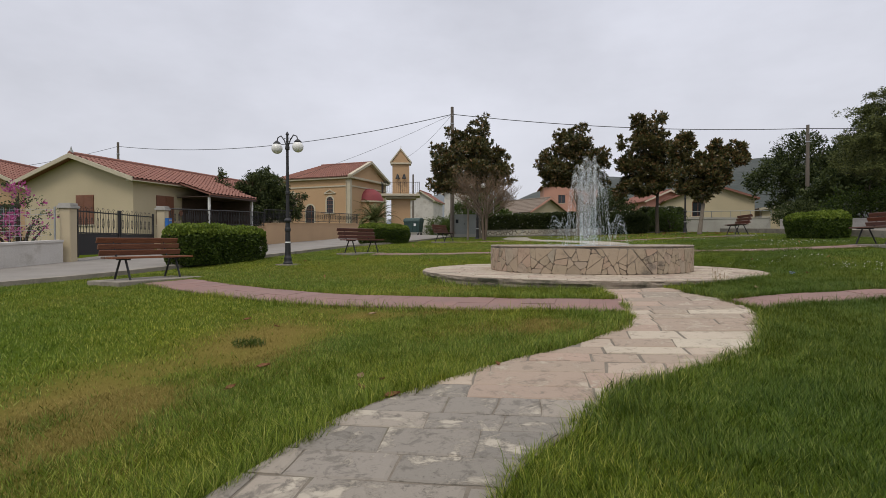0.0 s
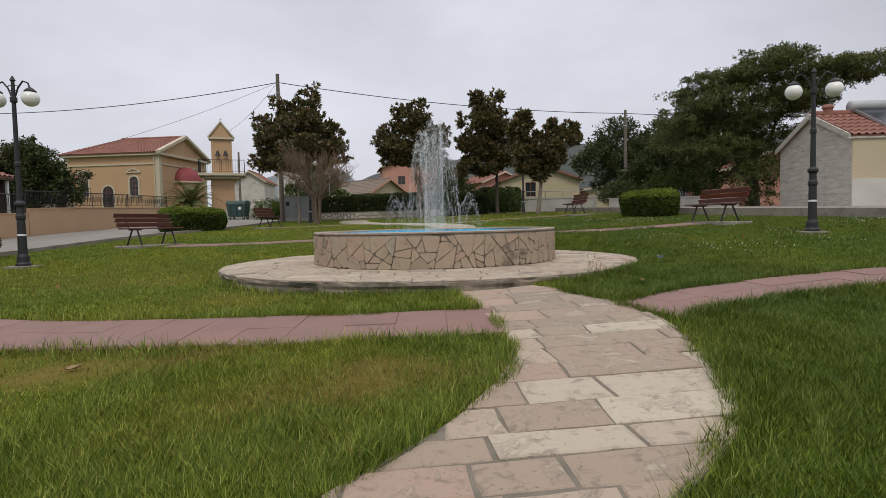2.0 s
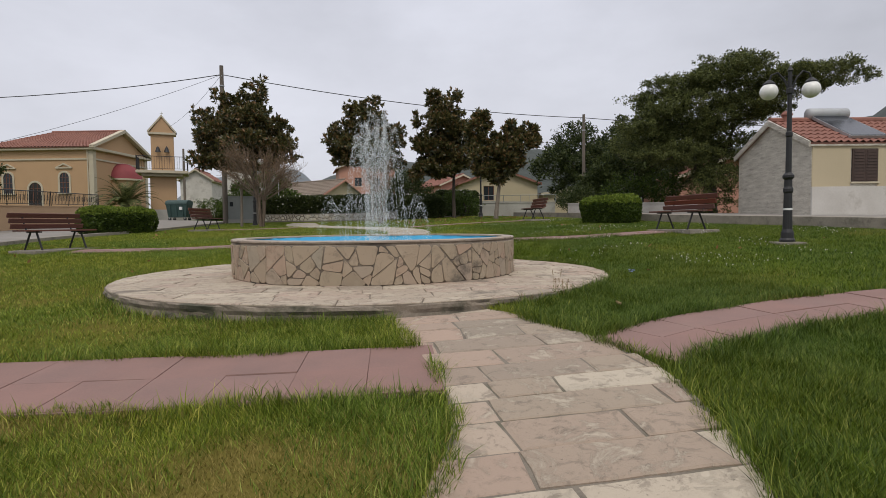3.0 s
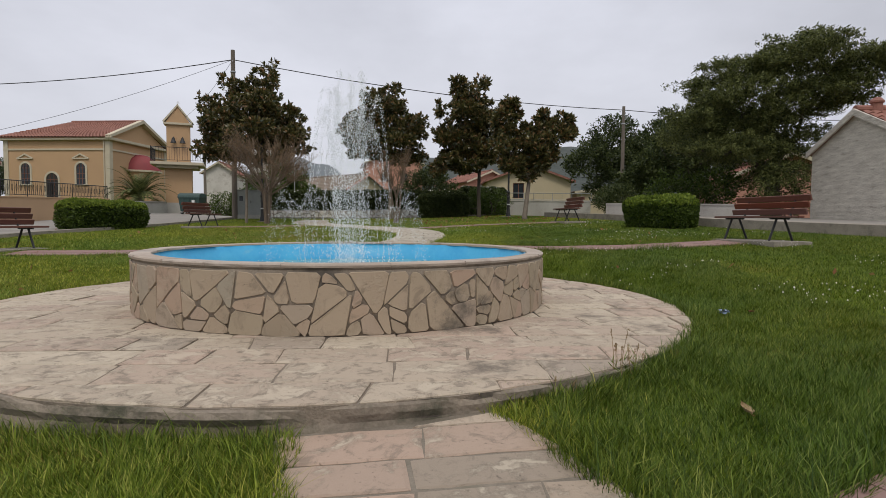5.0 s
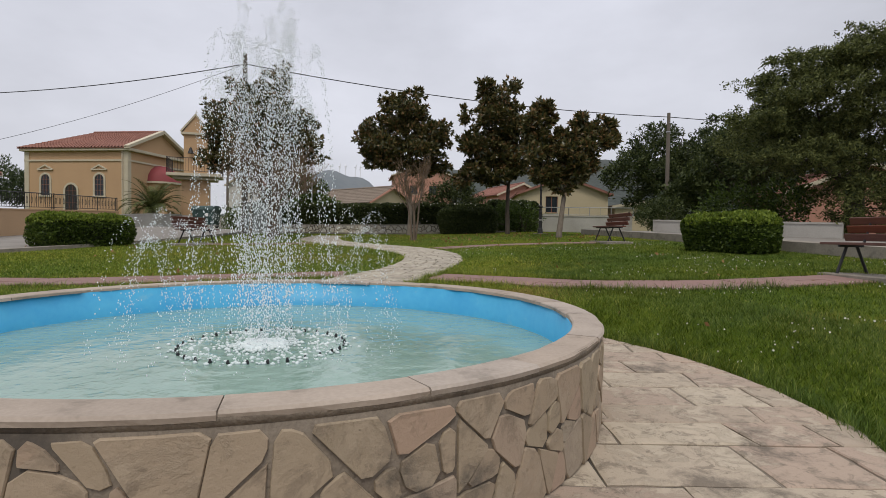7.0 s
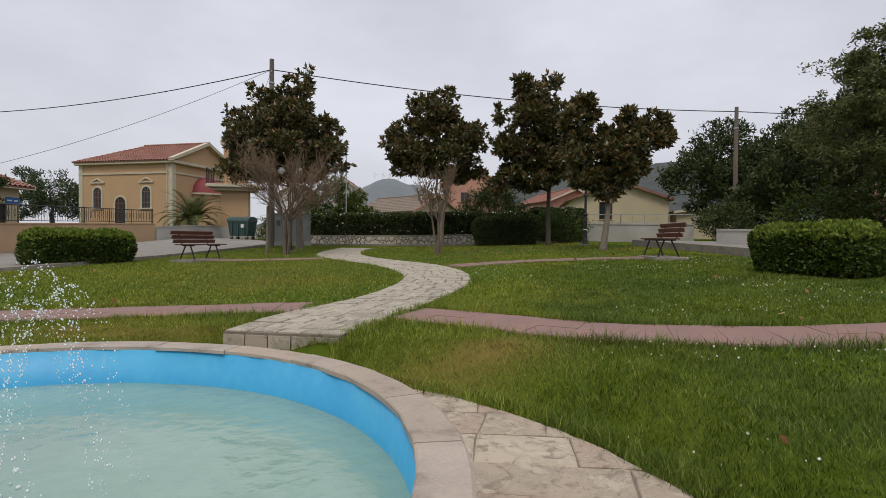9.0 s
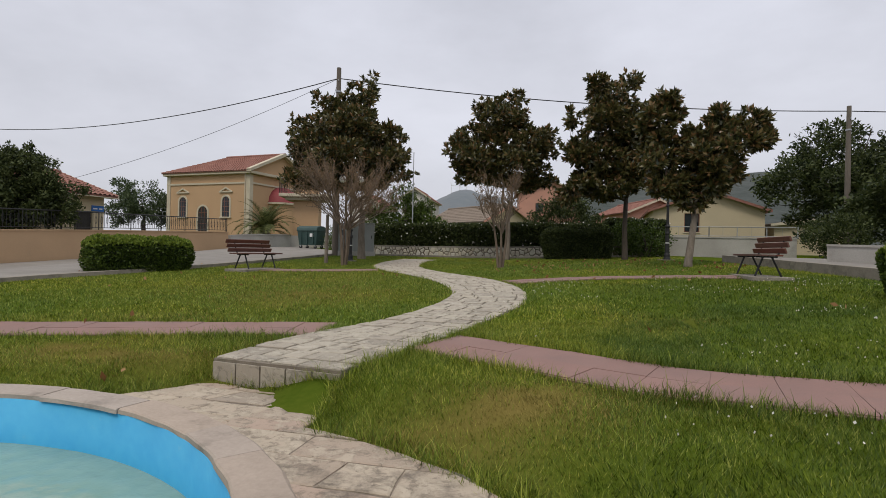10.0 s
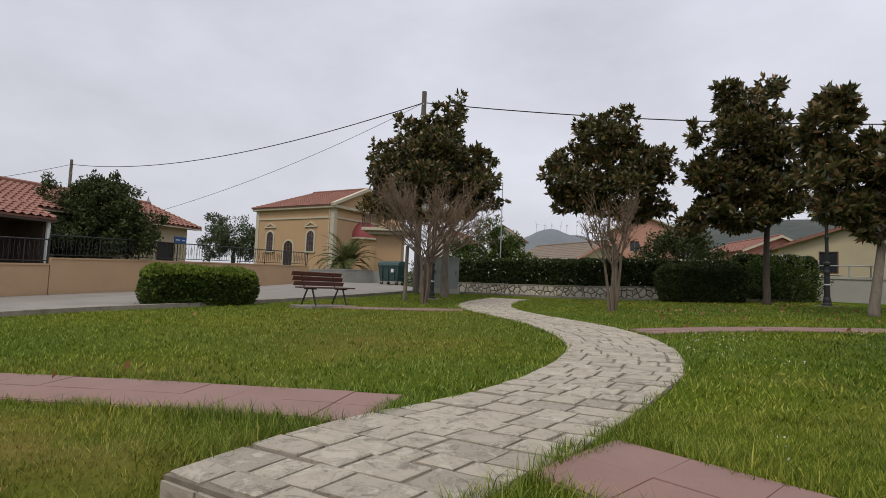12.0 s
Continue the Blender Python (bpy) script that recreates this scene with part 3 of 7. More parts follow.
def split_cells(width, tall, seed):
    """A strip broken again and again across: angular stones of uneven size."""
    rnd = random.Random(seed)
    todo, out, x = [], [], 0.0
    n = int(width / 0.62)
    cuts = [(width * i / n + rnd.uniform(-0.09, 0.09), rnd.uniform(-0.07, 0.07)) for i in range(n)]
    for (x0, s0), (x1, s1) in zip(cuts, cuts[1:] + [(cuts[0][0] + width, cuts[0][1])]):
        todo.append([(x0 - s0, 0.0), (x1 - s1, 0.0), (x1 + s1, tall), (x0 + s0, tall)])
    while todo:
        c = todo.pop()
        if area(c) < rnd.choice((0.022, 0.030, 0.042, 0.058, 0.08)) or len(c) > 7:
            out.append(c)
            continue
        cx, cy = sum(p[0] for p in c) / len(c), sum(p[1] for p in c) / len(c)
        p, q = max(((p, q) for p in c for q in c), key=lambda e: math.hypot(e[0][0] - e[1][0], e[0][1] - e[1][1]))
        ok = []
        for _ in range(14):
            a = math.atan2(q[1] - p[1], q[0] - p[0]) + rnd.gauss(0, 0.32)
            nx, ny = math.cos(a), math.sin(a)
            d = nx * cx + ny * cy + rnd.uniform(-0.06, 0.06)
            two = [clip_half(c, nx, ny, d), clip_half(c, -nx, -ny, -d)]
            if all(len(k) > 3 and area(k) > 0.009 and area(k) / sum(math.hypot(u[0] - v[0], u[1] - v[1]) for u, v in zip(k, k[1:] + k[:1])) ** 2 > 0.046 for k in two):
                ok = two
                break
        if ok:
            todo += ok
        else:
            out.append(c)
    return out


def crazy_cells(width, tall, size, seed):
    """Voronoi cells that fill a strip: broken stones."""
    rnd = random.Random(seed)
    pts = []
    for _ in range(int(width * tall / size ** 2 * 12)):
        p = (rnd.uniform(0, width), rnd.uniform(0.02, tall - 0.02))
        if all((p[0] - q[0]) ** 2 + (p[1] - q[1]) ** 2 > (size * (0.55 + 0.45 * noise.noise((p[0] * 2.1, p[1] * 2.1, seed)))) ** 2 for q in pts):
            pts.append(p)
    cells = []
    wt = {p: rnd.uniform(-0.22, 0.22) * size * size for p in pts}
    for p in pts:
        c = [(p[0] - 0.5, 0), (p[0] + 0.5, 0), (p[0] + 0.5, tall), (p[0] - 0.5, tall)]
        for q0 in pts:
            for dx in (-width, 0, width):
                q = (q0[0] + dx, q0[1])
                if q != p and abs(q[0] - p[0]) < 0.9:
                    nx, ny = q[0] - p[0], q[1] - p[1]
                    c = clip_half(c, nx, ny, (q[0] ** 2 + q[1] ** 2 - p[0] ** 2 - p[1] ** 2 + wt[p] - wt[q0]) / 2)
                    if len(c) < 3:
                        break
        cells.append(c)
    return cells


fountain = thing("fountain", "round stone-clad fountain basin with blue-painted inside, spraying water", "fountain", pose(*FC, PZ))
H = RIM - PZ
part("basin_wall", Geo().lathe([(FR - 0.16, 0.0), (FR - 0.005, 0.0), (FR - 0.005, H - 0.035), (FR - 0.16, H - 0.035)], 96, closed=True), M["mortar"], fountain, "dark mortar between the stones", True)
part("inner_lining", Geo().lathe([(1.96, -0.1), (1.975, -0.1), (1.975, H - 0.03), (1.96, H - 0.03)], 96, closed=True), M["blue_paint"], fountain, "bright blue painted lining", True)
part("basin_floor", Geo().lathe([(1.965, -0.1), (1.965, -0.05)], 96), M["blue_paint"], fountain, "blue painted floor")
part("coping_bed", Geo().lathe([(1.965, H - 0.05), (FR - 0.004, H - 0.05), (FR - 0.004, H - 0.012), (1.965, H - 0.012)], 96, closed=True), M["mortar"], fountain, "mortar bed", True)
crnd = random.Random(17)
ca = 0.0
while ca < 2 * math.pi - 0.02:
    da = min(crnd.uniform(0.17, 0.4), 2 * math.pi - ca)
    if 2 * math.pi - ca - da < 0.06:
        da = 2 * math.pi - ca
    r0, r1, up = 1.962 - crnd.uniform(0, 0.012), FR + crnd.uniform(0.0, 0.014), H - crnd.uniform(0, 0.006)
    g = Geo()
    ks = [ca + 0.0012 + (da - 0.0024) * k / 10 for k in range(11)]
    for q in ks:
        for r, z in ((r0, H - 0.03), (r0, up - 0.006), (r0 + 0.008, up), (r1 - 0.012, up), (r1, up - 0.010), (r1 - 0.004, H - 0.032)):
            w = 1 + 0.004 * noise.noise((q * 14, z * 30, 5.0))
            g.v.append((r * w * math.cos(q), r * w * math.sin(q), z))
    g.f = [(i * 6 + k, i * 6 + (k + 1) % 6, i * 6 + 6 + (k + 1) % 6, i * 6 + 6 + k) for i in range(10) for k in range(6)] + [(5, 4, 3, 2, 1, 0), (60, 61, 62, 63, 64, 65)]
    part("coping_stone", g, M["coping"], fountain)
    ca += da
wat = Geo()
for j in range(20):
    r = 1.962 * (j + 0.02) / 19
    for i in range(72):
        a = 2 * math.pi * i / 72
        z = 0.008 * math.sin(22 * r - 0.6) * math.exp(-r) + 0.004 * noise.noise((r * math.cos(a) * 4, r * math.sin(a) * 4, 0))
        wat.v.append((r * math.cos(a), r * math.sin(a), H - 0.25 + z))
wat.f = [(j * 72 + i, j * 72 + (i + 1) % 72, (j + 1) * 72 + (i + 1) % 72, (j + 1) * 72 + i) for j in range(19) for i in range(72)] + [tuple(range(72))[::-1]]
part("water", wat, M["water"], fountain, "milky turquoise water", True)


def jets():
    """Drops along the arcs of the jets: a tall cone in the middle and a low crown round it."""
    rnd = random.Random(5)
    g = Geo()

    def drop(x, y, z, r, vx, vy, vz):
        d = Vector((vx, vy, vz))
        k = r * (1 + min(1.3, d.length * 0.22))
        q = d.to_track_quat("Z", "Y").to_matrix().to_4x4() if d.length > 1e-6 else Matrix()
        g.add([(r, 0, 0), (0, r, 0), (-r, 0, 0), (0, -r, 0), (0, 0, k), (0, 0, -k)], [(0, 1, 4), (1, 2, 4), (2, 3, 4), (3, 0, 4), (1, 0, 5), (2, 1, 5), (3, 2, 5), (0, 3, 5)], Matrix.Translation((x, y, z)) @ q)

    def arc(r0, a, vr, vz, n, spread, size):
        t1 = 2 * vz / 9.8
        for i in range(n):
            t = t1 * (rnd.random() ** 0.9)
            s = spread * (0.15 + t / t1)
            x, y = (r0 + vr * t) * math.cos(a) + rnd.gauss(0, s), (r0 + vr * t) * math.sin(a) + rnd.gauss(0, s)
            z = H - 0.25 + vz * t - 4.9 * t * t + rnd.gauss(0, s)
            if z > H - 0.25:
                drop(x, y, z, size * rnd.uniform(0.4, 1.25), vr * math.cos(a), vr * math.sin(a), vz - 9.8 * t)

    for i in range(30):
        a = 2 * math.pi * i / 30 + rnd.uniform(-0.05, 0.05)
        arc(0.50, a, -0.34 + rnd.uniform(-0.08, 0.08), rnd.uniform(5.4, 6.3), 340, 0.022, 0.0036)
    for i in range(16):
        a = 2 * math.pi * i / 16 + 0.2
        arc(0.16, a, rnd.uniform(-0.1, 0.08), rnd.uniform(5.9, 6.6), 420, 0.034, 0.0038)
    for i in range(30):
        a = 2 * math.pi * i / 30 + rnd.uniform(-0.05, 0.05)
        arc(0.52, a, rnd.uniform(0.42, 0.60), rnd.uniform(3.6, 4.2), 170, 0.016, 0.0032)
    return g


part("spray", jets(), M["drop"], fountain, "white spray of falling drops", True)["kind"] = "stuff"
for i in range(30):
    a = 2 * math.pi * i / 30
    part("nozzle", Geo().lathe([(0.010, H - 0.3), (0.010, H - 0.245), (0.005, H - 0.230)], 8, cx=0.52 * math.cos(a), cy=0.52 * math.sin(a)), M["iron"], fountain)
fo, frn = Geo(), random.Random(3)
for i in range(900):
    a, r = frn.uniform(0, 2 * math.pi), abs(frn.gauss(0, 0.2)) if i % 3 else abs(frn.gauss(0.5, 0.07))
    k = frn.uniform(0.006, 0.02) * (1.5 if r < 0.15 else 0.7)
    fo.lathe([(k * 1.2, H - 0.252), (k, H - 0.245 + k * 0.3), (k * 0.3, H - 0.245 + k * 0.6)], 6, cx=r * math.cos(a), cy=r * math.sin(a))
part("foam", fo, M["foam"], fountain, "white bubbling foam on the water", True)["kind"] = "stuff"

# ---- paving ----
path_s = setting("path_south", ribbon(*PATH_S, 0.013, 0.1), M["mortar"], "beige flagstone path winding through the lawn", "path")
path_n = setting("path_north", ribbon(*PATH_N, 0.006, 0.3, natural), M["mortar"], "pale stone block path curving through the lawn", "path")
disc = setting("pavement_disc", Geo().lathe([(PR - 0.01, PZ - 0.4), (PR - 0.01, PZ - 0.012)], 96, cx=PC[0], cy=PC[1]), M["mortar"], "round flagstone terrace with a low step", "pavement")
for i, (line, w) in enumerate(PINK_LINES):
    setting("path_pink_%d" % (i + 1), ribbon(offset_line(line, w), offset_line(line, -w), 0.014, 0.12, natural), M["pink"], "narrow path of pink concrete pavers", "path")

# ---- roads and kerbs ----
KERB_L = smooth_line([(-13.5, 2), (-10.0, 8), (-8.55, 10.4), (-7.7, 11.7), (-6.95, 13.4), (-6.45, 15.3), (-5.75, 17.2), (-5.15, 19.2), (-4.4, 22.0), (-3.75, 23.85), (-2.95, 25.3), (-1.7, 28.0), (-0.5, 32.0), (0.4, 36.0), (1.2, 39.5)], 0.5)
KERB_R = smooth_line([(13.6, -4), (13.7, 11), (13.6, 15), (13.7, 18), (14.1, 22), (14.5, 25.5), (15.0, 29.5)], 0.5)


def strip(line, d0, d1, z0, z1):
    """A raised strip that follows a line on the ground."""
    return line_solid(offset_line(line, d0), offset_line(line, d1), z0, z1)


def line_solid(a, b, z0, z1):
    g = Geo()
    for p, q in zip(a, b):
        h1, h2 = natural(p.x, p.y), natural(q.x, q.y)
        g.v += [(p.x, p.y, h1 + z0), (p.x, p.y, h1 + z1), (q.x, q.y, h2 + z1), (q.x, q.y, h2 + z0)]
    n = len(a)
    g.f = [(i * 4 + j, i * 4 + (j + 1) % 4, i * 4 + 4 + (j + 1) % 4, i * 4 + 4 + j) for i in range(n - 1) for j in range(4)] + [(3, 2, 1, 0), ((n - 1) * 4, (n - 1) * 4 + 1, (n - 1) * 4 + 2, (n - 1) * 4 + 3)]
    return g


setting("kerb_west", strip(KERB_L, 0.0, 0.22, -0.2, 0.10), M["kerb"], "weathered concrete kerb between lawn and road", "kerb")
ROAD_W = smooth_line([(-16, 2), (-13.0, 8), (-11.8, 11.5), (-11.2, 14.5), (-10.9, 18), (-10.3, 20.6), (-9.9, 24.5), (-9.25, 28.7), (-8.6, 32), (-7.45, 38), (-6.5, 42.3), (-4.5, 44.5), (-3.5, 47)], 0.5)
setting("road_west", ribbon(ROAD_W, offset_line(KERB_L, 0.21), 0.05, 0.15, natural, 14), M["asphalt"], "grey worn concrete road beside the park", "road")
setting("kerb_east", strip(KERB_R, -0.3, 0.0, -0.2, 0.23), M["kerb"], "low weathered concrete retaining kerb", "kerb")
setting("pavement_east", strip(KERB_R, -7.5, -0.3, -0.2, 0.20), M["asphalt"], "raised concrete walkway beside the park", "pavement")
# ---- benches ----
def make_bench(m, wood, label):
    b = thing("park_bench", label, "bench", m, "park benches")
    for i, y in enumerate((0.20, 0.06, -0.08)):
        part("seat_plank", Geo().box(-0.9, y - 0.062, 0.425, 0.9, y + 0.062, 0.462, b=0.006), wood, b)
    for i in range(3):
        z = 0.54 + i * 0.125
        tilt = pose(0, -0.185 - i * 0.042, z, -18)
        part("back_plank", Geo().box(-0.9, -0.018, -0.055, 0.9, 0.018, 0.055, tilt, 0.006), wood, b)
    for x in (-0.56, 0.56):
        for y0, y1 in ((0.12, 0.27), (-0.05, -0.24)):
            part("leg", Geo().tube([(x, y0, 0.41), (x, y1, 0.0)], 0.021, 8), M["iron"], b)
        part("seat_bearer", Geo().box(x - 0.02, -0.16, 0.395, x + 0.02, 0.26, 0.424, b=0.004), M["iron"], b)
        part("back_support", Geo().tube([(x, -0.12, 0.40), (x, -0.17, 0.46), (x, -0.215, 0.55), (x, -0.30, 0.83)], 0.018, 8), M["iron"], b)
    return b


def bench_pose(x, y, fx, fy):
    a = math.degrees(math.atan2(-fx, fy))
    return pose(x, y, height(x, y) + 0.05, 0, 0, a)


def pad(x, y, fx, fy, w=1.7, d=0.75):
    a = math.degrees(math.atan2(-fx, fy))
    g = Geo().prism([(-w / 2, -d / 2), (w / 2, -d / 2 + 0.03), (w / 2 - 0.05, d / 2), (-w / 2 + 0.04, d / 2 + 0.02)], -0.18, 0.0, inset=0.015, lift=0.01)
    ob = part("bench_slab", g, M["kerb"])
    ob.matrix_world = pose(x, y, height(x, y) + 0.05, 0, 0, a)
    tagged(ob, "grey concrete slab set in the lawn", "slab", "bench slabs")


BENCHES = [(-6.2, 11.42, 0.89, -0.45), (-2.83, 18.85, 0.82, -0.57), (0.05, 27.4, 0.92, -0.39), (11.32, 14.05, -0.99, 0.10), (12.5, 23.1, -0.97, 0.2)]
for i, (x, y, fx, fy) in enumerate(BENCHES):
    if i == 0:
        make_bench(bench_pose(x, y, fx, fy), M["old_wood"], "worn brown wooden park bench with black iron legs")
        pad(x + 0.05, y - 0.05, fx, fy, 2.0, 0.95)
    else:
        if i == 1:
            proto = make_bench(bench_pose(x, y, fx, fy), M["wood"], "dark red-brown slatted park bench with black iron legs")
        else:
            copy_thing(proto, bench_pose(x, y, fx, fy))
        pad(x, y, fx, fy)


# ---- lamps ----
def make_lamp(m, tall=3.6):
    p = thing("street_lamp", "black cast-iron park lamp with two white globes", "street lamp", m, "park lamps")
    part("footing", Geo().box(-0.24, -0.24, -0.1, 0.24, 0.24, 0.03, b=0.01), M["kerb"], p, "concrete footing")
    part("base", Geo().lathe([(0.125, 0.03), (0.125, 0.07), (0.105, 0.10), (0.10, 0.2), (0.078, 0.26), (0.066, 0.9), (0.08, 0.93), (0.08, 0.98), (0.066, 1.02), (0.062, 1.14), (0.092, 1.18), (0.092, 1.22), (0.052, 1.27)], 16), M["iron"], p, smooth=False)
    part("band", Geo().lathe([(0.0745, 0.60), (0.0745, 0.635)], 16), M["white"], p, "white painted band")
    part("post", Geo().lathe([(0.050, 1.24), (0.044, 1.9), (0.056, 1.92), (0.056, 1.98), (0.042, 2.0), (0.036, tall - 0.5), (0.06, tall - 0.48), (0.06, tall - 0.40), (0.035, tall - 0.38), (0.03, tall - 0.1), (0.05, tall - 0.08), (0.012, tall)], 14), M["iron"], p)
    for s in (-1, 1):
        arm = part("arm", Geo().tube([(s * 0.02, 0, tall - 0.42), (s * 0.10, 0, tall - 0.22), (s * 0.20, 0, tall - 0.10), (s * 0.30, 0, tall - 0.14), (s * 0.335, 0, tall - 0.25)], 0.016, 8), M["iron"], p)
        part("scroll", Geo().tube([(s * (0.06 + 0.05 * math.cos(q)), 0, tall - 0.22 + 0.05 * math.sin(q)) for q in [i * 0.6 for i in range(10)]], 0.009, 6), M["iron"], arm)
        part("cap", Geo().lathe([(0.10, tall - 0.31), (0.10, tall - 0.29), (0.06, tall - 0.25), (0.02, tall - 0.22)], 16, cx=s * 0.335), M["iron"], p)
        part("globe", Geo().lathe([(0.148 * math.sin(math.pi * k / 12) + 0.001, tall - 0.43 - 0.148 * math.cos(math.pi * k / 12)) for k in range(13)], 24, cx=s * 0.335), M["globe"], p, "white opal globe", True)
    return p


lamp = make_lamp(pose(-4.2, 14.72, height(-4.2, 14.72), 0, 0, -20))
for x, y, a in ((13.6, 30.6, 10), (2.04, 32.3, 0)):
    copy_thing(lamp, pose(x, y, height(x, y), 0, 0, a))
make_lamp(pose(10.4, 10.6, height(10.4, 10.6), 0, 0, -35), 3.15)


# ---- leaves, hedges and trees ----
def leaf_cloud(points, normals, size, rnd, wide=0.45, out=0.6, droop=0.0, root=False):
    """One folded blade for each point, turned outward by chance; root: the blade grows from its point."""
    n = len(points)
    P = np.array(points)
    N = np.array(normals)
    D = N * out + rnd.normal(0, 0.55, (n, 3)) + np.array([0, 0, 0.25 - droop])
    D /= np.linalg.norm(D, axis=1, keepdims=True) + 1e-9
    A = np.cross(D, rnd.normal(0, 1, (n, 3)))
    A /= np.linalg.norm(A, axis=1, keepdims=True) + 1e-9
    C = np.cross(A, D)
    s = size * rnd.uniform(0.65, 1.3, (n, 1))
    if root:
        P = P + D * s * 0.5
    base, tip = P - D * s * 0.5, P + D * s * 0.5
    mid = P - D * s * 0.06 - C * s * 0.06
    V = np.stack([base, mid + A * s * wide * 0.5 + C * s * 0.07, tip, mid - A * s * wide * 0.5 + C * s * 0.07], 1).reshape(-1, 3)
    g = Geo()
    g.v = V.tolist()
    k = np.arange(n) * 4
    g.f = np.concatenate([np.stack([k, k + 1, k + 2], 1), np.stack([k, k + 2, k + 3], 1)], 0).tolist()
    return g


def leaves_at(name, lobes, per, size, mat, parent, seed, wide=0.45, out=0.6, shell=0.55, droop=0.0, label="", tuft=16, clumps=0, root=False, flat=1.0):
    """Leaves in twig-sized tufts through ellipsoid lobes (x, y, z, rx, ry, rz), thicker near the outside and uneven;
    clumps breaks each lobe into that many smaller ones with gaps between them."""
    rnd = np.random.default_rng(seed)
    if clumps:
        small = []
        for l in lobes:
            k = max(4, int(clumps * min(1.6, max(l[3:5]) / 0.9)))
            small.append((*l[:3], *(0.76 * r for r in l[3:6])))
            for _ in range(k):
                d = rnd.normal(0, 1, 3)
                d /= np.linalg.norm(d)
                q, f = rnd.uniform(0.6, 0.98), rnd.uniform(0.24, 0.46)
                small.append((*(np.array(l[:3]) + d * q * np.array(l[3:6])), max(0.12, f * l[3]), max(0.12, f * l[4]), max(0.10, f * l[5] * flat)))
        lobes = small
    pts, nrm = [], []
    vol = [l[3] * l[4] + l[4] * l[5] + l[3] * l[5] for l in lobes]
    for l, v in zip(lobes, vol):
        n = int(per * v / sum(vol))
        tufts = max(4, n // tuft)
        d = rnd.normal(0, 1, (tufts, 3))
        d /= np.linalg.norm(d, axis=1, keepdims=True)
        r = shell + (1.06 - shell) * rnd.random((tufts, 1)) ** 0.6
        bump = 0.94 + 0.16 * np.sin(d[:, :1] * 7 + seed) * np.sin(d[:, 1:2] * 6 + 2 * seed) + 0.10 * np.sin(d[:, 2:3] * 11 + seed)
        c = np.array(l[:3]) + d * r * bump * np.array(l[3:6])
        idx = rnd.integers(0, tufts, n)
        spread = 0.02 if root else min(l[3:6]) * 0.05 + size * 0.55
        pts.append(c[idx] + np.clip(rnd.normal(0, spread, (n, 3)), -1.7 * spread, 1.7 * spread))
        nrm.append(d[idx])
    g = leaf_cloud(np.concatenate(pts), np.concatenate(nrm), size, rnd, wide, out, droop, root)
    return part(name, g, mat, parent, label)


def limbs(g, base, lobes, r0, fork, rnd, n=7):
    """Trunk and limbs that reach into each lobe."""
    b, f = Vector(base), Vector(fork)
    mid = b.lerp(f, 0.5) + Vector((rnd.uniform(-0.05, 0.05), rnd.uniform(-0.05, 0.05), 0))
    g.tube([b + Vector((0, 0, -0.15)), b + Vector((0, 0, 0.12)), mid, f], [r0 * 1.5, r0 * 1.1, r0 * 0.9, r0 * 0.75], 10)
    joints = [(f + Vector((0, 0, -0.05)), r0 * 0.62)]
    for l in sorted(lobes, key=lambda l: (Vector(l[:3]) - f).length):
        c = Vector(l[:3])
        p, r = min(joints, key=lambda j: (j[0] - c).length)
        bend = Vector((rnd.uniform(-0.15, 0.15), rnd.uniform(-0.15, 0.15), -0.08)) * (c - p).length
        h = c + Vector((0, 0, -0.3 * l[5]))
        g.tube([p, p.lerp(h, 0.35) + bend, p.lerp(h, 0.7) + bend * 0.6, h], [r, r * 0.85, r * 0.7, r * 0.5], 7)
        joints.append((h, r * 0.5))
        for k in range(n):
            u, v, w = (max(-0.75, min(0.75, rnd.gauss(0, 0.5))) for _ in range(3))
            e = c + Vector((u * l[3], v * l[4], w * l[5]))
            s = p.lerp(h, rnd.uniform(0.55, 1.0)) + bend * 0.3
            m = s.lerp(e, 0.5) + Vector((rnd.uniform(-0.1, 0.1), rnd.uniform(-0.1, 0.1), -0.05)) * (e - s).length
            g.tube([s, m, e], [r * 0.34, r * 0.22, r * 0.06], 5)


def make_tree(name, label, x, y, lobes, r0, fork_z, leaf, per, size, bark, seed, wide=0.42, shell=0.5, droop=0.0, lean=(0, 0), group="", n=7, tuft=24, clumps=7, root=False, flat=1.0):
    z = natural(x, y)
    t = thing(name, label, "tree", pose(x, y, z), group)
    rel = [(l[0] - x, l[1] - y, l[2] - z, *l[3:]) for l in lobes]
    g = Geo()
    limbs(g, (0, 0, 0), rel, r0, (lean[0], lean[1], fork_z), random.Random(seed), n)
    part("trunk", g, bark, t, smooth=True)
    leaves_at("crown", rel, per, size, leaf, t, seed, wide, 0.6, shell, droop, "", tuft, clumps, root, flat)
    return t


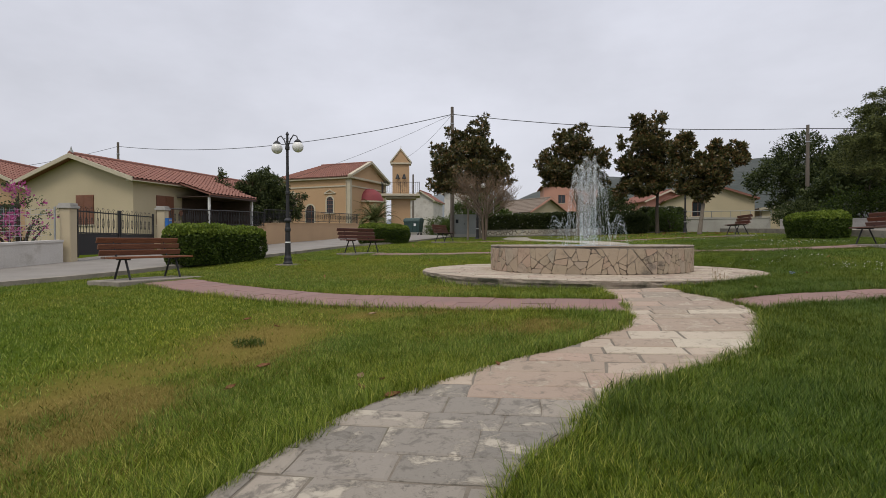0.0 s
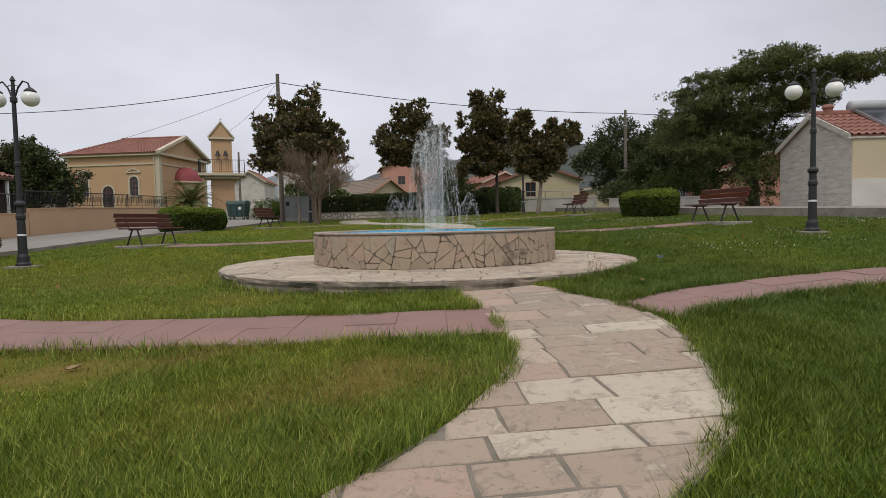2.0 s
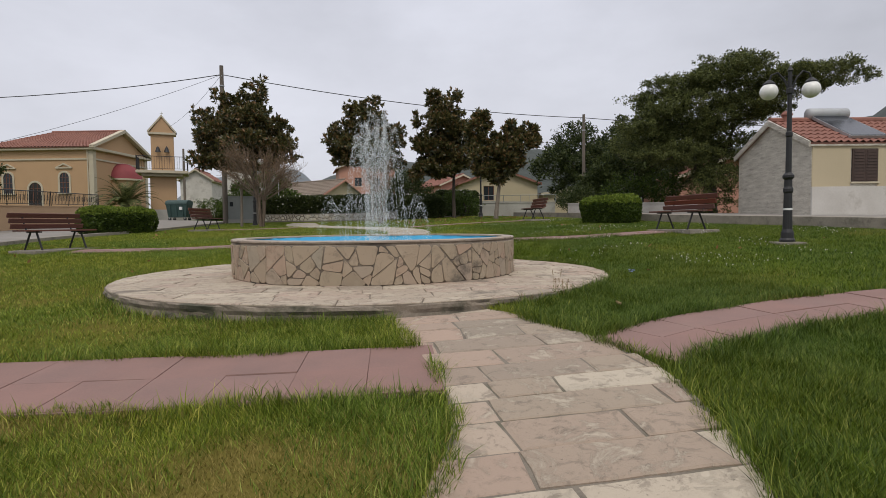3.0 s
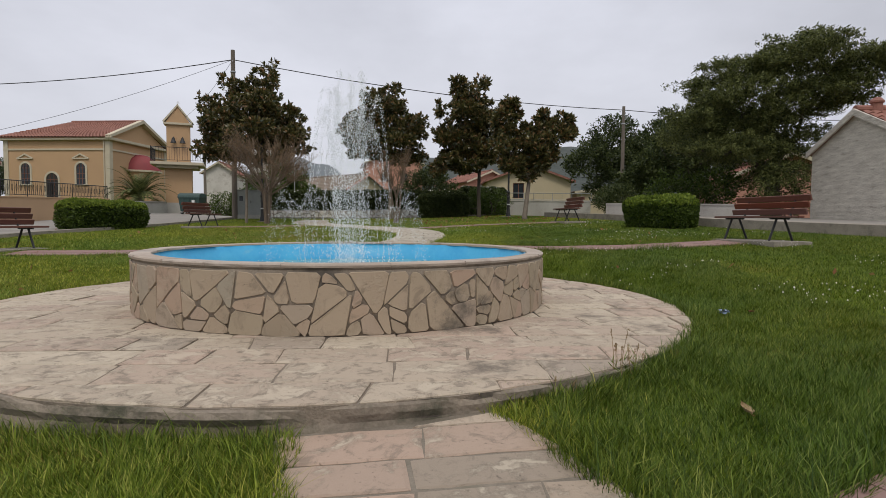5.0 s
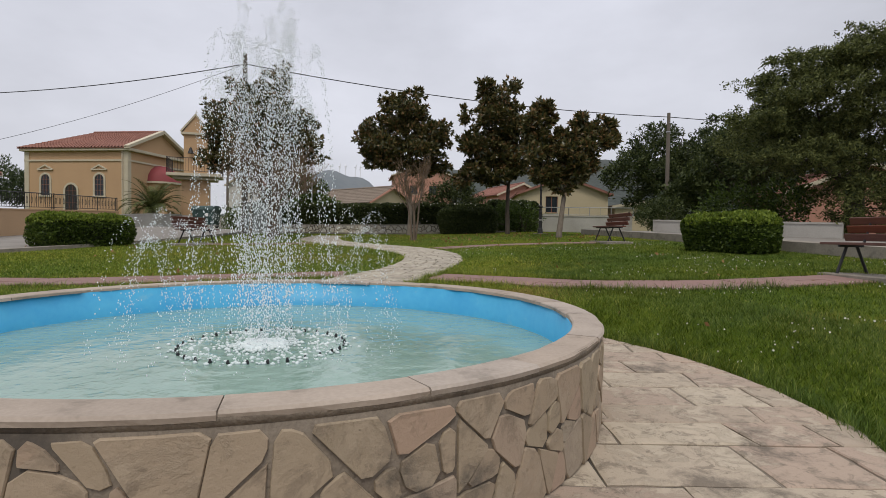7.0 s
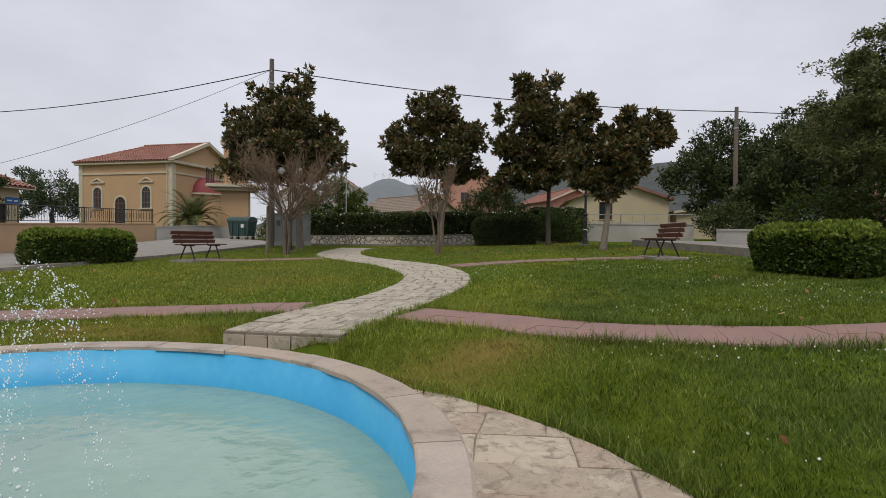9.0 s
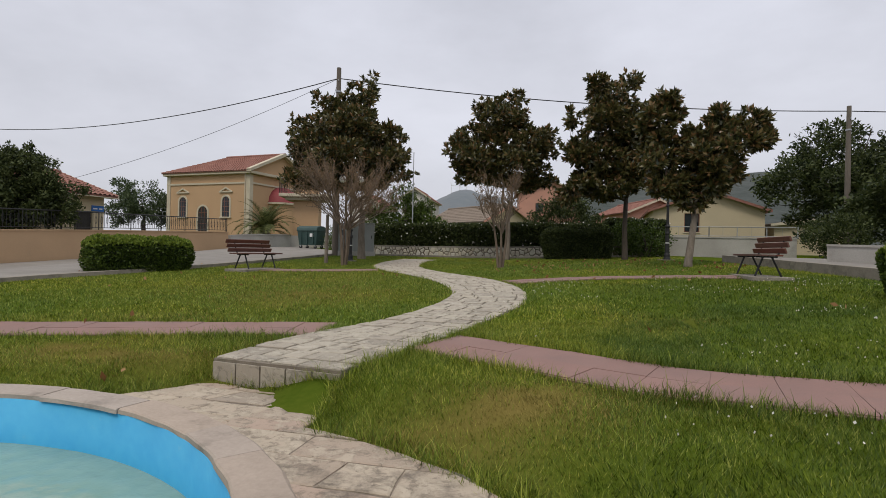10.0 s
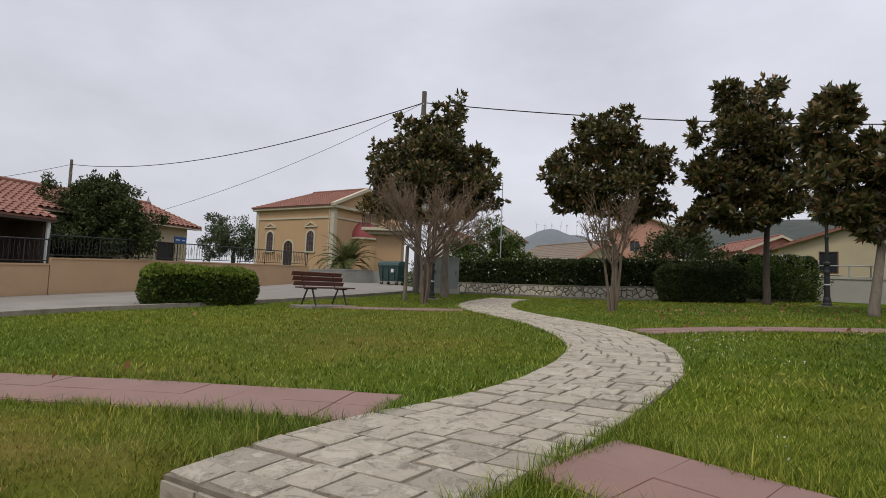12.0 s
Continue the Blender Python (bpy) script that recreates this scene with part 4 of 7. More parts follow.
MAG = "magnolia tree with glossy dark green leaves and brown undersides"
make_tree("magnolia_tree", "tall cone-shaped magnolia with glossy dark green leaves", 2.23, 34.0,
          [(2.34, 33.6, 8.34, 0.55, 0.5, 0.74), (1.91, 33.6, 7.32, 1.1, 0.99, 0.78), (1.55, 33.6, 6.4, 1.89, 1.7, 0.83), (1.69, 33.6, 5.48, 2.4, 2.2, 0.78), (-0.42, 33.6, 6.6, 0.42, 0.4, 0.6), (3.15, 33.6, 6.43, 0.87, 0.78, 0.64), (0.0, 33.6, 5.49, 1.02, 0.91, 0.69), (3.5, 33.6, 5.5, 0.87, 0.78, 0.5), (1.61, 33.6, 4.66, 2.1, 1.9, 0.6), (-0.4, 33.6, 4.68, 0.69, 0.62, 0.55), (0.7, 33.6, 7.6, 0.55, 0.5, 0.51)],
          0.16, 1.9, M["magnolia"], 36000, 0.21, M["bark"], 1, group="magnolias", tuft=11, root=True)
make_tree("magnolia_tree", MAG, 8.2, 33.2,
          [(7.17, 33.2, 7.5, 0.53, 0.48, 0.57), (8.16, 33.2, 7.65, 0.66, 0.59, 0.5), (7.74, 33.2, 6.9, 1.25, 1.15, 0.75), (7.87, 33.2, 5.91, 1.75, 1.6, 0.79), (8.11, 33.2, 5.03, 1.9, 1.75, 0.7), (6.54, 33.2, 6.4, 0.57, 0.52, 0.57), (6.35, 33.2, 5.15, 0.57, 0.52, 0.49), (9.78, 33.2, 6.4, 0.55, 0.5, 0.5), (9.6, 33.2, 4.62, 0.56, 0.51, 0.35), (9.0, 33.2, 5.61, 0.95, 0.9, 0.66)],
          0.11, 2.0, M["magnolia"], 28000, 0.20, M["bark"], 2, group="magnolias", tuft=11, root=True)
make_tree("magnolia_tree", MAG, 12.4, 31.5,
          [(12.45, 31.5, 8.2, 0.48, 0.43, 0.44), (11.4, 31.5, 8.0, 0.6, 0.54, 0.44), (11.96, 31.5, 7.29, 1.05, 1.0, 0.68), (11.69, 31.5, 6.27, 1.38, 1.29, 0.72), (11.6, 31.5, 5.26, 1.6, 1.5, 0.67), (10.35, 31.5, 6.7, 0.34, 0.4, 0.36), (10.45, 31.5, 5.64, 0.48, 0.43, 0.5), (11.62, 31.5, 4.35, 1.38, 1.28, 0.55), (10.2, 31.5, 3.85, 0.48, 0.43, 0.36), (12.86, 31.5, 6.9, 0.48, 0.43, 0.75), (12.6, 31.5, 4.97, 1.15, 1.06, 0.75)],
          0.10, 2.3, M["magnolia"], 28000, 0.20, M["dark_bark"], 3, group="magnolias", tuft=11, root=True)
make_tree("magnolia_tree", "magnolia with dark glossy leaves and a leaning pale trunk", 12.7, 26.95,
          [(11.87, 26.9, 6.1, 0.5, 0.45, 0.36), (11.77, 26.9, 5.56, 0.69, 0.63, 0.6), (11.86, 26.9, 4.63, 0.84, 0.76, 0.63), (12.02, 26.9, 3.79, 0.78, 0.7, 0.48), (13.41, 26.9, 5.7, 0.29, 0.4, 0.3), (14.38, 26.9, 5.7, 0.53, 0.48, 0.33), (14.09, 26.9, 5.18, 0.83, 0.75, 0.41), (13.35, 26.9, 4.58, 1.04, 0.94, 0.54), (13.21, 26.9, 3.81, 0.83, 0.75, 0.41), (14.7, 26.9, 5.25, 0.33, 0.4, 0.3), (12.75, 26.9, 5.11, 0.54, 0.48, 0.45), (12.78, 26.9, 3.3, 0.6, 0.54, 0.24)],
          0.105, 1.75, M["magnolia"], 25000, 0.19, M["bark"], 4, lean=(0.22, 0.05), group="magnolias", tuft=11, root=True)


M["brown_bark"] = material("brown_bark", (0.20, 0.15, 0.11), (0.11, 0.08, 0.06), 0.95, 10.0, 60.0, 0.8, stretch=(1, 1, 0.3))


def bare_shrub(x, y, tall, wide, stems, seed, label, forks=8, twigs=6):
    rnd = random.Random(seed)
    z = height(x, y)
    t = thing("bare_tree", label, "tree", pose(x, y, z))
    g, tips = Geo(), []
    for s in range(stems):
        a = 2 * math.pi * s / stems + rnd.uniform(-0.3, 0.3)
        p0, r = Vector((0.06 * math.cos(a), 0.06 * math.sin(a), -0.05)), 0.045
        p1 = Vector((0.2 * math.cos(a), 0.2 * math.sin(a), tall * rnd.uniform(0.28, 0.42)))
        g.tube([p0, p0.lerp(p1, 0.5) + Vector((0.02, 0.02, 0)), p1], [r, r * 0.85, r * 0.7], 7)
        for _ in range(forks):
            b = a + rnd.gauss(0, 0.9)
            w = wide * rnd.uniform(0.2, 1.0)
            rise = rnd.uniform(0.10, 0.30)
            w *= 1.25 - 1.6 * abs(rise - 0.17)
            p2 = p1 + Vector((w * 0.5 * math.cos(b), w * 0.5 * math.sin(b), tall * rise))
            g.tube([p1, p2], [r * 0.5, r * 0.3], 5)
            for _ in range(6):
                c = b + rnd.gauss(0, 0.7)
                p3 = p2 + Vector((w * 0.45 * math.cos(c), w * 0.45 * math.sin(c), tall * rnd.uniform(0.02, 0.30)))
                g.tube([p2, p2.lerp(p3, 0.5) + Vector((0, 0, 0.04)), p3], [r * 0.24, r * 0.17, r * 0.07], 4)
                tips.append((p2, p3))
    part("branch_work", g, M["brown_bark"], t)
    fine, hull = Geo(), []
    for p2, p3 in tips:
        for _ in range(twigs):
            q = p2.lerp(p3, rnd.uniform(0.2, 1.0))
            e = q + Vector((rnd.gauss(0, 0.14), rnd.gauss(0, 0.14), rnd.uniform(0.05, 0.4)))
            fine.tube([q, e], [0.006, 0.003], 3)
            hull.append(tuple(q.lerp(e, rnd.uniform(0.5, 1))))
    part("twig_work", fine, M["twig"], t)["kind"] = "stuff"
    rn = np.random.default_rng(seed)
    part("dry_foliage", leaf_cloud(hull, [(0, 0, 1)] * len(hull), 0.06, rn, 0.6), M["twig"], t)["kind"] = "stuff"


bare_shrub(2.25, 29.8, 4.1, 2.1, 6, 3, "bare grey-brown tree with a vase of dry twigs")
bare_shrub(7.4, 28.2, 3.3, 0.75, 4, 8, "small bare multi-stemmed tree with dry seed heads", 4, 5)
stake = part("wooden_stake", Geo().tube([(0, 0, -0.2), (0.02, 0, 0.8), (0.03, 0, 1.75)], [0.07, 0.06, 0.055], 10), M["bark"])
stake.matrix_world = pose(1.4, 30.9, height(1.4, 30.9))
tagged(stake, "pale weathered wooden stake standing in the lawn", "stake")


def make_hedge(x, y, dx, dy, length, depth, tall, seed, label, leaf=None, n=9000, size=0.068, flowers=0):
    """A clipped box hedge: core coloured as the shade among twigs, and a coat of leaves."""
    z = height(x, y)
    a = math.degrees(math.atan2(dy, dx))
    h = thing("clipped_hedge", label, "hedge", pose(x, y, z, 0, 0, a), "hedges")
    L, D = length / 2, depth / 2
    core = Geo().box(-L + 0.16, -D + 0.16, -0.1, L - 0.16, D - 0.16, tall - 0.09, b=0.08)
    # Solid box behind the leaves; its dark colour stands for inner shade.
    part("core", core, M["twig_shade"], h, "solid core, dark as the shade among the twigs")
    rnd = np.random.default_rng(seed)
    areas = np.array([length * depth, length * tall, length * tall, depth * tall, depth * tall])
    pick = rnd.choice(5, n, p=areas / areas.sum())
    u, v, w = rnd.uniform(-1, 1, n), rnd.uniform(-1, 1, n), rnd.random(n)
    P = np.zeros((n, 3))
    N = np.zeros((n, 3))
    for k, (ax, sg) in enumerate(((2, 1), (1, -1), (1, 1), (0, -1), (0, 1))):
        q = pick == k
        if ax == 2:
            P[q] = np.stack([u[q] * L, v[q] * D, np.full(q.sum(), tall)], 1)
        elif ax == 1:
            P[q] = np.stack([u[q] * L, np.full(q.sum(), sg * D), w[q] * tall], 1)
        else:
            P[q] = np.stack([np.full(q.sum(), sg * L), v[q] * D, w[q] * tall], 1)
        N[q, ax] = sg
    P[:, 2] += 0.02
    r = 0.22
    E = np.abs(P[:, :2]) - np.array([L, D]) + r
    over = np.clip(E, 0, None)
    top = np.clip(P[:, 2] - tall + r, 0, None)
    m = np.sqrt((over ** 2).sum(1) + top ** 2)
    pull = np.clip(m - r, 0, None) / np.maximum(m, 1e-6)
    P[:, :2] -= np.sign(P[:, :2]) * over * pull[:, None]
    P[:, 2] -= top * pull
    wob = np.array([noise.noise((p[0] * 2.2 + seed, p[1] * 2.2, p[2] * 2.2)) for p in P])
    P += N * (wob[:, None] * 0.10 + rnd.uniform(-0.08, 0.06, (n, 1)))
    P[:, 2] = np.maximum(P[:, 2], 0.01)
    P[:, :2] -= np.sign(P[:, :2]) * np.minimum(np.abs(P[:, :2]), 1) * (0.11 * np.clip(1 - P[:, 2] / (0.5 * tall), 0, 1) ** 1.5)[:, None]
    # Most leaves near the top take the paler material.
    near_top = (P[:, 2] > tall - 0.20 + 0.12 * wob) & (rnd.random(n) < 0.8) if leaf is None else np.zeros(n, bool)
    part("foliage", leaf_cloud(P[~near_top], N[~near_top], size, rnd, 0.6, 0.7), leaf or M["hedge"], h)["kind"] = "stuff"
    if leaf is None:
        q = np.where(near_top)[0]
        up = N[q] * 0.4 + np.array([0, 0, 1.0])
        part("fresh_growth", leaf_cloud(P[q] + np.array([0, 0, 0.03]), up, size * 1.05, rnd, 0.6, 0.9), M["pale_leaf"], h, "paler yellow-green leaves towards the top")["kind"] = "stuff"
    if flowers:
        q = rnd.choice(n, flowers)
        part("blossoms", leaf_cloud(P[q] + N[q] * 0.05, N[q], 0.09, rnd, 0.9, 1.2), M["white_flower"], h, "white blossoms")["kind"] = "stuff"
    return h


make_hedge(-6.38, 15.5, 0.28, 0.96, 3.3, 1.0, 0.98, 1, "clipped box hedge with paler green top leaves beside the road", n=26000)
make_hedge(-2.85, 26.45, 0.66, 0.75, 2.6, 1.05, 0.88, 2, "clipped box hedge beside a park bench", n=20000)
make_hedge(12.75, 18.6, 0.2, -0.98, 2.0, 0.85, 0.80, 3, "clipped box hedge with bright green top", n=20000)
make_hedge(11.0, 33.15, 0.97, -0.22, 2.7, 1.0, 1.15, 4, "dark clipped hedge at the back of the park", leaf=M["dark_leaf"], n=16000, size=0.075)

# ---- poles and cables ----
def make_pole(x, y, tall, r, label, lean=0.0):
    z = natural(x, y)
    p = thing("utility_pole", label, "utility pole", pose(x, y, z, 0, lean), "utility poles")
    part("shaft", Geo().tube([(0, 0, -0.4), (0, 0, tall * 0.5), (0, 0, tall)], [r, r * 0.85, r * 0.68], 12), M["pole"], p)
    part("bracket", Geo().box(-0.02, -0.14, tall - 0.62, 0.02, 0.14, tall - 0.56, b=0.005), M["steel"], p)
    part("insulator", Geo().lathe([(0.03, tall - 0.56), (0.045, tall - 0.52), (0.03, tall - 0.47)], 10, cy=0.1), M["white"], p)
    part("clamp", Geo().lathe([(r * 0.9, tall - 1.15), (r * 0.9, tall - 1.08)], 12), M["steel"], p)
    return p


def sag(a, b, s, n=24):
    a, b = Vector(a), Vector(b)
    return [a.lerp(b, i / n) - Vector((0, 0, 4 * s * (i / n) * (1 - i / n))) for i in range(n + 1)]


def cable(a, b, s, r=0.018, label="sagging black overhead cable"):
    return tagged(part("cable", Geo().tube(sag(a, b, s), r, 6), M["cable"]), label, "cable", "overhead cables")


pole_a = make_pole(0.62, 36.6, 8.75, 0.15, "tall weathered timber utility pole")
make_pole(24.4, 36.5, 7.15, 0.14, "weathered timber pole in front of dark trees")
make_pole(-30.8, 51.7, 8.6, 0.15, "timber utility pole behind a tiled roof")
make_pole(-3.4, 62.0, 7.0, 0.13, "distant utility pole behind the belfry")
TOP = (0.62, 36.6, 9.62)
cable(TOP, (-30.8, 51.7, 10.15), 1.12, 0.022)
cable(TOP, (24.4, 36.5, 8.62), 0.42, 0.022)
cable((24.4, 36.5, 8.62), (60, 30, 10.0), 0.8, 0.022)
cable((-30.8, 51.7, 10.15), (-38.5, 45.5, 7.0), 0.25)
cable(TOP, (-12.95, 38.5, 4.9), 0.35, 0.009, "thin service cable to the bungalow")
cable(TOP, (-3.4, 49.2, 8.6), 0.3, 0.009, "thin service cable to the belfry")

# ---- bins and cabinets ----
def make_bin(x, y, a):
    z = natural(x, y) + 0.02
    b = thing("wheeled_dumpster", "dark green wheeled rubbish container with a closed lid", "dumpster", pose(x, y, z, 0, 0, a))
    g = Geo()
    g.add([(-0.58, -0.42, 0.22), (0.58, -0.42, 0.22), (0.58, 0.42, 0.22), (-0.58, 0.42, 0.22), (-0.68, -0.52, 1.12), (0.68, -0.52, 1.12), (0.68, 0.52, 1.12), (-0.68, 0.52, 1.12)], [(0, 3, 2, 1), (4, 5, 6, 7), (0, 1, 5, 4), (1, 2, 6, 5), (2, 3, 7, 6), (3, 0, 4, 7)])
    part("body", g, M["bin"], b)
    part("rim", Geo().box(-0.71, -0.55, 1.06, 0.71, 0.55, 1.14, b=0.015), M["bin"], b)
    part("lid", Geo().prism([(-0.55, 0), (0.55, 0), (0.5, 0.14), (0.2, 0.24), (-0.2, 0.24), (-0.5, 0.14)], -0.7, 0.7, Matrix.Translation((0, 0, 1.14)) @ Matrix(((0, 0, 1, 0), (1, 0, 0, 0), (0, 1, 0, 0), (0, 0, 0, 1)))), M["bin"], b)
    for k in range(3):
        part("rib", Geo().box(-0.42 + 0.4 * k, -0.545, 0.3, -0.36 + 0.4 * k, -0.44, 1.05, b=0.01), M["bin"], b)
    part("label_plate", Geo().box(0.2, -0.535, 0.72, 0.44, -0.5, 0.92), M["white"], b, "pale worn sticker")
    for sx in (-0.5, 0.5):
        for sy in (-0.36, 0.36):
            part("wheel", Geo().lathe([(0.03, -0.03), (0.1, -0.03), (0.1, 0.03), (0.03, 0.03)], 14, pose(sx, sy, 0.1, 90)), M["rubber"], b)
            part("castor_fork", Geo().box(sx - 0.03, sy - 0.05, 0.1, sx + 0.03, sy + 0.05, 0.24), M["steel"], b)
    return b


make_bin(-2.4, 44.6, -18)


def make_cabinet(x, y, a, w, tall, label, doors=2):
    z = natural(x, y)
    c = thing("electrical_cabinet", label, "cabinet", pose(x, y, z, 0, 0, a), "electrical cabinets")
    part("plinth", Geo().box(-w / 2 - 0.05, -0.3, -0.2, w / 2 + 0.05, 0.3, 0.22, b=0.01), M["grey_wall"], c, "concrete plinth")
    part("body", Geo().box(-w / 2, -0.25, 0.22, w / 2, 0.25, tall, b=0.008), M["cabinet"], c)
    part("roof", Geo().box(-w / 2 - 0.03, -0.29, tall, w / 2 + 0.03, 0.29, tall + 0.04, b=0.01), M["cabinet"], c)
    for k in range(doors):
        d = w / doors
        x0 = -w / 2 + k * d
        dr = part("door", Geo().box(x0 + 0.02, -0.265, 0.26, x0 + d - 0.02, -0.252, tall - 0.04, b=0.004), M["cabinet"], c)
        part("handle", Geo().box(x0 + d - 0.12, -0.285, tall * 0.55, x0 + d - 0.09, -0.266, tall * 0.55 + 0.14), M["iron"], dr)
    part("meter_window", Geo().box(-w / 2 + 0.2, -0.272, tall - 0.55, -w / 2 + 0.38, -0.266, tall - 0.3), M["glass"], c, "small dark meter window")
    return c


make_cabinet(1.5, 36.9, 5, 1.75, 1.5, "grey steel electrical cabinet with double doors on a plinth")
# ---- buildings ----
def tiled_slope(g, a, b, c, d, pitch=0.24, rows=0.36, amp=0.035):
    """Barrel tiles over the quad a-b (eave) to d-c (ridge): wavy across, stepped down the slope."""
    a, b, c, d = (Vector(p) for p in (a, b, c, d))
    nrm = (b - a).cross(d - a).normalized()
    if nrm.z < 0:
        nrm = -nrm
    w, h = max((b - a).length, (c - d).length), max((d - a).length, (c - b).length)
    n, m = max(2, int(w / pitch)) * 4, max(1, int(h / rows))
    k = len(g.v)
    for j in range(m):
        for t, lift in ((j / m, 0.05), ((j + 1) / m, 0.012)):
            for i in range(n + 1):
                s = i / n
                p = a.lerp(b, s).lerp(d.lerp(c, s), t)
                g.v.append(tuple(p + nrm * (lift + amp * math.cos(2 * math.pi * i / 4))))
    g.f += [(k + r * (n + 1) + i, k + r * (n + 1) + i + 1, k + (r + 1) * (n + 1) + i + 1, k + (r + 1) * (n + 1) + i) for r in range(2 * m - 1) for i in range(n)]
    g.add([a, b, c, d, a - nrm * 0.06, b - nrm * 0.06, c - nrm * 0.06, d - nrm * 0.06], [(0, 1, 2, 3), (7, 6, 5, 4), (0, 4, 5, 1), (1, 5, 6, 2), (2, 6, 7, 3), (3, 7, 4, 0)])


def frame_of(x, y, ux, uy, z):
    """A house's own axes: its front runs along +x, its back lies at +y."""
    k = math.hypot(ux, uy)
    ux, uy = ux / k, uy / k
    return Matrix(((ux, -uy, 0, x), (uy, ux, 0, y), (0, 0, 1, z), (0, 0, 0, 1)))


def wall_with_holes(g, p0, p1, z0, z1, thick, holes):
    """An upright wall from p0 to p1 (its outer face, house inside on its left) with rectangular holes (s0, s1, h0, h1)."""
    p0, p1 = Vector((*p0, 0)), Vector((*p1, 0))
    L = (p1 - p0).length
    d = (p1 - p0) / L
    m = Matrix(((d.x, -d.y, 0, p0.x), (d.y, d.x, 0, p0.y), (0, 0, 1, 0), (0, 0, 0, 1)))
    xs = sorted({0, L, *[h[0] for h in holes], *[h[1] for h in holes]})
    for x0, x1 in zip(xs, xs[1:]):
        cut = sorted((h[2], h[3]) for h in holes if h[0] <= x0 + 1e-6 and h[1] >= x1 - 1e-6)
        z = z0
        for a, b in cut + [(z1, z1)]:
            if a > z:
                g.box(x0, 0, z, x1, thick, a, m)
            z = b
    return m


def window_part(parent, m, s, h0, w, tall, shutters=True, arch=False, trim=None, leaf=None):
    """A window in a wall whose axes are m: reveal, frame, pane, shutters, trim."""
    win = new("window")
    win.parent = parent
    x0, x1 = s - w / 2, s + w / 2
    part("pane", Geo().box(x0, 0.10, h0, x1, 0.115, h0 + tall, m), M["glass"], win)
    fr = Geo()
    for a, b, c, d in ((x0, x0 + 0.05, h0, h0 + tall), (x1 - 0.05, x1, h0, h0 + tall), (x0 + 0.05, x1 - 0.05, h0, h0 + 0.05), (x0 + 0.05, x1 - 0.05, h0 + tall - 0.05, h0 + tall), (s - 0.02, s + 0.02, h0 + 0.05, h0 + tall - 0.05)):
        fr.box(a, 0.06, c, b, 0.10, d, m)
    part("frame", fr, leaf or M["shutter"], win)
    part("sill", Geo().box(x0 - 0.06, -0.06, h0 - 0.06, x1 + 0.06, 0.06, h0, m, 0.008), trim or M["cream_trim"], win)
    if shutters:
        for sx in (0, 1):
            q = Geo().box(0, -0.045, h0, w / 2, -0.01, h0 + tall, m @ Matrix.Translation((x0 + sx * w / 2, 0, 0)), 0.006)
            for i in range(int(tall / 0.1)):
                q.box(0.05, -0.06, h0 + 0.05 + i * 0.1, w / 2 - 0.05, -0.045, h0 + 0.10 + i * 0.1, m @ Matrix.Translation((x0 + sx * w / 2, 0, 0)))
            part("shutter", q, leaf or M["shutter"], win)
    return win


def arch_ring(g, m, s, h, r, w, y0, y1, n=10):
    """Half a ring over an arch."""
    for i in range(n):
        a, b = math.pi * i / n, math.pi * (i + 1) / n
        vs = [(s + q * math.cos(t), y, h + q * math.sin(t)) for y in (y0, y1) for t, q in ((a, r), (b, r), (b, r + w), (a, r + w))]
        g.add(vs, [(0, 1, 2, 3), (7, 6, 5, 4), (0, 4, 5, 1), (1, 5, 6, 2), (2, 6, 7, 3), (3, 7, 4, 0)], m)


def arched_opening(parent, name, m, s, h0, w, spring, mat, trim, hood=None):
    """An arched window or door with a raised surround and a little pediment."""
    o = new(name)
    o.parent = parent
    r = w / 2
    p = Geo()
    n = 10
    pts = [(s - r, h0), (s + r, h0)] + [(s + r * math.cos(math.pi * i / n), spring + r * math.sin(math.pi * i / n)) for i in range(n + 1)]
    p.add([(x, -0.004, z) for x, z in pts] + [(x, 0.05, z) for x, z in pts], [tuple(range(len(pts)))], m)
    part("leaf" if name == "door" else "pane", p, mat, o)
    t = Geo().box(s - r - 0.14, -0.05, h0, s - r, 0.0, spring, m).box(s + r, -0.05, h0, s + r + 0.14, 0.0, spring, m)
    arch_ring(t, m, s, spring, r, 0.14, -0.05, 0.0)
    part("surround", t, trim, o)
    bars = Geo()
    for q in (-0.33, 0.33):
        bars.box(s + q * r - 0.015, -0.03, h0, s + q * r + 0.015, -0.012, spring + r * 0.85, m)
    for k in range(1, 4):
        z = h0 + (spring - h0) * k / 3
        bars.box(s - r, -0.03, z - 0.015, s + r, -0.012, z + 0.015, m)
    part("glazing_bars", bars, M["shutter"], o)
    if name == "window":
        part("sill", Geo().box(s - r - 0.2, -0.1, h0 - 0.1, s + r + 0.2, 0.0, h0, m, 0.01), trim, o)
    if hood:
        hz = spring + r + 0.30
        q = Geo().box(s - r - 0.28, -0.10, hz, s + r + 0.28, 0, hz + 0.09, m)
        for sg in (-1, 1):
            q.add([(s + sg * (r + 0.28), y, hz + 0.09) for y in (-0.1, 0)] + [(s, y, hz + 0.42) for y in (-0.1, 0)] + [(s + sg * (r + 0.10), y, hz + 0.09) for y in (-0.1, 0)] + [(s, y, hz + 0.31) for y in (-0.1, 0)], [(0, 2, 6, 4), (1, 5, 7, 3), (0, 1, 3, 2), (4, 6, 7, 5)], m)
        part("pediment", q, trim, o)
    return o


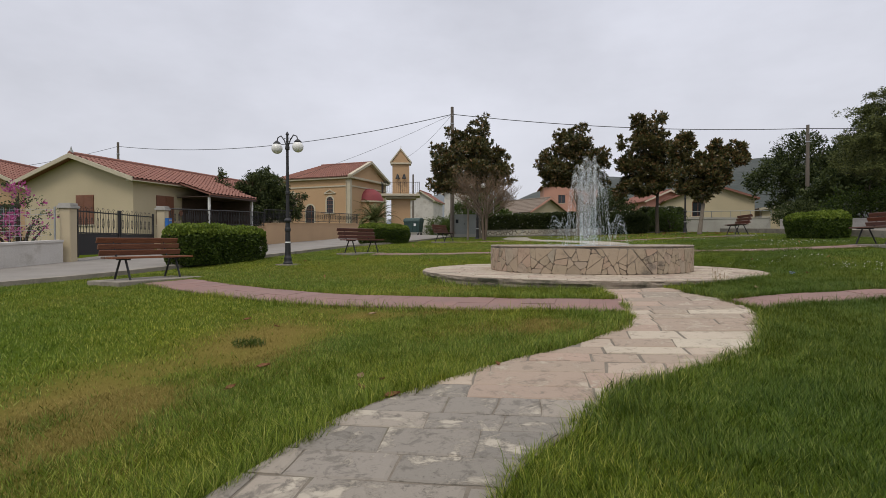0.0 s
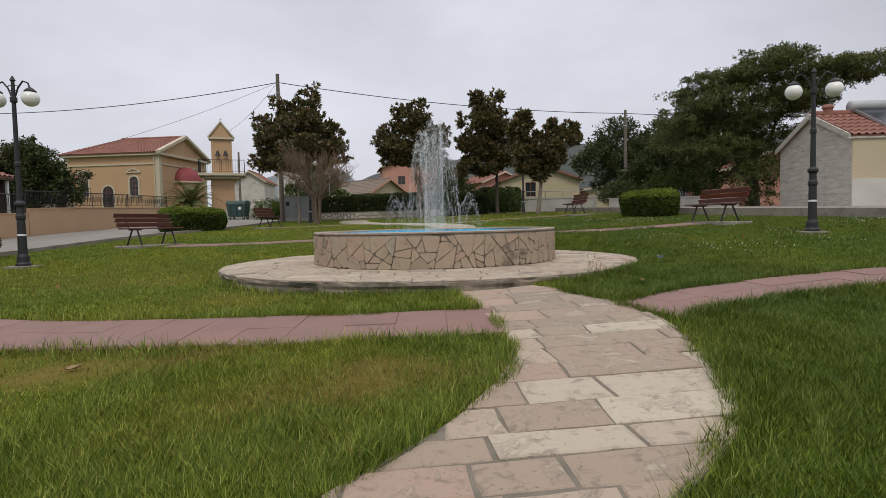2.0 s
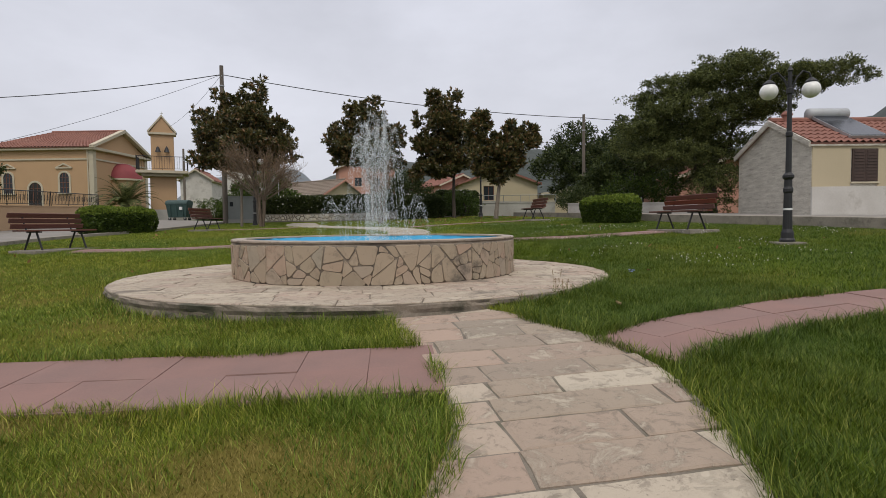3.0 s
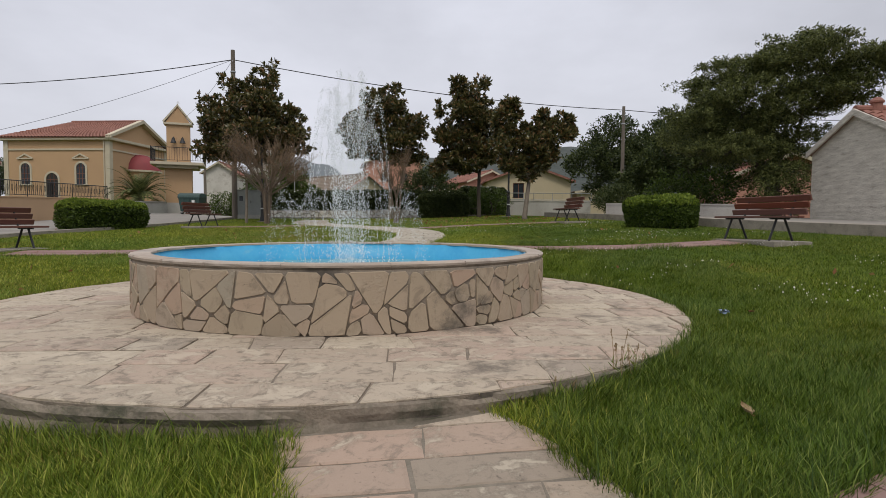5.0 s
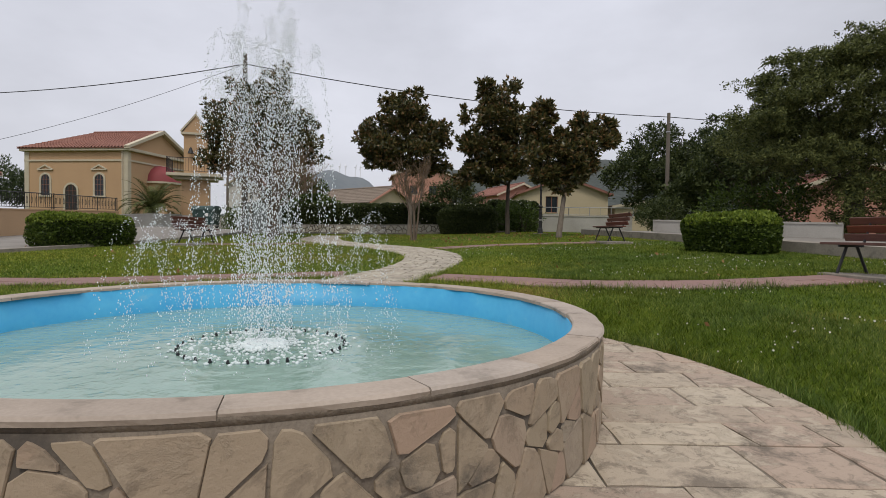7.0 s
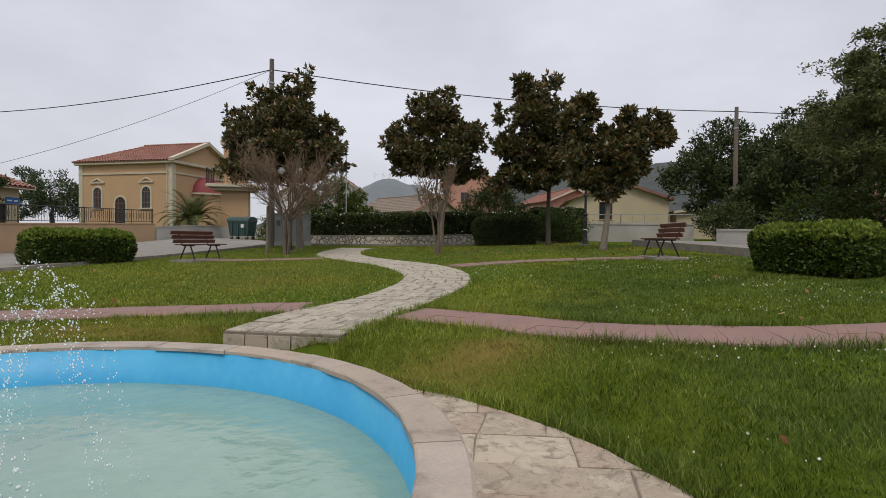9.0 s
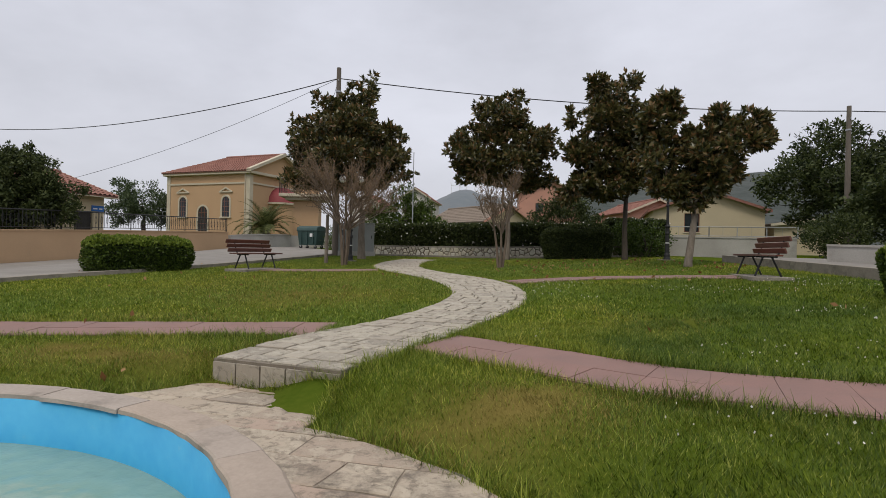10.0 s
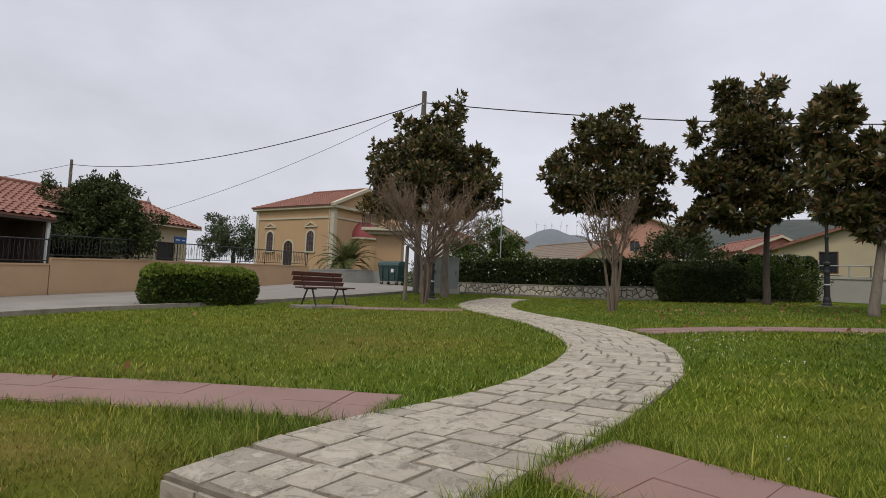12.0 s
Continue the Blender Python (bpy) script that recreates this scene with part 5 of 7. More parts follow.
def church():
    L, W, z = 8.3, 7.2, natural(-9, 48)
    m = frame_of(-16.6, 55.3, 7.6, -3.1, z)
    c = thing("church", "small ochre church with red tiled roof and cream trim", "church", m)
    E = 7.15 - z
    g = Geo()
    g.box(0, 0, -0.5, L, W, E)
    part("wall", g, M["church_wall"], c)
    for x0, x1, y0, y1 in ((-0.06, 0.3, -0.06, 0.3), (L - 0.3, L + 0.06, -0.06, 0.3), (L - 0.3, L + 0.06, W - 0.3, W + 0.06)):
        part("corner_pilaster", Geo().box(x0, y0, -0.2, x1, y1, E), M["cream_trim"], c)
    part("cornice", Geo().box(-0.3, -0.3, E - 0.02, L + 0.3, W + 0.3, E + 0.2, b=0.03), M["cream_trim"], c)
    part("frieze", Geo().box(-0.07, -0.07, E - 0.75, L + 0.07, W + 0.07, E - 0.62), M["cream_trim"], c)
    R = 9.1 - z
    r = Geo()
    o = 0.38
    hip = 2.6
    tiled_slope(r, (-o, -o, E + 0.2), (L + o, -o, E + 0.2), (L + o, W / 2, R), (hip, W / 2, R), 0.26, 0.4)
    tiled_slope(r, (L + o, W + o, E + 0.2), (-o, W + o, E + 0.2), (hip, W / 2, R), (L + o, W / 2, R), 0.26, 0.4)
    tiled_slope(r, (-o, W + o, E + 0.2), (-o, -o, E + 0.2), (hip, W / 2, R), (hip, W / 2, R), 0.26, 0.4)
    part("roof", r, M["tile"], c, "red barrel-tile roof with a hipped end")
    part("ridge", Geo().tube([(hip, W / 2, R + 0.04), (L + o, W / 2, R + 0.04)], 0.12, 8), M["tile"], c)
    gb = Geo().add([(L + 0.02, 0, E + 0.1), (L + 0.02, W, E + 0.1), (L + 0.02, W / 2, R - 0.05), (L - 0.2, 0, E + 0.1), (L - 0.2, W, E + 0.1), (L - 0.2, W / 2, R - 0.05)], [(0, 1, 2), (5, 4, 3), (0, 3, 4, 1), (1, 4, 5, 2), (2, 5, 3, 0)])
    part("gable", gb, M["church_wall"], c)
    rk = Geo()
    for y0, sg in ((-o, 1), (W + o, -1)):
        rk.add([(x, yy, zz) for x in (L + 0.0, L + o + 0.02) for yy, zz in ((y0, E + 0.12), (y0, E + 0.34), (W / 2, R + 0.14), (W / 2, R - 0.12))], [(0, 1, 2, 3), (7, 6, 5, 4), (0, 4, 5, 1), (1, 5, 6, 2), (2, 6, 7, 3), (3, 7, 4, 0)])
    part("raking_cornice", rk, M["cream_trim"], c)
    for s in (1.65, 6.05):
        arched_opening(c, "window", Matrix(), s, 2.25, 0.72, 3.45, M["glass"], M["cream_trim"], True)
    arched_opening(c, "door", Matrix(), 3.75, 0.0, 0.95, 2.6, M["dark"], M["cream_trim"])
    mg = Matrix(((0, -1, 0, L), (1, 0, 0, 0), (0, 0, 1, 0), (0, 0, 0, 1)))
    ap = Geo()
    n = 12
    for i in range(n + 1):
        a = math.pi * i / n
        for k in range(5):
            b = math.pi / 2 * k / 4
            ap.v.append((L + 1.5 * math.sin(a) * math.cos(b), W / 2 - 1.5 * math.cos(a) * math.cos(b), E - 2.0 + 1.35 * math.sin(b)))
    ap.f = [(i * 5 + k, (i + 1) * 5 + k, (i + 1) * 5 + k + 1, i * 5 + k + 1) for i in range(n) for k in range(4)]
    part("apse_dome", ap, M["red_canopy"], c, "dull red half-dome roof over the apse", True)
    aw = Geo()
    for i in range(n):
        a, b = math.pi * i / n, math.pi * (i + 1) / n
        aw.add([(L + 1.4 * math.sin(t), W / 2 - 1.4 * math.cos(t), q) for q in (-0.4, E - 2.0) for t in (a, b)], [(0, 1, 3, 2)])
    part("apse_wall", aw, M["church_wall"], c)
    ac = Geo()
    for i in range(n):
        a, b = math.pi * i / n, math.pi * (i + 1) / n
        ac.add([(L + q * math.sin(t), W / 2 - q * math.cos(t), h) for h in (E - 2.12, E - 1.98) for q in (1.38, 1.58) for t in (a, b)], [(0, 1, 3, 2), (4, 6, 7, 5), (2, 3, 7, 6), (0, 4, 5, 1)])
    part("apse_cornice", ac, M["cream_trim"], c)
    part("downpipe", Geo().tube([(L - 0.35, -0.1, E + 0.1), (L - 0.35, -0.1, 0)], 0.05, 8), M["cream_trim"], c)


church()


def belfry():
    z = natural(-3.7, 48)
    b = thing("belfry", "ochre bell tower with an arched balcony and small bells", "bell tower", frame_of(-3.8, 49.2, 1, 0.05, z))
    part("pillar", Geo().box(-0.85, -0.6, -0.3, 0.85, 0.6, 4.95 - z + 0.2), M["church_wall"], b)
    part("balcony_slab", Geo().box(-1.7, -1.3, 5.1 - z, 1.7, 1.2, 5.32 - z, b=0.03).box(-1.35, -1.0, 4.9 - z, 1.35, 1.0, 5.1 - z, b=0.03), M["cream_trim"], b)
    part("bell_wall", Geo().box(-0.75, -0.35, 5.32 - z, 0.75, 0.35, 8.0 - z), M["church_wall"], b)
    part("cornice", Geo().box(-0.92, -0.5, 8.0 - z, 0.92, 0.5, 8.16 - z, b=0.02), M["cream_trim"], b)
    pd = Geo().add([(-0.8, -0.4, 8.16 - z), (0.8, -0.4, 8.16 - z), (0, -0.4, 9.35 - z), (-0.8, 0.4, 8.16 - z), (0.8, 0.4, 8.16 - z), (0, 0.4, 9.35 - z)], [(0, 1, 2), (5, 4, 3), (0, 3, 4, 1), (1, 4, 5, 2), (2, 5, 3, 0)])
    part("pediment", pd, M["church_wall"], b)
    rk = Geo()
    for sg in (-1, 1):
        rk.add([(sg * 0.9, y, 8.14 - z) for y in (-0.48, 0.48)] + [(0, y, 9.3 - z) for y in (-0.48, 0.48)] + [(sg * 0.98, y, 8.22 - z) for y in (-0.48, 0.48)] + [(0, y, 9.46 - z) for y in (-0.48, 0.48)], [(0, 2, 6, 4), (1, 5, 7, 3), (0, 1, 3, 2), (4, 6, 7, 5)])
    part("raking_cornice", rk, M["cream_trim"], b)
    part("cross", Geo().box(-0.02, -0.02, 9.42 - z, 0.02, 0.02, 9.75 - z).box(-0.1, -0.02, 9.6 - z, 0.1, 0.02, 9.64 - z), M["white"], b)
    for x in (-0.28, 0.3):
        part("bell", Geo().lathe([(0.20, 6.7 - z), (0.17, 6.78 - z), (0.11, 6.95 - z), (0.08, 7.05 - z), (0.02, 7.1 - z)], 14, cx=x, cy=-0.6), M["iron"], b, "dark bronze bell")
        part("bell_bracket", Geo().box(x - 0.02, -0.6, 7.1 - z, x + 0.02, -0.34, 7.14 - z), M["iron"], b)
    rail(b, [(-1.65, 0.9), (-1.65, -1.25), (1.65, -1.25), (1.65, 0.9)], [5.32 - z] * 4, 1.0, 0.16)


def rail(parent, pts, zs, tall, gap, mat=None, post=1.6, scroll=False):
    """Iron railing along points: rails, posts and balusters."""
    mat = mat or M["iron"]
    for (a, b), (za, zb) in zip(zip(pts, pts[1:]), zip(zs, zs[1:])):
        a, b = Vector((*a, za)), Vector((*b, zb))
        up = Vector((0, 0, tall))
        part("top_rail", Geo().tube([a + up, b + up], 0.022, 6), mat, parent)
        part("bottom_rail", Geo().tube([a + up * 0.12, b + up * 0.12], 0.014, 6), mat, parent)
        n = max(1, int((b - a).length / gap))
        for i in range(1, n):
            p = a.lerp(b, i / n)
            if i % max(1, int(post / gap)) == 0:
                part("rail_post", Geo().tube([p, p + up], 0.02, 6), mat, parent)
            else:
                g = Geo().tube([p + up * 0.12, p + up], 0.009, 4)
                if scroll and i % 2:
                    d = (b - a).normalized()
                    g.tube([p + d * 0.05 * math.cos(q) + up * (0.56 + 0.22 * math.sin(q)) for q in [0.6 * j for j in range(12)]], 0.007, 4)
                part("baluster", g, mat, parent)
        part("rail_post", Geo().tube([a, a + up * 1.05], 0.024, 6), mat, parent)
        part("rail_post", Geo().tube([b, b + up * 1.05], 0.024, 6), mat, parent)


belfry()


def gabled_house(name, label, m, W, L, E, R, wall_mat, roof_mat, openings=(), o=0.4, verge=None, base=-0.6):
    """A house whose gable front runs along +x (W wide) and whose ridge runs back along +y (L long)."""
    h = thing(name, label, "house", m)
    front = Geo()
    holes = {k: [(s - w / 2, s + w / 2, h0, h0 + t) for side, s, h0, w, t, *_ in openings if side == k] for k in "fr"}
    mf = wall_with_holes(front, (0, 0), (W, 0), base, E, 0.22, holes["f"])
    mr = wall_with_holes(front, (W, 0.22), (W, L), base, E, 0.22, holes["r"])
    wall_with_holes(front, (W - 0.22, L), (0, L), base, E, 0.22, [])
    wall_with_holes(front, (0, L), (0, 0.22), base, E, 0.22, [])
    for y in (0.0, L - 0.2):
        front.add([(0, y, E), (W, y, E), (W / 2, y, R - 0.06), (0, y + 0.2, E), (W, y + 0.2, E), (W / 2, y + 0.2, R - 0.06)], [(0, 1, 2), (5, 4, 3), (0, 3, 4, 1), (1, 4, 5, 2), (2, 5, 3, 0)])
    part("wall", front, wall_mat, h)
    part("inside", Geo().box(0.3, 0.3, base + 0.1, W - 0.3, L - 0.3, E - 0.1), M["dark"], h)
    k = o * (R - E) / (W / 2)
    r = Geo()
    tiled_slope(r, (W + o, -o, E - k), (W + o, L + o, E - k), (W / 2, L + o, R), (W / 2, -o, R))
    tiled_slope(r, (-o, L + o, E - k), (-o, -o, E - k), (W / 2, -o, R), (W / 2, L + o, R))
    part("roof", r, roof_mat, h)
    part("ridge", Geo().tube([(W / 2, -o, R + 0.05), (W / 2, L + o, R + 0.05)], 0.11, 8), roof_mat, h)
    for sg in (0, 1):
        x0 = -o if sg == 0 else W + o
        for y in (-o - 0.06, L + o):
            vg = Geo().add([(x, yy, zz) for yy in (y, y + 0.06) for x, zz in ((x0, E - k - 0.12), (x0, E - k + 0.06), (W / 2, R + 0.06), (W / 2, R - 0.14))], [(0, 1, 2, 3), (7, 6, 5, 4), (0, 4, 5, 1), (1, 5, 6, 2), (2, 6, 7, 3), (3, 7, 4, 0)])
            part("verge_board", vg, verge or M["cream_trim"], h)
    part("soffit", Geo().box(W, -o, E - k - 0.1, W + o - 0.02, L + o, E - k - 0.04), verge or M["cream_trim"], h)
    for side, s, h0, w, t, *kind in openings:
        mm = mf if side == "f" else mr
        if kind and kind[0] == "door":
            d = new("door")
            d.parent = h
            part("leaf", Geo().box(s - w / 2, 0.1, h0, s + w / 2, 0.14, h0 + t, mm), M["dark"], d)
        else:
            window_part(h, mm, s, h0, w, t, not kind or kind[0] != "bare", leaf=M["wood_and_shade"] if kind and kind[0] == "old" else None)
    return h


# long cream bungalow beside the road, its gable towards the road's bend
za = natural(-14, 24)
mA = frame_of(-20.1, 26.26, 0.958, -0.287, za)
hA = gabled_house("bungalow", "long cream bungalow with red tiled roof and brown shutters", mA, 6.5, 12.8, 4.03 - za, 5.1 - za, M["cream_wall"], M["tile"], [("f", 3.7, 1.1, 1.05, 1.37), ("r", 1.6, 1.1, 1.05, 1.4), ("r", 11.55, 0.25, 0.9, 2.1, "door")])
pr = Geo()
tiled_slope(pr, (8.65, 2.4, 3.40 - za), (8.65, 6.0, 3.40 - za), (6.75, 6.0, 4.0 - za), (6.75, 2.4, 4.0 - za))
part("porch_roof", pr, M["tile"], hA)
part("porch_fascia", Geo().box(8.55, 2.4, 3.26 - za, 8.62, 6.0, 3.36 - za), M["wood_and_shade"], hA)
for y in (2.6, 5.9):
    part("porch_post", Geo().box(8.35, y - 0.05, -0.6, 8.45, y + 0.05, 3.3 - za, b=0.01), M["white"], hA, "slim white post")
# Dark boards added behind the posts: the porch's shade is in their colour.
part("porch_end_wall", Geo().box(6.58, 5.8, -0.6, 8.3, 5.95, 3.26 - za), M["wood_and_shade"], hA)
part("porch_ceiling", Geo().box(6.58, 2.5, 3.27 - za, 8.5, 5.98, 3.31 - za), M["wood_and_shade"], hA)
part("porch_back", Geo().box(6.52, 2.9, -0.2, 6.57, 5.98, 3.35 - za), M["wood_and_shade"], hA, "dark board that stands for the shade inside the porch")
part("wall_lamp", Geo().lathe([(0.03, 1.55), (0.09, 1.6), (0.09, 1.75), (0.04, 1.85)], 10, cx=6.62, cy=2.72), M["shutter"], hA, "small brown wall lamp")
for y in (-0.3, 13.1):
    part("ridge_ornament", Geo().lathe([(0.08, 5.1 - za), (0.11, 5.2 - za), (0.04, 5.36 - za), (0.01, 5.5 - za)], 8, cx=3.25, cy=y), M["cabinet"], hA)
sg = new("blue_sign", mesh_of("blue_sign", Geo().box(0, 0, 0, 0.03, 0.62, 0.26), M["sign"]))
sg.matrix_world = mA @ pose(6.505, 12.15, 3.16 - za)
tagged(sg, "small blue wall sign with white writing", "sign")
for k in range(2):
    part("lettering", Geo().box(0.031, 0.06 + 0.32 * k, 0.09, 0.035, 0.28 + 0.26 * k, 0.15), M["white"], sg, "white letters")

# ochre annexe at the edge of the view
zb = natural(-22, 22)
gabled_house("ochre_house", "orange-plastered house with a red tiled roof", frame_of(-28.8, 27.5, 1, 0.1, zb), 7.5, 9.0, 3.9 - zb, 5.7 - zb, M["yellow_wall"], M["tile"], [("f", 6.2, 1.0, 1.1, 1.2, "bare")])

# stone house on the east side
zs = 1.38
hS = gabled_house("stone_house", "old whitewashed stone house with red tiled roof", frame_of(19.9, 19.8, -0.331, -0.943, zs), 4.1, 9.0, 2.35, 3.35, M["rubble"], M["tile"], [("r", 1.53, 1.05, 0.85, 1.05, "old")], 0.10, M["rubble"])
part("plaster_front", Geo().box(4.1, 0.02, 0.9, 4.125, 1.28, 2.25).box(4.1, 2.18, 0.9, 4.125, 8.9, 2.25).box(4.1, 1.28, 2.12, 4.125, 2.18, 2.25), M["cream_wall"], hS, "flaking cream plaster")
part("plaster_dado", Geo().box(4.1, 0.0, -0.5, 4.16, 8.95, 0.9), M["white_wall"], hS, "whitewashed lower wall")
part("chimney_pot", Geo().lathe([(0.16, 3.25), (0.15, 3.55), (0.19, 3.57), (0.19, 3.62), (0.1, 3.72)], 12, cx=2.1, cy=0.5), M["tile"], hS, "terracotta chimney pot")
# cream house behind the park
zr = natural(22, 48)
gabled_house("cream_house", "cream house with a terracotta roof edge behind a wall", frame_of(20.8, 50.5, 1, -0.30, zr), 7.2, 9.0, 5.0 - zr, 6.3 - zr, M["cream_wall"], M["tile"], [("f", 2.6, 1.45, 1.0, 1.35, "bare")], 0.35, M["tile"])
gabled_house("cream_annexe", "low cream outbuilding with pergola", frame_of(28.4, 48.5, 1, -0.3, zr), 4.5, 5.0, 3.4 - zr + 0.6, 4.3 - zr, M["cream_wall"], M["grey_roof"], [], 0.3)
gabled_house("salmon_house", "salmon-pink house with red tiled roof", frame_of(22.4, 60.0, 1, 0.1, zr), 5.2, 8.0, 5.6 - zr, 6.7 - zr, M["pink_wall"], M["tile"], [("f", 1.6, 1.8, 1.0, 1.2, "bare")], 0.4)
gabled_house("two_storey_house", "tall pink house with a tiled roof beyond the trees", frame_of(17.0, 92.0, 1, -0.1, 2.0), 9.0, 8.0, 8.5, 10.3, M["pink_wall"], M["tile"], [("f", 3, 5.5, 1.2, 1.4, "bare"), ("f", 6, 5.5, 1.2, 1.4, "bare")], 0.5)
# barn with a grey roof, eaves towards the park
gabled_house("barn", "long low barn with a weathered grey roof", frame_of(9.15, 57.0, 0.819, 0.574, 2.0), 5.2, 8.4, 2.35, 3.72, M["cream_wall"], M["grey_roof"], [("f", 3.4, 0.9, 0.8, 0.8, "bare")], 0.4, M["pink_wall"])
gabled_house("white_house", "white two-storey house with a red roof", frame_of(0.2, 84.0, 1, -0.15, 2.0), 3.6, 9.0, 6.6, 7.8, M["white_wall"], M["tile"], [("r", 2.5, 4.2, 1.0, 1.2, "bare")], 0.4)
gabled_house("small_house", "small far house with a red tiled roof", frame_of(-4.6, 72.0, 1, -0.2, 2.0), 3.4, 6.0, 4.6, 5.7, M["white_wall"], M["tile"], [], 0.3)
# ---- west side: garden walls, gate, railings ----
def wall_run(name, pts, tall, thick, mat, label, cap=None, top=None):
    """A garden wall along points, its top following the slope."""
    line = smooth_line(pts, 0.8) if len(pts) > 2 else [Vector((*p, 0)) for p in pts]
    a, b = line, offset_line(line, thick)
    w = setting(name, line_solid(a, b, -0.4, tall), mat, label, "wall")
    if cap:
        c = part("coping", line_solid(offset_line(line, -0.03), offset_line(line, thick + 0.03), tall, tall + 0.06), cap, w, "plain coping")
    return w


wall_run("wall_white", [(-12.2, 7.0), (-10.95, 13.4), (-10.55, 15.1)], 0.62, 0.2, M["white_wall"], "low whitewashed garden wall with stains", M["white_wall"])
for x, y in ((-10.6, 15.4), (-10.35, 20.1)):
    z = natural(x, y)
    p = thing("gate_pier", "plastered gate pier with a stepped cap", "gate pier", pose(x, y, z), "gate piers")
    part("shaft", Geo().box(-0.15, -0.15, -0.3, 0.15, 0.15, 1.55, b=0.012), M["cream_wall"], p)
    part("cap", Geo().box(-0.20, -0.20, 1.55, 0.20, 0.20, 1.63, b=0.01).box(-0.17, -0.17, 1.63, 0.17, 0.17, 1.70, b=0.01), M["grey_wall"], p)
mb = thing("mailbox", "small grey-blue letter box on a gate pier", "mailbox", pose(-10.12, 19.95, natural(-10.3, 20) + 0.9))
part("box", Geo().box(0, -0.14, 0, 0.12, 0.14, 0.36, b=0.01), M["sign"], mb)
part("flap", Geo().box(0.12, -0.1, 0.26, 0.13, 0.1, 0.31), M["steel"], mb)
gate = thing("iron_gate", "ornate black wrought-iron driveway gate, closed", "gate", pose(-10.55, 15.65, natural(-10.5, 17.8), 0, 0, 90))
for k in range(2):
    lf = new("gate_leaf")
    lf.parent = gate
    x0, x1 = 0.05 + 2.1 * k, 2.05 + 2.1 * k
    for x in (x0, x1):
        part("stile", Geo().box(x - 0.025, -0.025, 0.05, x + 0.025, 0.025, 1.5), M["iron"], lf)
    for z in (0.12, 0.75, 1.38):
        part("crossbar", Geo().box(x0, -0.015, z - 0.018, x1, 0.015, z + 0.018), M["iron"], lf)
    part("lower_panel", Geo().box(x0, -0.006, 0.12, x1, 0.006, 0.73), M["iron"], lf, "dark sheet-metal panel")
    bars, scr = Geo(), Geo()
    for i in range(1, 15):
        x = x0 + (x1 - x0) * i / 15
        bars.tube([(x, 0, 0.75), (x, 0, 1.46)], 0.009, 4)
        if i % 2:
            scr.tube([(x + 0.05 * math.cos(q), 0, 1.06 + 0.16 * math.sin(q)) for q in [0.52 * j for j in range(13)]], 0.007, 4)
            scr.tube([(x + 0.05 * math.cos(q), 0, 1.47 + 0.05 * math.sin(q)) for q in [0.52 * j for j in range(7)]], 0.007, 4)
    part("bars", bars, M["iron"], lf)["kind"] = "stuff"
    part("scrollwork", scr, M["iron"], lf)["kind"] = "stuff"
mf = thing("mesh_fence", "wire-mesh fence on steel posts above a garden wall", "fence")
fe = Geo()
pa, pb = Vector((-12.3, 7.0, 0)), Vector((-10.65, 15.1, 0))
for i in range(58):
    q = pa.lerp(pb, i / 57)
    z = natural(q.x, q.y)
    fe.tube([(q.x - 0.1, q.y, z + 0.66), (q.x - 0.1, q.y, z + 1.55)], 0.004, 3)
for k in range(7):
    z0, z1 = natural(pa.x, pa.y), natural(pb.x, pb.y)
    fe.tube([(pa.x - 0.1, pa.y, z0 + 0.68 + 0.14 * k), (pb.x - 0.1, pb.y, z1 + 0.68 + 0.14 * k)], 0.004, 3)
part("mesh", fe, M["steel"], mf)["kind"] = "stuff"
for i in range(5):
    q = pa.lerp(pb, i / 4)
    z = natural(q.x, q.y)
    part("post", Geo().tube([(q.x - 0.12, q.y, z + 0.3), (q.x - 0.12, q.y, z + 1.6)], 0.025, 8), M["steel"], mf)

def stepped_wall(name, pts, tops, thick, mat, label):
    """A garden wall whose top runs straight from height to height."""
    line = [Vector((*p, 0)) for p in pts]
    back = offset_line(line, thick)
    g, c = Geo(), Geo()
    for p, q, z in zip(line, back, tops):
        g.v += [(p.x, p.y, 0.2), (p.x, p.y, z - 0.05), (q.x, q.y, z - 0.05), (q.x, q.y, 0.2)]
        d = (q - p).normalized() * 0.03
        c.v += [(p.x - d.x, p.y - d.y, z - 0.05), (p.x - d.x, p.y - d.y, z), (q.x + d.x, q.y + d.y, z), (q.x + d.x, q.y + d.y, z - 0.05)]
    n = len(pts)
    g.f = [(i * 4 + j, i * 4 + (j + 1) % 4, i * 4 + 4 + (j + 1) % 4, i * 4 + 4 + j) for i in range(n - 1) for j in range(4)] + [(3, 2, 1, 0), (4 * n - 4, 4 * n - 3, 4 * n - 2, 4 * n - 1)]
    c.f = list(g.f)
    w = setting(name, g, mat, label, "wall")
    part("coping", c, mat, w, "plain coping")
    return w


LOW, LOWZ = [(-10.3, 20.3), (-9.95, 24.5), (-9.33, 28.62)], [1.60, 1.76, 1.90]
HIGH, HIGHZ = [(-9.31, 28.64), (-8.68, 31.8), (-7.6, 37.0), (-6.55, 42.2)], [2.09, 2.21, 2.36, 2.50]
stepped_wall("wall_ochre_low", LOW, LOWZ, 0.22, M["yellow_wall"], "low ochre plastered garden wall beside the road")
stepped_wall("wall_ochre_high", HIGH, HIGHZ, 0.22, M["yellow_wall"], "ochre plastered roadside wall with faded stains")
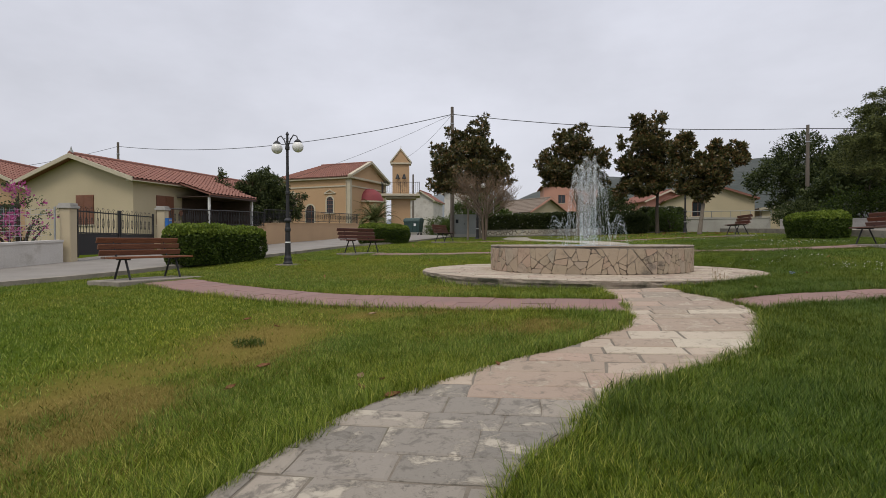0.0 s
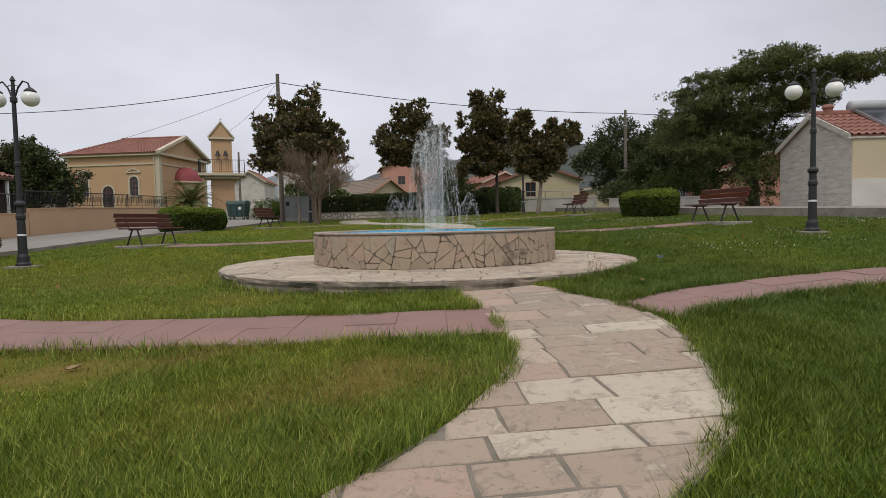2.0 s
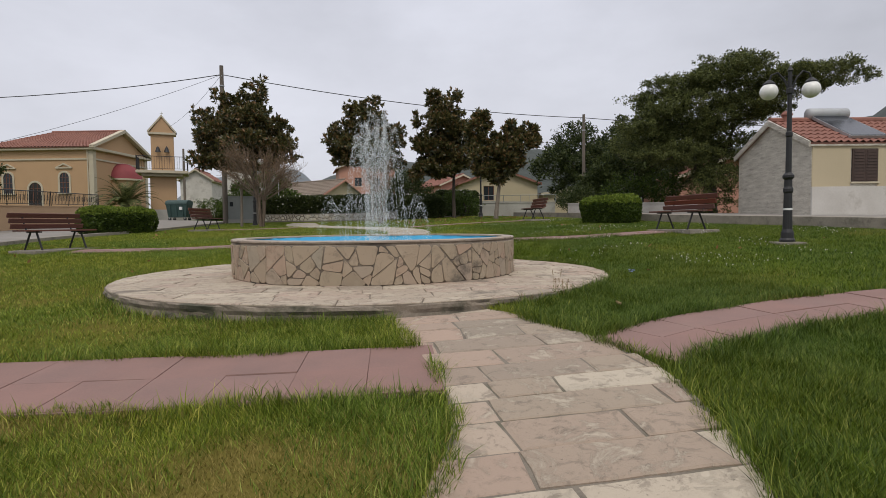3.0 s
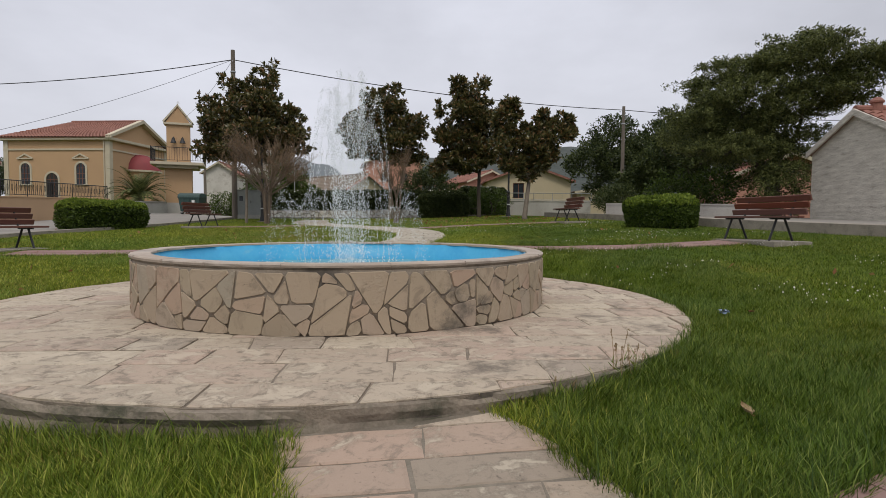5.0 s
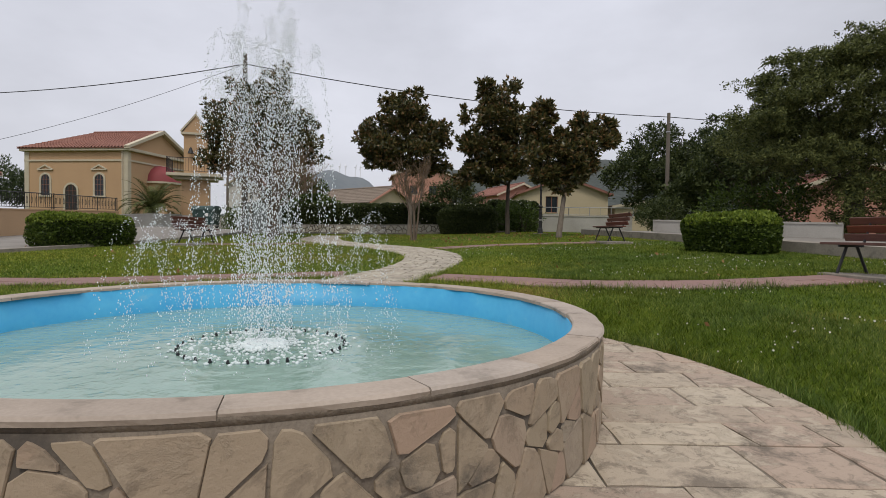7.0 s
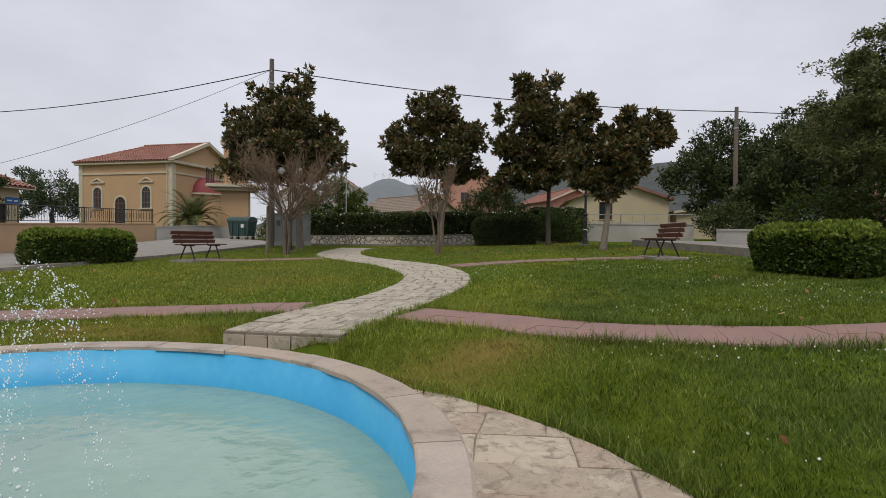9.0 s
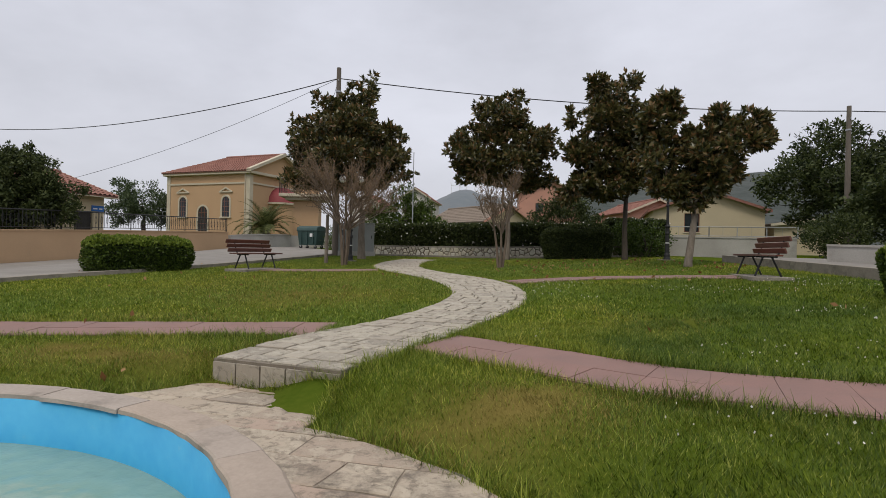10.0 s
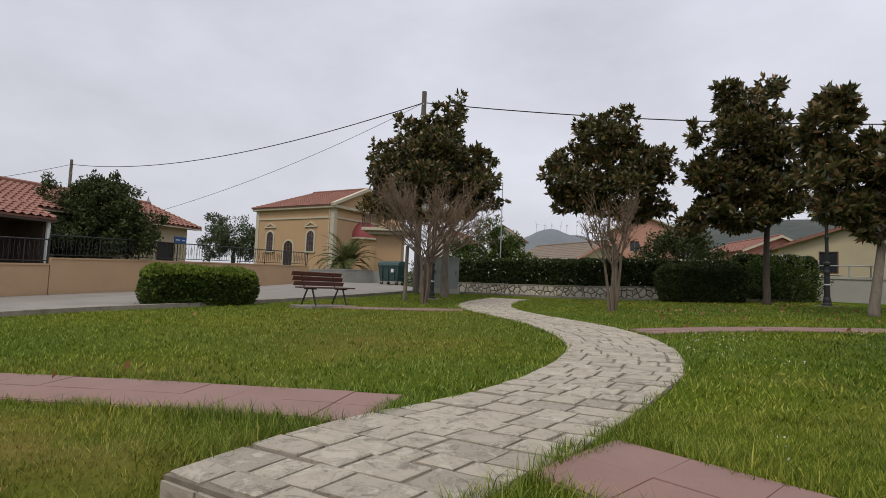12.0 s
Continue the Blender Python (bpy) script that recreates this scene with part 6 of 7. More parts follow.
for pts, zs, tall in ((LOW, LOWZ, 0.74), (HIGH, HIGHZ, 0.70)):
    fr = thing("railing", "black iron railing with scrolls on top of the ochre wall", "railing", group="wall railings")
    rail(fr, [(x - 0.1, y) for x, y in pts], zs, tall, 0.14, post=1.7, scroll=True)
wall_run("wall_grey", [(-6.45, 42.3), (-5.4, 44.6), (-4.3, 47.0)], 0.75, 0.22, M["grey_wall"], "low grey rendered wall below the church", M["grey_wall"])
wall_run("wall_church", [(-4.4, 47.0), (0.5, 47.6)], 0.75, 0.22, M["grey_wall"], "low grey wall behind the rubbish container")


def tree_bush(name, label, x, y, lobes, leaf, per, size, seed, cat="bush", wide=0.45, shell=0.5, droop=0.0):
    z = natural(x, y)
    t = thing(name, label, cat, pose(x, y, z))
    rel = [(l[0] - x, l[1] - y, l[2] - z, *l[3:]) for l in lobes]
    g = Geo()
    rnd = random.Random(seed)
    for l in rel:
        for _ in range(4):
            e = Vector(l[:3]) + Vector((rnd.gauss(0, 0.4) * l[3], rnd.gauss(0, 0.4) * l[4], rnd.gauss(0, 0.4) * l[5]))
            g.tube([(rnd.uniform(-0.1, 0.1), rnd.uniform(-0.1, 0.1), -0.1), tuple(Vector((0, 0, 0.2)).lerp(e, 0.5)), tuple(e)], [0.05, 0.035, 0.012], 5)
    part("stems", g, M["dark_bark"], t)
    leaves_at("foliage", rel, per, size, leaf, t, seed, wide, 0.6, shell, droop)
    return t


bg = tree_bush("bougainvillea", "bougainvillea in pink bloom behind a white garden wall", -12.0, 15.4, [(-12.2, 14.4, 1.5, 0.9, 0.7, 0.5), (-11.8, 15.5, 1.7, 0.6, 0.6, 0.8), (-12.1, 15.4, 2.3, 0.35, 0.35, 0.5)], M["olive_leaf"], 1200, 0.08, 11)
zz = natural(-12.0, 15.4)
leaves_at("blossom", [(-0.2, -1.0, 1.5 - zz, 0.95, 0.75, 0.5), (0.2, 0.1, 1.7 - zz, 0.65, 0.6, 0.85), (-0.1, 0, 2.35 - zz, 0.4, 0.4, 0.5)], 700, 0.08, M["pink_flower"], bg, 12, 0.8, label="pink blossoms")["kind"] = "stuff"
make_tree("orange_tree", "dense dark green citrus tree behind the railing", -10.2, 32.0, [(-9.7, 31.6, 3.4, 1.1, 0.9, 1.2), (-10.62, 32.0, 4.03, 1.47, 1.32, 1.04), (-10.83, 32.0, 4.93, 0.95, 0.86, 0.52), (-10.09, 32.0, 4.62, 0.85, 0.76, 0.61), (-12.74, 32.0, 3.38, 1.07, 0.97, 0.88), (-8.72, 32.0, 3.16, 0.6, 0.54, 0.96), (-12.99, 32.0, 4.73, 0.32, 0.4, 0.54), (-11.8, 32.0, 3.73, 1.21, 1.08, 0.87), (-11.23, 32.0, 2.88, 2.27, 2.04, 0.72), (-9.75, 32.0, 3.45, 1.05, 0.94, 0.93), (-8.27, 32.0, 3.8, 0.23, 0.4, 0.27)],
          0.14, 1.2, M["dark_leaf"], 46000, 0.14, M["dark_bark"], 21, clumps=9)
make_tree("almond_tree", "grey-green tree beside the church", -19.5, 57.0, [(-19.5, 57, 5.4, 2.6, 2.4, 1.9), (-17.8, 56.5, 4.6, 1.5, 1.5, 1.5), (-21.2, 57, 4.4, 1.7, 1.6, 1.4)], 0.2, 1.6, M["olive_leaf"], 12000, 0.20, M["dark_bark"], 23, shell=0.4)


def palm(x, y):
    z = natural(x, y)
    p = thing("palm", "short date palm with arching feathery fronds", "palm", pose(x, y, z))
    part("trunk", Geo().lathe([(0.32, -0.2), (0.36, 0.3), (0.34, 0.8), (0.26, 1.0), (0.1, 1.1)], 12), M["bark"], p)
    rnd = random.Random(4)
    for i in range(48):
        a, tilt, L = i * 2.4, rnd.uniform(0.15, 1.35), rnd.uniform(1.9, 2.8)
        g, pts = Geo(), []
        for k in range(9):
            s = k / 8
            ang = tilt - 1.5 * s * s * (1.3 - tilt * 0.5)
            q = (pts[-1] if pts else Vector((0, 0, 1.0))) + Vector((math.cos(a) * math.cos(ang), math.sin(a) * math.cos(ang), math.sin(ang))) * (L / 8 if pts else 0)
            pts.append(q)
        g.tube(pts, [0.022 - 0.002 * k for k in range(9)], 4)
        side = Vector((-math.sin(a), math.cos(a), 0))
        for k in range(1, 9):
            for h in range(5):
                b = pts[k - 1].lerp(pts[k], h / 5)
                d = (pts[k] - pts[k - 1]).normalized()
                w = 0.42 * math.sin(math.pi * min(1, (k + h / 5) / 9.0)) + 0.08
                for sg in (-1, 1):
                    e = b + side * sg * w * 0.75 + d * w * 0.6 + Vector((0, 0, 0.08 * w))
                    k0 = len(g.v)
                    g.v += [tuple(b - d * 0.026), tuple(b + d * 0.026), tuple(e)]
                    g.f.append((k0, k0 + 1, k0 + 2))
        part("frond", g, M["mimosa"], p)


palm(-5.9, 46.6)

# ---- back of the park: rubble wall and oleanders ----
BW = [(1.9, 38.7), (5.0, 37.2), (9.0, 35.4), (13.2, 34.7)]
bwl = smooth_line(BW, 0.6)
rub = setting("wall_rubble", line_solid(bwl, offset_line(bwl, 0.3), -0.4, 0.42), M["mortar"], "low dry rubble wall of pale stones", "wall")
tot = sum((q - p).length for p, q in zip(bwl, bwl[1:]))
for c in crazy_cells(tot, 0.44, 0.26, 9):
    c = shrink(c, 0.018)
    if len(c) < 3 or min(p[0] for p in c) < 0.02 or max(p[0] for p in c) > tot - 0.02:
        continue
    cx, cy = sum(p[0] for p in c) / len(c), sum(p[1] for p in c) / len(c)
    o = on_line(bwl, cx / tot)
    d = (on_line(bwl, cx / tot + 0.01) - on_line(bwl, cx / tot - 0.01)).normalized()
    m = Matrix(((d.x, 0, d.y, 0), (d.y, 0, -d.x, 0), (0, 1, 0, 0), (0, 0, 0, 1)))
    st = part("stone", Geo().prism([(x - cx, y - cy) for x, y in c], -0.06, 0.05, m, 0.03, 0.03), M["rubble_stone"], rub)
    st.location = (o.x, o.y, natural(o.x, o.y) + cy)
part("capping", line_solid(offset_line(bwl, -0.05), offset_line(bwl, 0.35), 0.42, 0.47), M["kerb"], rub)
setting("kerb_back", strip(smooth_line([(1.3, 38.2), (4.8, 36.3), (8.6, 34.3), (14.6, 33.6)], 0.6), -0.16, 0.0, -0.2, 0.09), M["kerb"], "low concrete kerb at the back of the lawn", "kerb")
for k, (x, y, dx, dy, L, tall) in enumerate(((4.6, 38.6, 0.91, -0.42, 6.4, 1.5), (10.2, 36.3, 0.95, -0.28, 6.0, 1.45), (14.2, 35.6, 0.98, -0.1, 2.6, 1.55))):
    make_hedge(x, y, dx, dy, L, 1.3, tall, 31 + k, "dense oleander hedge with scattered white blossoms", M["dark_leaf"], 22000, 0.12, 260).name = "oleander_hedge"
tree_bush("round_shrub", "rounded green shrub with pink and white flowers", 14.0, 33.4, [(14.0, 33.4, 2.3, 0.9, 0.8, 0.75), (13.3, 34.0, 2.4, 0.9, 0.8, 0.8)], M["hedge"], 6000, 0.10, 41)
tree_bush("conifer_shrub", "dark spreading evergreen behind the hedge", 11.6, 37.8, [(11.6, 37.8, 3.2, 1.9, 1.5, 0.9), (11.6, 37.8, 4.1, 1.2, 1.1, 0.6), (10.6, 37.6, 2.6, 1.5, 1.2, 0.6)], M["dark_leaf"], 11000, 0.14, 42)
make_tree("dense_tree", "leafy green tree beyond the oleanders", 3.2, 46.0, [(3.2, 46.0, 4.2, 1.9, 1.8, 1.6), (4.4, 46.0, 3.4, 1.3, 1.3, 1.2), (1.6, 45.5, 3.2, 1.4, 1.4, 1.1)], 0.15, 1.3, M["hedge"], 13000, 0.17, M["dark_bark"], 43)
tree_bush("shrub", "dark green shrubs beside the rubbish container", -0.2, 44.5, [(-0.4, 44.5, 2.2, 1.2, 1.0, 0.9), (1.0, 44.2, 2.4, 1.1, 1.0, 0.9)], M["hedge"], 6000, 0.13, 44)
for x, y, h in ((3.9, 42.0, 5.6),):
    z = natural(x, y)
    fp = thing("flag_pole", "slim bare metal flagpole", "flagpole", pose(x, y, z))
    part("mast", Geo().tube([(0, 0, -0.2), (0, 0, h)], [0.035, 0.022], 8), M["steel"], fp)
    part("finial", Geo().lathe([(0.01, h), (0.045, h + 0.04), (0.01, h + 0.08)], 8), M["steel"], fp)

# ---- east side ----
wall_run("wall_east_low", [(16.4, 26.5), (17.6, 23.8), (19.2, 21.2)], 0.62, 0.2, M["grey_wall"], "low grey-white wall below dark trees", M["grey_wall"])
wall_run("wall_terrace", [(14.8, 37.2), (17.4, 35.4), (20.2, 33.6)], 0.85, 0.22, M["grey_wall"], "grey rendered wall with a thin rail", M["grey_wall"])
tr = thing("thin_railing", "thin grey metal railing on a grey wall", "railing")
for (xa, ya), (xb, yb) in (((14.8, 37.2), (17.4, 35.4)), ((17.4, 35.4), (20.2, 33.6))):
    rail(tr, [(xa + 0.1, ya + 0.1), (xb + 0.1, yb + 0.1)], [natural(xa, ya) + 0.9, natural(xb, yb) + 0.9], 0.45, 0.55, M["cabinet"], 1.1)
make_tree("mimosa_tree", "wide spreading feathery-leaved tree over the walkway", 21.4, 22.6,
          [(22.6, 22.4, 6.1, 1.9, 1.6, 0.8), (23.6, 22.6, 7.3, 1.8, 1.5, 0.5), (22.4, 22.9, 4.7, 1.6, 1.5, 0.6), (18.0, 22.3, 6.1, 1.3, 1.5, 0.5), (18.9, 22.0, 7.0, 1.3, 1.4, 0.45), (17.4, 22.4, 5.2, 1.0, 1.2, 0.45), (17.7, 22.5, 4.2, 1.0, 1.2, 0.45), (18.8, 22.4, 4.1, 1.3, 1.4, 0.6), (19.6, 22.6, 6.1, 2.4, 2.2, 0.9), (21.6, 21.2, 7.4, 2.4, 2.1, 0.6), (23.9, 18.9, 7.2, 2.3, 1.3, 0.38), (22.0, 20.3, 6.3, 1.4, 1.3, 0.8), (22.4, 19.8, 6.9, 1.7, 1.3, 0.6), (20.2, 22.3, 7.2, 1.6, 1.5, 0.7), (18.4, 23.6, 5.0, 1.6, 1.6, 0.9), (21.2, 21.6, 8.0, 1.5, 1.3, 0.4), (20.2, 22.8, 5.0, 1.9, 1.9, 0.7), (20.4, 22.4, 3.8, 1.8, 1.6, 0.9), (20.4, 21.6, 2.5, 1.3, 1.1, 1.1)],
          0.3, 2.4, M["mimosa"], 150000, 0.115, M["dark_bark"], 51, wide=0.34, shell=0.3, droop=0.3, n=5, tuft=26, clumps=15, flat=0.7)
make_tree("dark_tree", "broad dark evergreen tree behind a timber pole", 27.5, 40.5, [(27.0, 40.5, 6.4, 3.4, 3.0, 2.6), (29.8, 39.0, 6.8, 3.2, 3.0, 2.7), (25.0, 41.0, 5.0, 2.2, 2.0, 2.0), (31.6, 37.5, 5.6, 2.6, 2.4, 2.6), (27.5, 40.0, 3.6, 3.0, 2.5, 1.2)], 0.3, 2.0, M["dark_leaf"], 34000, 0.24, M["dark_bark"], 52)
make_tree("dark_tree", "dark evergreen tree beside the walkway", 24.8, 33.0, [(25.5, 32.5, 5.2, 2.4, 2.4, 2.0), (27.5, 31.0, 6.2, 2.6, 2.4, 2.2), (24.2, 33.6, 4.0, 1.6, 1.6, 1.4)], 0.22, 1.6, M["dark_leaf"], 22000, 0.22, M["dark_bark"], 53)
tree_bush("garden_shrub", "bright green leafy garden shrub behind a low wall", 19.4, 24.5, [(18.6, 25.0, 2.7, 1.0, 0.9, 0.75), (19.8, 23.8, 2.8, 1.1, 0.9, 0.8)], M["hedge"], 6000, 0.13, 54)
tree_bush("shrub", "dark green shrub at the foot of the trees", 20.8, 32.0, [(20.8, 32.0, 2.6, 1.2, 1.1, 0.9)], M["dark_leaf"], 4000, 0.13, 55)
gabled_house("roof_house", "low house with a red tiled roof behind dark trees", frame_of(25.0, 28.5, 0.9, -0.45, natural(25, 28)), 6.0, 7.0, 2.2, 3.4, M["pink_wall"], M["tile"], [], 0.4)


# solar water heater and the plastered front of the stone house
def solar_heater(m):
    s = thing("solar_water_heater", "roof-top solar water heater with a dull grey tank", "water heater", m)
    part("tank", Geo().lathe([(0.02, -0.75), (0.15, -0.74), (0.205, -0.70), (0.205, 0.70), (0.15, 0.74), (0.02, 0.75)], 20, pose(0, 0, 1.0, 0, 90)), M["tank"], s, "dull grey cylinder tank", True)
    part("collector_panel", Geo().box(-0.6, -2.0, -0.05, 0.6, 0.0, 0.05, pose(0, -0.15, 0.85, 28), 0.01), M["solar"], s, "dark glass collector")
    part("panel_frame", Geo().box(-0.63, -2.03, -0.07, 0.63, 0.03, 0.04, pose(0, -0.15, 0.85, 28), 0.01), M["steel"], s)
    for x in (-0.5, 0.5):
        part("strut", Geo().tube([(x, 0, 0.8), (x, 0.1, -0.3)], 0.02, 6), M["steel"], s)


solar_heater(pose(21.1, 17.2, 4.0, 0, 0, -19.3))


# ---- hills beyond the village ----
def ridge(name, mat, radius, depth, prof, rough, seed, label):
    g, n, m = Geo(), 150, 9
    a0, a1 = prof[0][0], prof[-1][0]
    for j in range(m):
        t = j / (m - 1)
        for i in range(n + 1):
            az = a0 + (a1 - a0) * i / n
            for (p, ep), (q, eq) in zip(prof, prof[1:]):
                if p <= az <= q:
                    s = (az - p) / (q - p)
                    s = s * s * (3 - 2 * s)
                    el = ep + (eq - ep) * s
                    break
            r = radius + depth * (t - 1) * 0.8
            h = math.sin(t * math.pi / 2) ** 1.3
            z = radius * math.tan(radians(el)) * h + rough * h * noise.fractal((az * 0.35, t * 4, seed), 1.0, 2.0, 5) + 1
            g.v.append((r * math.sin(radians(az)), r * math.cos(radians(az)), z if j else -5))
    g.f = [(j * (n + 1) + i, j * (n + 1) + i + 1, (j + 1) * (n + 1) + i + 1, (j + 1) * (n + 1) + i) for j in range(m - 1) for i in range(n)]
    setting(name, g, mat, label, "hill", smooth=True)


ridge("backdrop_far_hill", M["far_hill"], 1500, 500, [(-30, 0.4), (-8, 1.2), (-2, 4.4), (2.5, 6.3), (5, 5.6), (9, 3.8), (18, 3.0), (40, 2.0), (70, 0.5)], 8, 2.0, "far hill with a bare top, haze put into its blue-grey colour")
ridge("backdrop_hill", M["hill"], 520, 220, [(-60, 0.3), (-12, 1.0), (0, 2.4), (6, 3.0), (9, 4.6), (13, 6.4), (20, 6.3), (30, 7.2), (40, 7.0), (52, 6.2), (57, 8.0), (64, 11.0), (75, 11.5), (100, 6), (140, 2)], 6, 5.0, "wooded dark green hillside")


TURB = (1.2, 5.9, 157.0)


def turbine(x, y, z, turn):
    w = thing("wind_turbine", "tiny white wind turbine on the far hill", "wind turbine", pose(x, y, z, 0, 0, turn), "wind turbines")
    part("mast", Geo().tube([(0, 0, -25), (0, 0, 17)], [0.9, 0.5], 8), M["white"], w)
    part("nacelle", Geo().box(-0.9, -2, 16.6, 0.9, 2, 18.4, b=0.2), M["white"], w)
    for k in range(3):
        a = turn * 0.05 + 2.094 * k
        part("blade", Geo().tube([(0, -2.2, 17.5), (4 * math.sin(a), -2.2, 17.5 + 4 * math.cos(a)), (11 * math.sin(a), -2.2, 17.5 + 11 * math.cos(a))], [0.5, 0.6, 0.15], 6), M["white"], w)


for k in range(7):
    az = radians(TURB[0] + (TURB[1] - TURB[0]) * (k + 0.25 * math.sin(3 * k)) / 6)
    turbine(1485 * math.sin(az), 1485 * math.cos(az), TURB[2], 30 + 17 * k)
# ---- paving stones, one by one ----
M["edge"] = material("worn_edge_concrete", (0.27, 0.225, 0.175), (0.17, 0.14, 0.11), 0.95, 6.0, 50.0, 0.9, spots=((0.05, 0.052, 0.032), 2.2, 0.47, 0.85), dist=0.02)
M["path_mortar"] = material("path_mortar", (0.215, 0.182, 0.142), (0.135, 0.114, 0.088), 0.95, 6.0, 90.0, 0.6, spots=((0.10, 0.095, 0.06), 2.2, 0.54, 0.7))
for ob in (path_s, path_n):
    ob.data.materials[0] = M["path_mortar"]


def slab(poly, lift, deep, mat, parent, surface, rnd, cham=0.012, name="stone"):
    """A paving stone over a polygon: chamfered top that follows the ground."""
    n = len(poly)
    cx, cy = sum(p[0] for p in poly) / n, sum(p[1] for p in poly) / n
    up = lift + rnd.uniform(-0.004, 0.004)
    tx, ty = rnd.uniform(-0.008, 0.008), rnd.uniform(-0.008, 0.008)
    g = Geo()
    zc = surface(cx, cy)
    z = [surface(x, y) - zc + up + tx * (x - cx) + ty * (y - cy) for x, y in poly]
    rim = shrink(poly, cham)
    if len(rim) != n:
        rim = [(cx + (x - cx) * 0.93, cy + (y - cy) * 0.93) for x, y in poly]
    g.v = [(x - cx, y - cy, k - deep) for (x, y), k in zip(poly, z)] + [(x - cx, y - cy, k - 0.007) for (x, y), k in zip(poly, z)]
    g.v += [(x - cx, y - cy, surface(x, y) - zc + up + tx * (x - cx) + ty * (y - cy)) for x, y in rim]
    g.f = [(k * n + i, k * n + (i + 1) % n, (k + 1) * n + (i + 1) % n, (k + 1) * n + i) for k in range(2) for i in range(n)] + [tuple(2 * n + i for i in range(n))]
    if parent is None:
        return g, (cx, cy, zc)
    ob = part(name, g, mat, parent)
    ob.location = (cx, cy, zc)
    return ob


def rough_quad(poly, rnd, k):
    """A little play in a stone's outline."""
    out = []
    for i, p in enumerate(poly):
        q = poly[(i + 1) % len(poly)]
        n = max(1, min(6, int(math.hypot(q[0] - p[0], q[1] - p[1]) / 0.12)))
        for j in range(n):
            out.append((p[0] + (q[0] - p[0]) * j / n + rnd.uniform(-k, k), p[1] + (q[1] - p[1]) * j / n + rnd.uniform(-k, k)))
    return out


def course_stones(lines, parent, mat, turn, rows, widths, lift, seed, surface):
    """Straight courses of squared stones, cut off along the edges of a winding path."""
    left, right = lines
    rnd = random.Random(seed)
    c, s = math.cos(radians(turn)), math.sin(radians(turn))
    P = [(p.x * c + p.y * s, -p.x * s + p.y * c) for p in list(left) + list(right)]
    n = len(left)
    L, R = P[:n], P[n:]
    centre = (PC[0] * c + PC[1] * s, -PC[0] * s + PC[1] * c)

    def cut(q, line, sign):
        m = (sum(p[0] for p in q) / len(q), sum(p[1] for p in q) / len(q))
        i = min(range(1, len(line) - 1), key=lambda i: (line[i][0] - m[0]) ** 2 + (line[i][1] - m[1]) ** 2)
        dx, dy = line[i + 1][0] - line[i - 1][0], line[i + 1][1] - line[i - 1][1]
        k = math.hypot(dx, dy) * sign
        nx, ny = -dy / k, dx / k
        return clip_half(q, nx, ny, nx * line[i][0] + ny * line[i][1] + rnd.uniform(-0.03, 0.02))

    y = min(p[1] for p in P)
    top = max(p[1] for p in P)
    while y < top:
        d = rnd.uniform(*rows)
        span = [p[0] for p in P if y - 0.5 < p[1] < y + d + 0.5] or [0, 0]
        x, s0, end = min(span) - rnd.uniform(0.1, 0.5), 0.0, max(span) + 0.3
        while x < end:
            w, s1 = rnd.uniform(*widths), rnd.uniform(-0.03, 0.03)
            q = [(x, y), (x + w, y), (x + w + s1, y + d), (x + s0, y + d)]
            x, s0 = x + w, s1
            m = (x - w / 2, y + d / 2)
            for line, sign in ((L, 1), (R, -1)):
                if len(q) > 2:
                    q = cut(q, line, sign)
            if len(q) > 2:
                k = math.hypot(centre[0] - m[0], centre[1] - m[1])
                nx, ny = (centre[0] - m[0]) / k, (centre[1] - m[1]) / k
                q = clip_half(q, nx, ny, nx * centre[0] + ny * centre[1] - PR - 0.03)
            if len(q) < 3:
                continue
            q = shrink(q, rnd.choice((0.003, 0.005, 0.010)))
            if len(q) < 3 or area(q) < 0.008:
                continue
            q = rough_quad(q, rnd, 0.006)
            q = [(a * c - b * s, a * s + b * c) for a, b in q]
            grey = q[0][1] + 0.35 * q[0][0] + rnd.gauss(0, 0.45) < 3.7
            slab(q, lift, 0.05, M["grey_flag"] if grey else mat, parent, surface, rnd)
        y += d


